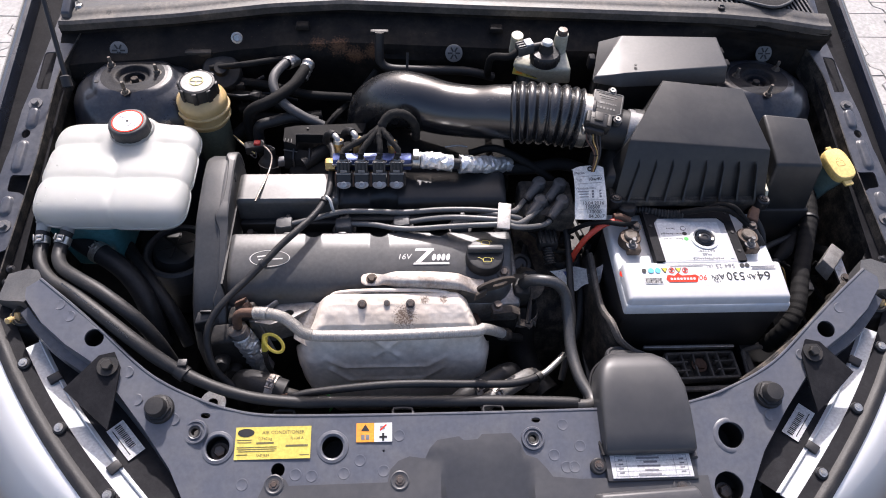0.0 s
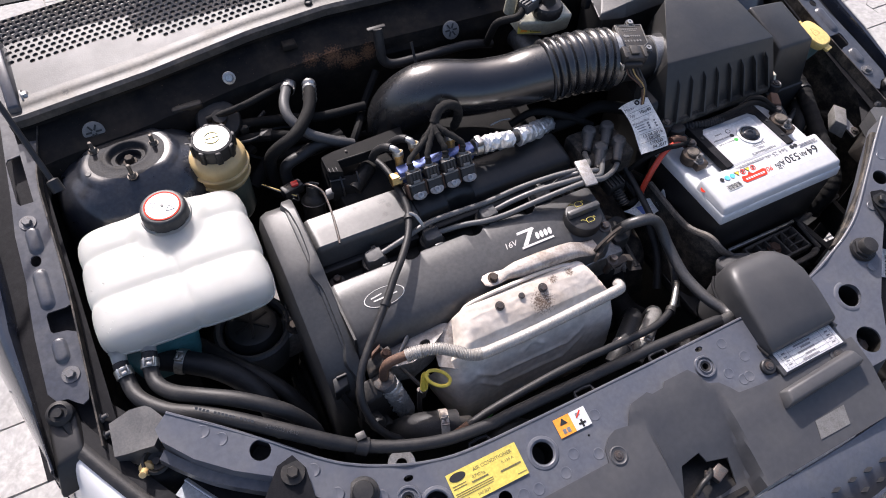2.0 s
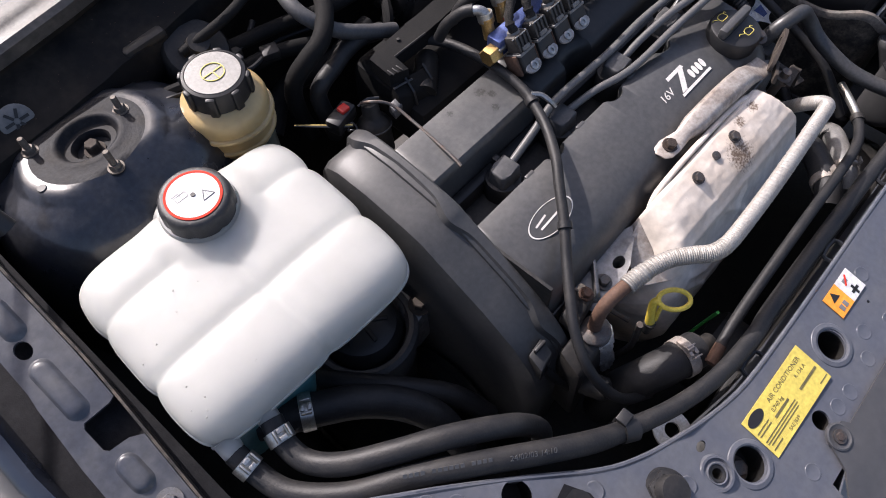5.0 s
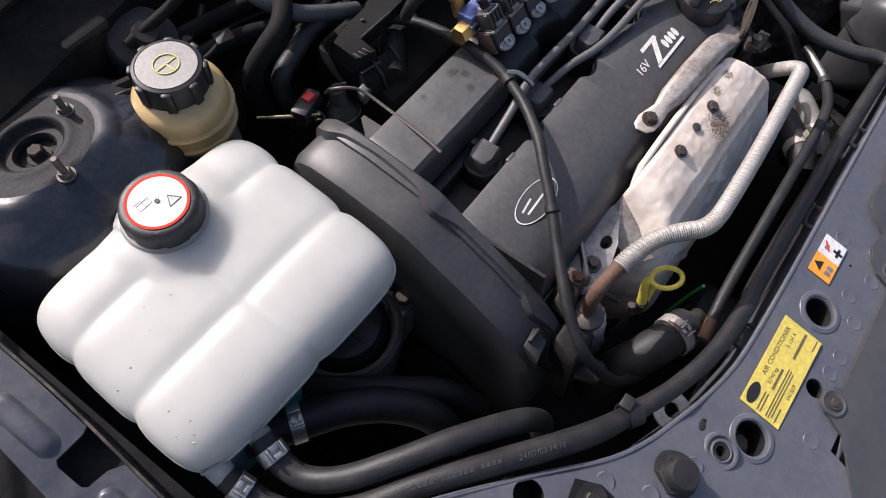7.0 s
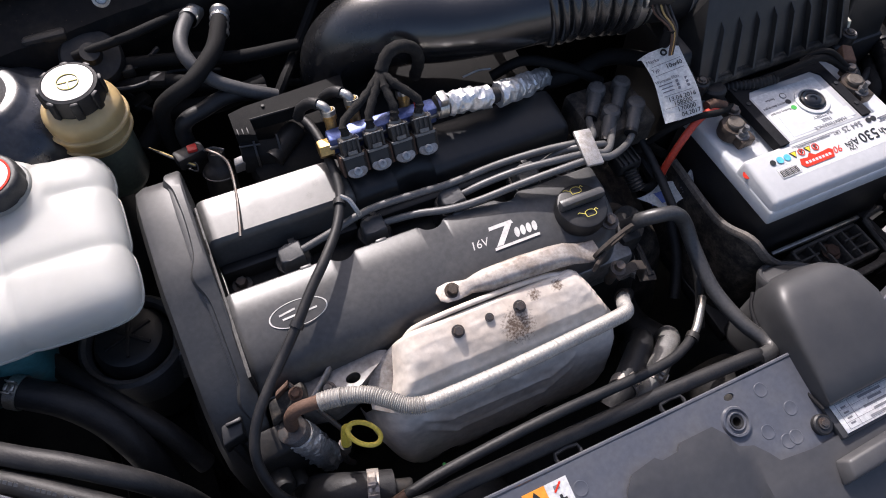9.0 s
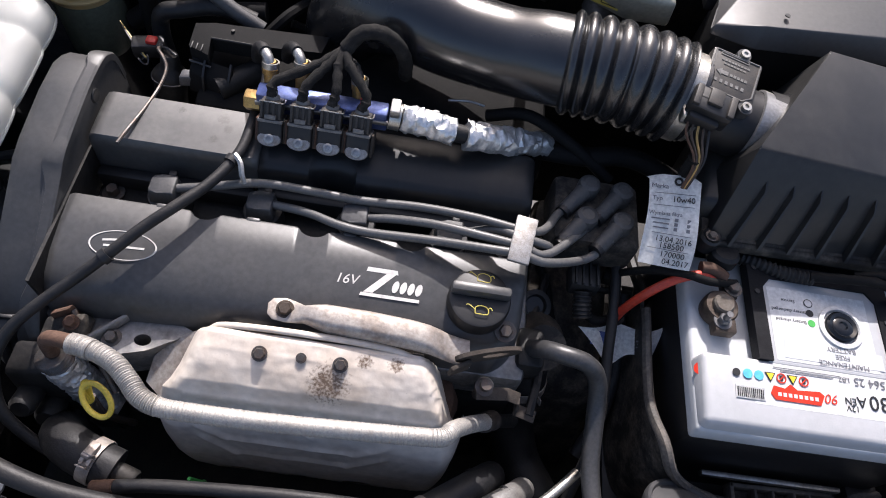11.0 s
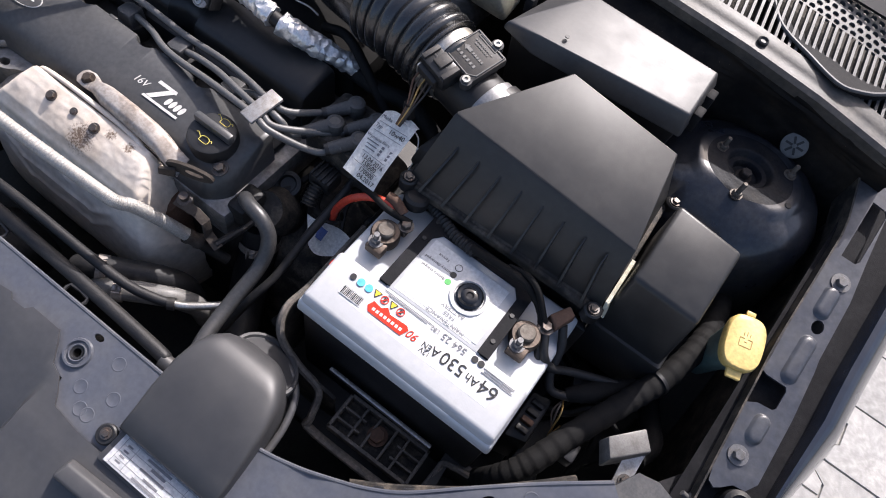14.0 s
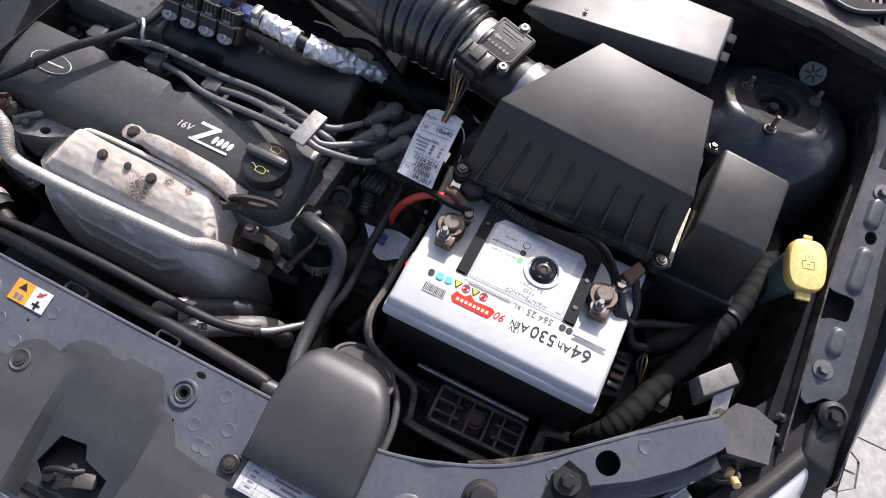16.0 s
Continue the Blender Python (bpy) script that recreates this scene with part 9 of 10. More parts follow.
# ---- gas injectors, foil hose ----
def build_injectors():
    t = thing("injector_rail", "blue gas injector rail with four black injectors", "injector rail", (-0.13, -0.18, 0.77))
    rail = part("rail", box((-0.132, -0.170, 0.796), (0.118, 0.016, 0.022), 0.002), M["blue"], t, "blue anodised bar")
    part("rail_groove", box((-0.132, -0.1785, 0.797), (0.120, 0.003, 0.005), 0.001), M["steel"], rail)
    part("hex_end", lathe([(0.0098, -0.004), (0.0098, 0.009), (0.0085, 0.0105), (0, 0.0105)], 6, aim((-0.192, -0.172, 0.792), (-1, 0, 0))), M["brass"], t, "brass hexagon plug")
    for k in range(4):
        x = -0.174 + 0.0262 * k
        # z runs from the end plate up to the plug, -y faces forward
        m = Matrix.Translation((x, -0.194, 0.788)) @ Matrix.Rotation(radians(-32), 4, "X") @ Matrix.Rotation(radians(random.uniform(-4, 4)), 4, "Z")
        body = hexa([(-0.0112, -0.0095, -0.0135), (0.0112, -0.0095, -0.0135), (0.0112, 0.011, -0.0135), (-0.0112, 0.011, -0.0135)], [(-0.0106, -0.0092, 0.0095), (0.0106, -0.0092, 0.0095), (0.0106, 0.0095, 0.0095), (-0.0106, 0.0095, 0.0095)], 0.0024, 3)
        bmesh.ops.transform(body, matrix=m, verts=body.verts)
        inj = part("injector", body, M["black"], t, "black gas injector")
        part("body_collar", box((0, 0, 0.0065), (0.0222, 0.0205, 0.0030), 0.001, m), M["greyplas"], inj)
        for s in (-1, 1):
            part("side_yoke", box((s * 0.0122, 0.003, -0.0035), (0.0022, 0.017, 0.021), 0.0006, m), M["rust"] if s < 0 else M["oxide"], inj, "rusty steel yoke")
        plug = part("connector", box((0, -0.0005, 0.0165), (0.0190, 0.0150, 0.0165), 0.0022, m), M["connector"], inj, "dusty black plug")
        for q in (-0.0078, -0.0026, 0.0026, 0.0078):
            part("plug_rib", box((q, -0.0088, 0.0165), (0.0026, 0.0022, 0.0150), 0.0007, m), M["connector"], plug)
        part("plug_latch", box((0, -0.0096, 0.0105), (0.0100, 0.0030, 0.0040), 0.0008, m), M["greyplas"], plug)
        part("wire_clip", tube([m @ Vector((-0.0102, -0.006, 0.0228)), m @ Vector((0, -0.0092, 0.0238)), m @ Vector((0.0102, -0.006, 0.0228)), m @ Vector((0.0102, 0.007, 0.0235))], 0.0007, 6, 4), M["zinc"], plug)
        part("plug_boot", lathe([(0.0066, 0.024), (0.0060, 0.0275), (0.0042, 0.0285), (0.0040, 0.032)], 14, m), M["greyplas"], plug)
        for q in (-0.0018, 0.0018):
            part("pin_wire", tube([m @ Vector((q, 0, 0.029)), m @ Vector((q, 0.001, 0.036)), m @ Vector((0, 0.004, 0.041))], 0.0010, 6, 3), M["tape"] if (k + (q > 0)) % 3 else M["red"], plug)
        fm = m @ Matrix.Translation((0, -0.0098, -0.0098)) @ Matrix.Rotation(radians(64), 4, "X")
        part("cover_plate", lathe([(0, -0.001), (0.0108, -0.001), (0.0112, 0.0004), (0.0104, 0.0014), (0, 0.0014)], 26, fm @ Matrix.Diagonal((0.94, 0.58, 1, 1))), M["dullalu"], inj, "dull steel end plate with a screw")
        part("plate_screw", lathe([(0.0044, 0.001), (0.0044, 0.0030), (0.0036, 0.0036), (0.0020, 0.0036), (0.0020, 0.0022), (0, 0.0022)], 16, fm), M["steel"], inj)
    for k, (x, y) in enumerate(((-0.182, -0.156), (-0.155, -0.150), (-0.102, -0.158))):
        part("nozzle", lathe([(0.006, -0.012), (0.006, 0.004), (0.0075, 0.005), (0.0075, 0.010), (0.005, 0.011), (0.005, 0.016), (0, 0.016)], 14, aim((x, y, 0.808), (0, 0.3, 1))), M["brass"], t, "brass nozzle")
        part("nozzle_elbow", tube([(x, y, 0.812), (x, y + 0.002, 0.820), (x - 0.003, y + 0.008, 0.8245), (x - 0.008, y + 0.016, 0.823)], 0.0048, 12, 5), M["steel"] if k < 2 else M["rubber"], t, "dull steel elbow" if k < 2 else "")
        part("nozzle_hose", tube([(x - 0.006, y + 0.013, 0.8245), (x - 0.012, y + 0.022, 0.820), (x - 0.020, y + 0.034, 0.805), (x - 0.024, y + 0.042, 0.785)], 0.0058, 12, 5), M["rubber"], t)
        part("nozzle_clip", lathe([(0.0064, -0.004), (0.0078, -0.004), (0.0078, 0.004), (0.0064, 0.004)], 16, aim((x, y + 0.004, 0.818), (0, 0.4, 1))), M["zinc"], t)
    hub = (-0.118, -0.135, 0.836)
    for k in range(4):
        x = -0.174 + 0.0262 * k
        part("injector_lead", tube([(x - 0.001, -0.182, 0.812), (x + 0.002, -0.172, 0.822), ((x + hub[0]) / 2 - 0.003 * (k - 1.5), -0.153, 0.828 + 0.002 * k), hub], 0.0052, 10, 5, rf=lambda q: 0.85 + 0.15 * math.sin(q * 40)), M["cloth"], t, "cloth-taped injector lead")
    part("injector_loom", tube([hub, (-0.106, -0.126, 0.848), (-0.090, -0.122, 0.849), (-0.075, -0.120, 0.838), (-0.066, -0.112, 0.812), (-0.065, -0.10, 0.78)], 0.0068, 12, 6, rf=lambda q: 1 + 0.05 * math.sin(q * 60)), M["cloth"], t, "fuzzy cloth-taped loom")
    # feed hose wrapped in foil
    f = thing("foil_hose", "gas feed hose wrapped in wrinkled foil", "hose", (0.0, -0.165, 0.78))
    part("clamp", lathe([(0.010, -0.005), (0.0125, -0.005), (0.0125, 0.005), (0.010, 0.005)], 22, aim((-0.0665, -0.172, 0.801), (1, 0, -0.1))), M["zinc"], f, "bright hose clamp")
    part("clamp_screw", box((-0.0665, -0.175, 0.815), (0.009, 0.016, 0.009), 0.0015), M["steel"], f)
    P = [(-0.062, -0.172, 0.801), (-0.035, -0.174, 0.801), (-0.008, -0.176, 0.797), (0.022, -0.170, 0.789), (0.055, -0.155, 0.774), (0.092, -0.135, 0.755)]
    part("hose", tube(P, 0.0085, 12, 6), M["rubber"], f)
    C = spline(P, 8)
    for a, b_, r in ((1, 15, 0.0122), (18, 31, 0.0130), (30, 38, 0.0115)):
        bm = tube([C[i] for i in range(a, b_ + 1)], r, 26, 3)
        for v in bm.verts:
            q = v.co
            v.co = q + Vector((noise.noise(q * 170), noise.noise(q * 170 + Vector((9, 0, 0))), noise.noise(q * 170 + Vector((0, 9, 0))))) * 0.0026 + Vector((noise.noise(q * 420), noise.noise(q * 420 + Vector((3, 0, 0))), noise.noise(q * 420 + Vector((0, 3, 0))))) * 0.0007
        part("foil", bm, M["foil"], f, "wrinkled foil wrap", 28)


build_injectors()


# ---- tags and wires about the battery ----
def build_tags():
    t = thing("service_tag", "white paper oil service tag hanging from the loom", "paper tag", (0.19, -0.23, 0.78))
    TL, TR, BL, BR = Vector((0.168, -0.192, 0.805)), Vector((0.212, -0.197, 0.816)), Vector((0.167, -0.266, 0.770)), Vector((0.212, -0.270, 0.774))
    def f(u, v):
        k = v
        p = TL.lerp(TR, u).lerp(BL.lerp(BR, u), k)
        n = Vector((0.05, -0.72, 0.70)).normalized()
        cut = 0.006 * max(0, abs(2 * u - 1) - 0.6) / 0.4 * (v < 0.01)
        return p + n * (0.007 * math.sin(math.pi * v) + 0.002 * math.sin(6 * v + 3 * u)) + Vector((0, 0, -cut))
    part("paper", sheet(f, 8, 16), M["tagpaper"], t, "curled white paper")
    def at(u, v):
        n = (f(min(1, u + 0.05), v) - f(max(0, u - 0.05), v)).cross(f(u, max(0, v - 0.05)) - f(u, min(1, v + 0.05))).normalized()
        return basis(f(u, v) + n * 0.0007, f(min(1, u + 0.05), v) - f(max(0, u - 0.05), v), f(u, max(0, v - 0.05)) - f(u, min(1, v + 0.05)))
    for k, (txt, v, size) in enumerate((("Marka", 0.13, 0.006), ("Typ", 0.26, 0.006), ("10w40", 0.26, 0.0075), ("Wymiana filtra", 0.42, 0.005), ("13.04.2016", 0.70, 0.0072), ("158500", 0.77, 0.0072), ("170000", 0.86, 0.0072), ("04.2017", 0.94, 0.0072))):
        u = (0.2, 0.16, 0.68, 0.36, 0.58, 0.56, 0.6, 0.68)[k]
        words(txt, size, M["ink"] if k > 3 or k == 2 else M["inkgrey"], t, at(u, v))
    for v in (0.2, 0.33, 0.64, 0.81):
        part("rule", bars([(0, 0, 0.036, 0.0005)], at(0.5, v)), M["inkgrey"], t)
    for v in (0.48, 0.53, 0.58):
        part("tick_row", bars([(-0.010, 0, 0.016, 0.0012), (0.004, 0, 0.003, 0.003), (0.015, 0, 0.003, 0.003)], at(0.5, v)), M["inkgrey"], t)
    part("eyelet", lathe([(0.004, 0), (0.004, 0.0006), (0.002, 0.0006), (0.002, 0)], 16, at(0.55, 0.07)), M["black"], t)
    part("string", tube([(0.196, -0.206, 0.818), (0.214, -0.20, 0.80), (0.22, -0.212, 0.775), (0.221, -0.222, 0.768)], 0.0008, 5, 5), M["paper"], t)
    w = thing("wire_tag", "crumpled white plastic tag round a wire", "paper tag", (0.17, -0.295, 0.66))
    A, B, C_, D = Vector((0.140, -0.294, 0.680)), Vector((0.227, -0.281, 0.678)), Vector((0.220, -0.306, 0.664)), Vector((0.166, -0.322, 0.668))
    part("tag", sheet(lambda u, v: A.lerp(B, u).lerp(D.lerp(C_, u), v) + Vector((0, -0.004 * math.sin(9 * u), 0.006 * math.sin(7 * u + 2 * v))), 16, 6), M["tagpaper"], w, "crumpled white tag")
    part("tag_print", bars([(0, 0, 0.012, 0.0012), (0, -0.003, 0.010, 0.0012), (0, -0.006, 0.012, 0.0012)], basis((0.205, -0.300, 0.6785), (1, 0.12, -0.05), (0, 0.8, 0.45))), M["inkgrey"], w)
    part("tag_band", bars([(0, 0, 0.022, 0.014)], basis((0.164, -0.304, 0.6805), (1, -0.05, 0.0), (0, 0.8, 0.45))), M["blue"], w)
    c = thing("positive_cable", "orange-red battery cable with black sleeves", "cable", (0.2, -0.28, 0.7))
    part("cable", tube([(0.245, -0.270, 0.762), (0.228, -0.268, 0.767), (0.208, -0.272, 0.762), (0.188, -0.280, 0.745), (0.175, -0.285, 0.715), (0.172, -0.287, 0.690)], 0.0044, 12, 6), M["orange"], c, "orange-red insulation")
    part("sleeve", tube([(0.250, -0.266, 0.765), (0.236, -0.262, 0.770), (0.226, -0.262, 0.770)], 0.0062, 12, 4), M["rust"], c)
    part("black_sleeve", tube([(0.262, -0.268, 0.762), (0.235, -0.274, 0.768), (0.21, -0.270, 0.768), (0.185, -0.262, 0.752), (0.17, -0.25, 0.72)], 0.0038, 12, 5), M["tape"], c)
    part("end_ring", lathe([(0.006, 0), (0.0085, 0), (0.0085, 0.004), (0.006, 0.004)], 16, aim((0.172, -0.287, 0.694), (0, 0.2, 1))), M["black"], c)
    part("cap", lathe([(0.014, -0.006), (0.014, 0.004), (0.011, 0.007), (0, 0.007)], 20, aim((0.250, -0.244, 0.768), (0, 0.2, 1))), M["rubber"], c, "black terminal cap")
    n = thing("negative_cable", "black battery cables with a corroded lug", "cable", (0.44, -0.27, 0.7))
    part("conduit", ribbed([(0.252, -0.224, 0.748), (0.275, -0.236, 0.757), (0.306, -0.249, 0.763), (0.335, -0.255, 0.768)], 0.0062, 0.13, 0.0042, 12, 40), M["rubber"], n, "corrugated black conduit")
    part("cable", tube([(0.33, -0.254, 0.770), (0.365, -0.256, 0.779), (0.395, -0.256, 0.779), (0.42, -0.262, 0.768), (0.436, -0.275, 0.757)], 0.0046, 12, 6, rf=lambda q: 1 + 0.06 * math.sin(q * 50)), M["tape"], n)
    part("taped_tail", tube([(0.372, -0.248, 0.774), (0.392, -0.250, 0.784), (0.410, -0.256, 0.782), (0.430, -0.268, 0.766), (0.440, -0.276, 0.760)], 0.0034, 10, 5), M["tape"], n)
    part("lug", hexa([(0.432, -0.262, 0.756), (0.446, -0.272, 0.756), (0.456, -0.248, 0.760), (0.444, -0.240, 0.760)], [(0.433, -0.262, 0.768), (0.446, -0.271, 0.768), (0.455, -0.249, 0.772), (0.445, -0.242, 0.772)], 0.002), M["rust"], n, "corroded brown lug")
    for k, P in enumerate((((0.440, -0.278, 0.758), (0.452, -0.292, 0.745), (0.466, -0.290, 0.728), (0.49, -0.272, 0.715), (0.55, -0.240, 0.70)), ((0.450, -0.258, 0.758), (0.462, -0.272, 0.742), (0.468, -0.290, 0.72), (0.48, -0.300, 0.705), (0.50, -0.292, 0.70)), ((0.438, -0.280, 0.755), (0.450, -0.298, 0.735), (0.455, -0.305, 0.70), (0.455, -0.30, 0.65)))):
        part("cable", tube(P, 0.0048, 10, 6), M["rubber"], n)
    k = thing("taped_splice", "dusty taped wire splice", "wiring", (0.52, -0.265, 0.69))
    part("splice", tube([(0.495, -0.292, 0.700), (0.510, -0.280, 0.704), (0.525, -0.262, 0.702), (0.548, -0.238, 0.698), (0.58, -0.215, 0.69)], 0.0095, 12, 5, rf=lambda q: 0.7 + 0.5 * math.sin(min(1, q * 1.6) * 2.6) + 0.06 * math.sin(q * 70)), M["tape"], k)
    for j in range(3):
        part("loose_wire", tube([(0.497, -0.296, 0.695), (0.494 + 0.004 * j, -0.312, 0.690 + 0.004 * j), (0.505, -0.325 - 0.004 * j, 0.68), (0.500 + 0.006 * j, -0.310, 0.665)], 0.0011, 6, 5), M[("copper", "boltm", "brass")[j]], k)
    L = thing("wiring_loom", "thick black taped wiring loom", "wiring", (0.54, -0.26, 0.68))
    part("loom", tube([(0.580, -0.06, 0.70), (0.585, -0.11, 0.718), (0.583, -0.160, 0.722), (0.570, -0.215, 0.720), (0.550, -0.262, 0.712), (0.522, -0.325, 0.700), (0.502, -0.375, 0.690), (0.486, -0.398, 0.67), (0.475, -0.40, 0.62)], 0.0122, 18, 22, rf=lambda q: 1 + 0.10 * ((q * 30) % 1)), M["tape"], L, "overlapping black tape")
    part("tie", lathe([(0.0124, -0.002), (0.0142, -0.002), (0.0142, 0.002), (0.0124, 0.002)], 20, aim((0.566, -0.225, 0.719), (-0.35, -0.9, -0.1))), M["black"], L)
    part("side_loom", tube([(0.590, -0.30, 0.69), (0.600, -0.27, 0.68), (0.592, -0.24, 0.66), (0.58, -0.20, 0.64)], 0.012, 12, 6, rf=lambda q: 1 + 0.05 * math.sin(q * 50)), M["tape"], L)
    b = thing("grey_box", "small dusty grey plastic box on a bracket", "module", (0.56, -0.30, 0.70))
    part("case", hexa([(0.561, -0.334, 0.698), (0.594, -0.299, 0.698), (0.578, -0.281, 0.704), (0.547, -0.313, 0.704)], [(0.562, -0.330, 0.724), (0.593, -0.297, 0.724), (0.577, -0.281, 0.728), (0.549, -0.313, 0.728)], 0.002), M["greyplas"], b, "dusty grey case")
    part("bracket", hexa([(0.578, -0.34, 0.70), (0.594, -0.336, 0.70), (0.592, -0.298, 0.71), (0.574, -0.303, 0.71)], [(0.578, -0.343, 0.703), (0.594, -0.339, 0.703), (0.592, -0.298, 0.713), (0.574, -0.303, 0.713)], 0), M["steel"], b, "folded steel bracket")
    part("bolt", bolt((0.588, -0.332, 0.705), (0, -0.2, 1), 0.005, 0.003, 1.4), M["boltm"], b)
    part("socket", box((0.525, -0.338, 0.688), (0.026, 0.022, 0.022), 0.003), M["black"], b)
    fz = thing("fuse_holder", "black fuse holder beside the battery", "fuse holder", (0.475, -0.33, 0.64))
    part("body", hexa([(0.466, -0.36, 0.60), (0.496, -0.352, 0.60), (0.492, -0.295, 0.60), (0.466, -0.300, 0.60)], [(0.467, -0.358, 0.672), (0.492, -0.351, 0.672), (0.490, -0.297, 0.68), (0.467, -0.302, 0.68)], 0.003), M["black"], fz)
    for j in range(4):
        part("fuse", box((0.479, -0.312 - 0.011 * j, 0.680), (0.014, 0.006, 0.008), 0.001), M["rust"] if j == 2 else M["deep"], fz)
    part("lower_bracket", hexa([(0.485, -0.39, 0.62), (0.53, -0.375, 0.62), (0.51, -0.30, 0.62), (0.49, -0.31, 0.62)], [(0.487, -0.388, 0.64), (0.525, -0.373, 0.642), (0.505, -0.302, 0.65), (0.493, -0.312, 0.65)], 0.003), M["deep"], fz)


build_tags()


# ---- things at the bulkhead and in the depth of the bay ----
def build_bay():
    r = thing("bonnet_prop", "thin black bonnet prop rod at the wing", "prop rod", (-0.60, -0.03, 0.83))
    part("rod", tube([(-0.6084, -0.026, 0.826), (-0.624, 0.030, 0.893), (-0.640, 0.0867, 0.957), (-0.705, 0.318, 1.22)], 0.0038, 10, 4), M["black"], r)
    part("socket", lathe([(0.008, -0.01), (0.008, 0.006), (0.004, 0.008)], 14, aim((-0.6084, -0.026, 0.832), (-0.14, 0.5, 0.6))), M["black"], r)
    v = thing("vacuum_valve", "grimy black vacuum valve on the bulkhead", "valve", (-0.40, 0.06, 0.8))
    part("drum", lathe([(0, -0.02), (0.030, -0.02), (0.032, -0.01), (0.032, 0.008), (0.029, 0.012), (0.012, 0.014), (0.010, 0.024), (0, 0.024)], 28, aim((-0.385, 0.036, 0.80), (0.1, -0.5, 0.85))), M["deep"], v)
    part("arm", box((-0.42, 0.052, 0.828), (0.044, 0.014, 0.012), 0.004), M["deep"], v)
    part("pale_plug", lathe([(0.009, 0), (0.009, 0.005), (0.006, 0.006), (0.005, 0.003), (0, 0.003)], 18, aim((-0.352, 0.052, 0.858), (0, -0.8, 0.5))), M["steel"], v, "pale round plug")
    part("pipe", tube([(-0.40, 0.03, 0.815), (-0.35, 0.025, 0.825), (-0.31, 0.04, 0.822), (-0.27, 0.06, 0.815)], 0.005, 10, 5), M["tape"], v)
    d = thing("drain_tube", "black drain tube on the bulkhead", "tube", (-0.12, 0.05, 0.84))
    part("tube", tube([(-0.122, 0.050, 0.872), (-0.123, 0.040, 0.845), (-0.121, 0.036, 0.825), (-0.105, 0.032, 0.815), (-0.06, 0.03, 0.814), (0.02, 0.03, 0.812), (0.07, 0.03, 0.80)], 0.0075, 12, 5), M["rubber"], d)
    part("flange", box((-0.122, 0.055, 0.870), (0.030, 0.008, 0.005), 0.002), M["deep"], d)
    for x, z in ((-0.25, 0.858), (0.072, 0.866)):
        y = lip_pt(x)[0] - 0.024
        k = thing("bulkhead_clip", "small black clip on the bulkhead", "clip", (x, y, z), "bulkhead clips")
        part("clip", hexa([(x - 0.012, y - 0.004, z - 0.006), (x + 0.012, y - 0.004, z - 0.006), (x + 0.012, y + 0.01, z - 0.002), (x - 0.012, y + 0.01, z - 0.002)], [(x - 0.010, y - 0.003, z + 0.002), (x + 0.010, y - 0.003, z + 0.002), (x + 0.010, y + 0.01, z + 0.004), (x - 0.010, y + 0.01, z + 0.004)], 0.0015), M["bay"], k)
    c = thing("engine_mount", "round dark engine mount below the tank", "engine mount", (-0.445, -0.23, 0.6))
    mc = Matrix.Translation((-0.445, -0.226, 0))
    part("cup", lathe([(0, 0.668), (0.024, 0.668), (0.034, 0.664), (0.0385, 0.656), (0.040, 0.645), (0.046, 0.60), (0.05, 0.55), (0, 0.55)], 40, mc), M["box"], c, "dark rubber cup")
    part("ring", lathe([(0.0425, 0.650), (0.046, 0.657), (0.0505, 0.6585), (0.0545, 0.655), (0.0555, 0.645), (0.050, 0.60), (0.042, 0.60)], 44, mc), M["boot"], c, "black outer ring")
    for a in (20, 80, 140):
        part("cup_rib", box((0, 0, 0.668), (0.052, 0.0045, 0.004), 0.0012, mc @ Matrix.Rotation(radians(a), 4, "Z")), M["deep"], c)
    part("arm", hexa([(-0.418, -0.268, 0.60), (-0.362, -0.262, 0.60), (-0.350, -0.205, 0.60), (-0.405, -0.200, 0.60)], [(-0.412, -0.266, 0.655), (-0.368, -0.260, 0.662), (-0.356, -0.208, 0.664), (-0.400, -0.206, 0.656)], 0.008), M["alu"], c, "grimy cast arm")
    part("bolt", bolt((-0.392, -0.254, 0.660), (0, 0, 1), 0.0075, 0.008, 1.6), M["oxide"], c, "rusty bolt")
    part("bolt", bolt((-0.383, -0.222, 0.662), (0, 0, 1), 0.0065, 0.007, 1.6), M["boltm"], c)
    # grimy cast bracket in front of the head
    cb = thing("cast_bracket", "grimy grey cast bracket between head and heat shield", "bracket", (-0.262, -0.372, 0.62))
    rim = [(-0.3055, -0.3887), (-0.2750, -0.3960), (-0.2454, -0.3884), (-0.2220, -0.3760), (-0.2100, -0.3665), (-0.2346, -0.3560), (-0.3016, -0.3560)]
    part("casting", plate(rim, [ring(14, 0.0075, (-0.2500, -0.3790), 0.7)], 0.045, lambda x, y: 0.6985 + 0.10 * (x + 0.30) + 0.0012 * noise.noise((x * 90, y * 90, 2)), ([-0.29, -0.275, -0.26, -0.245, -0.23], [-0.385, -0.37])), M["alu"], cb, "grimy rough casting", 30)
    part("web", hexa([(-0.296, -0.384, 0.700), (-0.290, -0.388, 0.700), (-0.262, -0.360, 0.703), (-0.268, -0.358, 0.703)], [(-0.294, -0.383, 0.709), (-0.291, -0.385, 0.709), (-0.264, -0.360, 0.712), (-0.267, -0.359, 0.712)], 0.0012), M["alu"], cb)
    part("bolt", bolt((-0.2760, -0.3800, 0.7010), (0, -0.1, 1), 0.0055, 0.006, 1.5), M["boltm"], cb)
    # small parts below the belt cover
    a = thing("alternator_bracket", "grimy bracket and pulley parts below the belt cover", "bracket", (-0.34, -0.40, 0.6))
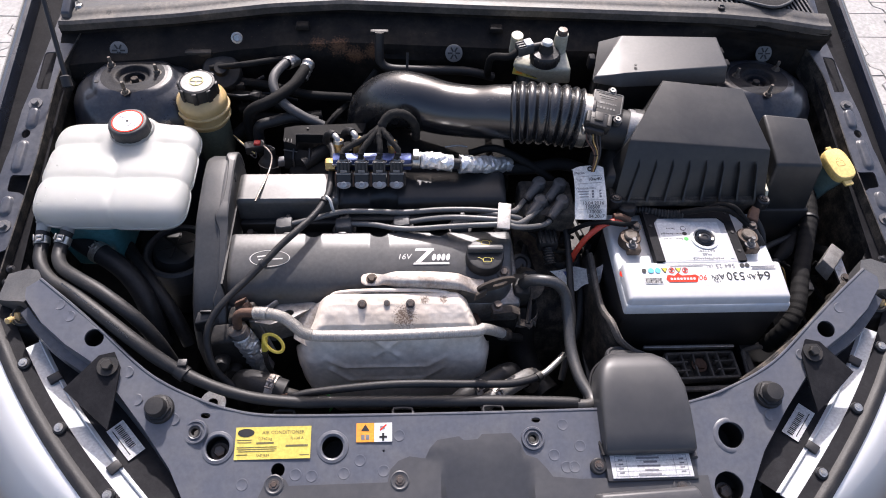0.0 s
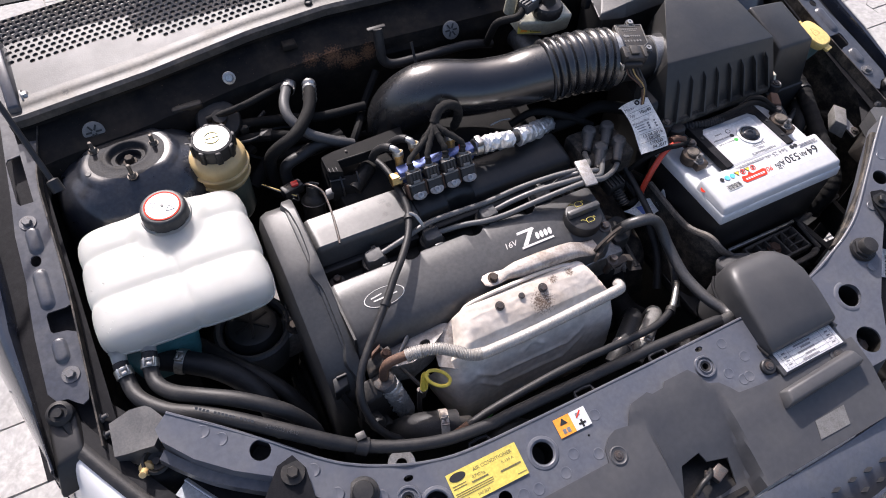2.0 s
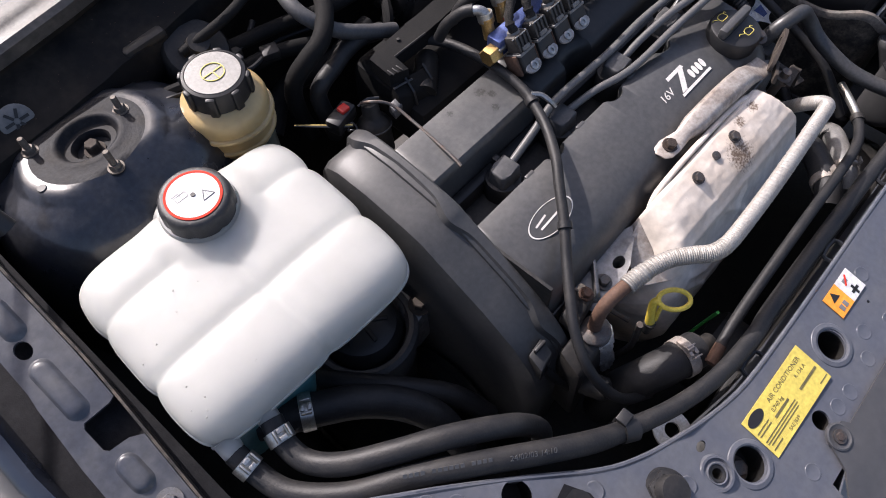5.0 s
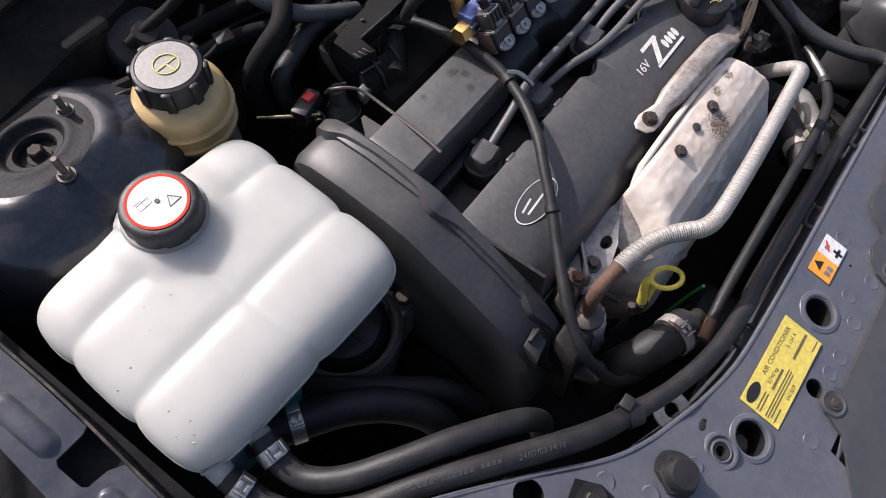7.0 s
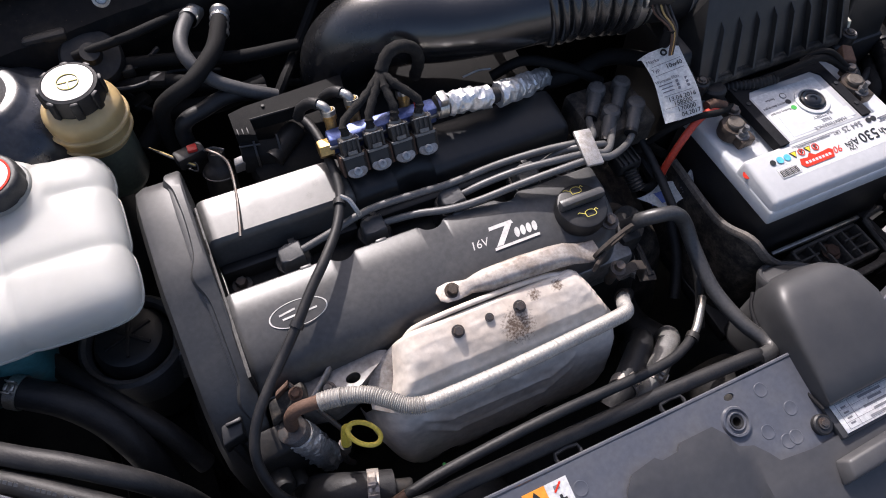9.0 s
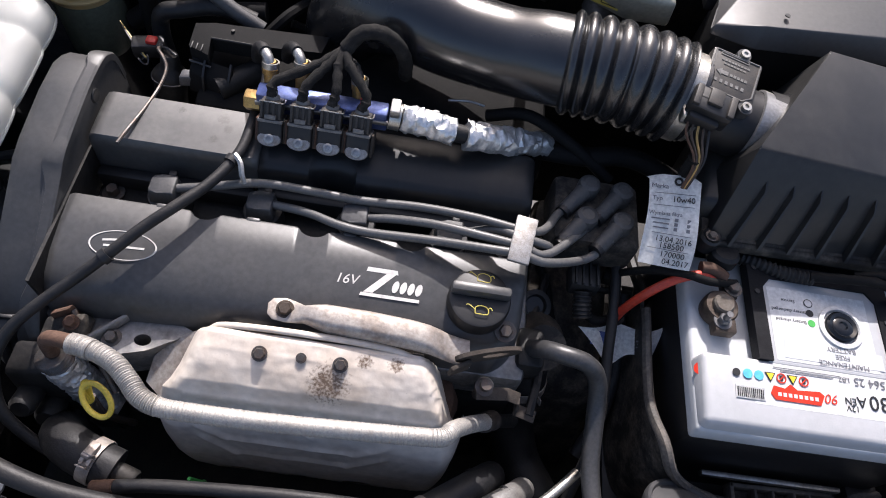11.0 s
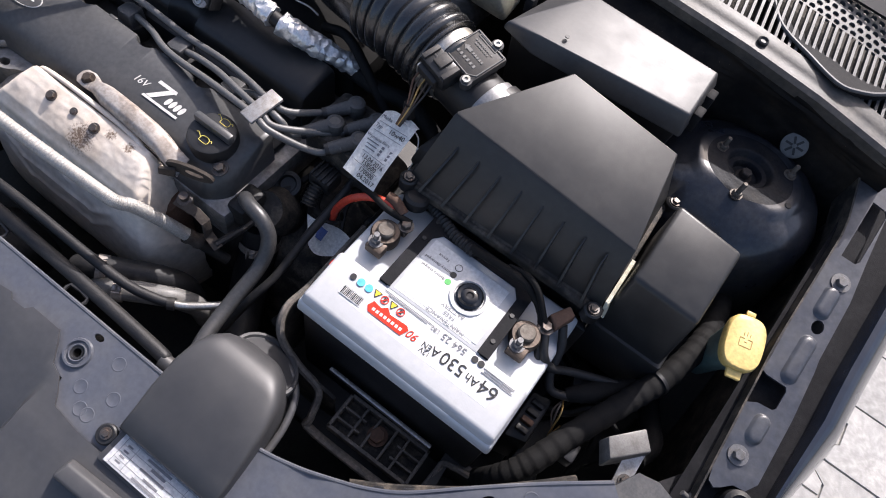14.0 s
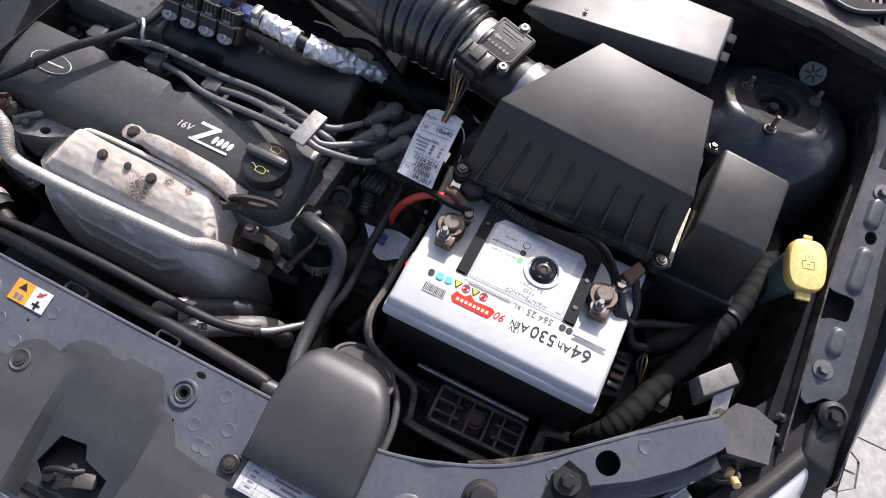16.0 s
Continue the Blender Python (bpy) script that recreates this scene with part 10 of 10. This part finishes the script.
    part("bracket", hexa([(-0.365, -0.425, 0.60), (-0.30, -0.42, 0.60), (-0.29, -0.385, 0.60), (-0.36, -0.385, 0.60)], [(-0.36, -0.418, 0.685), (-0.325, -0.416, 0.69), (-0.32, -0.39, 0.70), (-0.355, -0.39, 0.695)], 0.005), M["deep"], a)
    part("lug", hexa([(-0.335, -0.392, 0.69), (-0.295, -0.385, 0.70), (-0.293, -0.365, 0.70), (-0.333, -0.37, 0.695)], [(-0.333, -0.390, 0.705), (-0.298, -0.384, 0.718), (-0.297, -0.367, 0.718), (-0.331, -0.372, 0.71)], 0.003), M["dustybox"], a)
    part("bolt", bolt((-0.305, -0.378, 0.718), (0, -0.2, 1), 0.0048, 0.005, 1.4), M["rust"], a)
    plug = part("sensor_plug", hexa([(-0.382, -0.392, 0.676), (-0.360, -0.388, 0.676), (-0.357, -0.370, 0.680), (-0.379, -0.372, 0.680)], [(-0.381, -0.391, 0.697), (-0.361, -0.387, 0.699), (-0.358, -0.371, 0.703), (-0.378, -0.373, 0.701)], 0.002), M["box"], a, "black plug with a worn top")
    part("plug_latch", box((-0.366, -0.376, 0.704), (0.014, 0.003, 0.006), 0.0008), M["black"], plug)
    part("lead", tube([(-0.372, -0.388, 0.682), (-0.366, -0.402, 0.665), (-0.356, -0.412, 0.64), (-0.352, -0.415, 0.60)], 0.0045, 10, 5), M["tape"], a)
    part("stay", tube([(-0.3085, -0.3660, 0.7170), (-0.2960, -0.3830, 0.7010), (-0.2830, -0.4010, 0.6790), (-0.2721, -0.4150, 0.6615)], 0.0026, 8, 4), M["boltm"], a, "thin dark stay")
    part("stay_bracket", hexa([(-0.325, -0.374, 0.695), (-0.309, -0.366, 0.695), (-0.307, -0.361, 0.695), (-0.323, -0.369, 0.695)], [(-0.323, -0.375, 0.722), (-0.309, -0.369, 0.724), (-0.307, -0.364, 0.724), (-0.321, -0.370, 0.722)], 0.001), M["rust"], a, "rusty upright lug")
    for k, z in enumerate((0.655, 0.63, 0.60)):
        part("stub", lathe([(0.011, -0.02), (0.011, 0.012), (0.008, 0.016), (0, 0.016)], 14, aim((-0.345 + 0.012 * k, -0.428, z), (0.1, -0.8, 0.5))), M["deep"], a)
    part("belt_pulley", lathe([(0.02, -0.012), (0.055, -0.012), (0.06, -0.008), (0.055, -0.003), (0.06, 0.002), (0.055, 0.007), (0.06, 0.012), (0.02, 0.014), (0, 0.012)], 32, aim((-0.405, -0.30, 0.52), (-1, 0, 0))), M["deep"], a)
    # gearbox side under the cooler pipe
    g = thing("gearbox", "dark cast gearbox housing beside the battery", "gearbox", (0.15, -0.28, 0.5))
    part("housing", hexa([(0.085, -0.38, 0.42), (0.20, -0.38, 0.42), (0.20, -0.12, 0.42), (0.085, -0.12, 0.42)], [(0.09, -0.33, 0.63), (0.19, -0.33, 0.60), (0.19, -0.14, 0.66), (0.09, -0.14, 0.69)], 0.02), M["dustybox"], g)
    part("thermostat", lathe([(0.030, -0.03), (0.030, 0.01), (0.024, 0.02), (0.022, 0.04), (0, 0.042)], 24, aim((0.100, -0.305, 0.655), (0.1, -0.5, 0.8))), M["dustybox"], g, "dusty thermostat housing")
    part("blank_plug", lathe([(0.016, 0), (0.016, 0.006), (0.011, 0.007), (0.009, 0.003), (0, 0.003)], 24, aim((0.096, -0.277, 0.676), (0.1, -0.35, 0.9))), M["box"], g)
    sen = part("sensor", box((0.136, -0.258, 0.710), (0.030, 0.026, 0.022), 0.004), M["box"], g, "dark ribbed sensor plug")
    for k in range(4):
        part("sensor_rib", box((0.1255 + 0.007 * k, -0.258, 0.7215), (0.0022, 0.024, 0.005), 0.0006), M["box"], sen)
    part("sensor_collar", ribbed([(0.136, -0.270, 0.708), (0.137, -0.281, 0.702), (0.139, -0.291, 0.695)], 0.0085, 0.10, 0.004, 14, 16), M["box"], sen)
    part("sensor_lead", tube([(0.14, -0.268, 0.705), (0.145, -0.285, 0.692), (0.16, -0.29, 0.69), (0.18, -0.28, 0.70)], 0.005, 10, 5), M["tape"], g)
    part("clutch_cable", tube([(0.163, -0.19, 0.735), (0.166, -0.235, 0.722), (0.167, -0.280, 0.708), (0.165, -0.325, 0.692), (0.165, -0.372, 0.672), (0.157, -0.41, 0.655), (0.145, -0.45, 0.62)], 0.0052, 10, 6), M["rubber"], g, "black cable")
    part("loose_tube", tube([(0.195, -0.24, 0.66), (0.198, -0.30, 0.63), (0.19, -0.35, 0.60), (0.17, -0.39, 0.57)], 0.007, 10, 5), M["rubber"], g)
    # lower cross tubes seen in the gaps
    lowp = thing("radiator_fan", "dark fan shroud behind the radiator", "fan", (0, -0.52, 0.5))
    part("shroud", box((0.0, -0.545, 0.50), (0.66, 0.04, 0.26), 0.01), M["deep"], lowp)
    for x in (-0.17, 0.17):
        part("motor", lathe([(0.05, 0), (0.05, 0.04), (0.04, 0.05), (0, 0.05)], 24, aim((x, -0.525, 0.52), (0, 1, 0))), M["deep"], lowp)
    for x in (-0.245, -0.09, 0.03):
        k = thing("hose_bracket", "small black hose bracket on the slam panel", "bracket", (x, -0.522, 0.68), "hose brackets")
        part("bracket", tube([(x - 0.012, -0.530, 0.683), (x - 0.012, -0.519, 0.683), (x + 0.012, -0.519, 0.682), (x + 0.012, -0.530, 0.682)], 0.0022, 6, 2), M["black"], k)
    k = thing("panel_washer", "dull grey plate washer with a slot beside the hose", "washer", (-0.341, -0.502, 0.676))
    part("plate", plate(ring(24, 0.017, (-0.341, -0.503)), [ring(14, 0.007, (-0.341, -0.503))], 0.003, lambda x, y: 0.679 + (y + 0.5) * 0.2), M["steel"], k)
    # wiring and pipes behind the engine
    w = thing("bay_wiring", "dark wiring and pipes behind the engine", "wiring", (0, -0.02, 0.7))
    for P, rr in ((((-0.46, 0.0, 0.70), (-0.40, 0.02, 0.76), (-0.33, 0.0, 0.78), (-0.27, -0.02, 0.77)), 0.008), (((-0.37, -0.03, 0.72), (-0.33, -0.01, 0.74), (-0.28, -0.03, 0.755), (-0.22, -0.025, 0.76)), 0.011), (((-0.36, 0.03, 0.79), (-0.30, 0.015, 0.79), (-0.24, 0.0, 0.785), (-0.17, 0.0, 0.78)), 0.007), (((0.07, -0.14, 0.75), (0.12, -0.15, 0.762), (0.17, -0.145, 0.765), (0.23, -0.16, 0.75)), 0.010), (((0.02, -0.125, 0.77), (0.06, -0.13, 0.785), (0.11, -0.15, 0.772), (0.15, -0.165, 0.75)), 0.006), (((-0.02, -0.02, 0.74), (0.06, -0.03, 0.76), (0.14, -0.05, 0.76), (0.22, -0.04, 0.74)), 0.012), (((-0.56, 0.03, 0.75), (-0.5, 0.045, 0.80), (-0.44, 0.04, 0.79), (-0.38, 0.03, 0.75)), 0.006)):
        part("pipe", tube(P, rr, 10, 6), M["tape"], w)
    random.seed(5)
    for i in range(34):
        zone = i % 4
        if zone == 0:
            a = Vector((random.uniform(-0.48, -0.28), random.uniform(-0.02, 0.035), random.uniform(0.74, 0.80)))
        elif zone == 1:
            a = Vector((random.uniform(-0.27, 0.05), random.uniform(-0.03, 0.02), random.uniform(0.74, 0.785)))
        elif zone == 2:
            a = Vector((random.uniform(0.10, 0.20), random.uniform(-0.33, -0.17), random.uniform(0.63, 0.70)))
        else:
            a = Vector((random.uniform(0.49, 0.60), random.uniform(-0.36, -0.20), random.uniform(0.58, 0.66)))
        d = Vector((random.uniform(-1, 1), random.uniform(-0.7, 0.7), random.uniform(-0.35, 0.2))).normalized() * random.uniform(0.04, 0.08)
        sag = Vector((random.uniform(-0.01, 0.01), random.uniform(-0.01, 0.01), random.uniform(-0.02, 0.012)))
        part("wire", tube([a - d, a - d * 0.3 + sag, a + d * 0.4 - sag * 0.5, a + d], random.choice((0.0022, 0.003, 0.0045, 0.006)), 8, 5), M[("rubber", "tape", "deep")[i % 3]], w)
        if i % 3 == 0:
            part("plug", box(a, (random.uniform(0.012, 0.024), random.uniform(0.010, 0.018), random.uniform(0.010, 0.016)), 0.002, Matrix.Translation(a) @ Matrix.Rotation(random.uniform(-0.8, 0.8), 4, "Z") @ Matrix.Translation(-a)), M["deep"], w)
    part("pale_wire", tube([(-0.02, -0.13, 0.788), (0.0, -0.128, 0.789), (0.015, -0.13, 0.788)], 0.0012, 6, 3), M["steel"], w)
    part("green_wire", tube([(-0.20, -0.462, 0.56), (-0.19, -0.47, 0.60), (-0.195, -0.475, 0.64)], 0.0018, 6, 4), M["inkgreen"], w, "green wire")


build_bay()
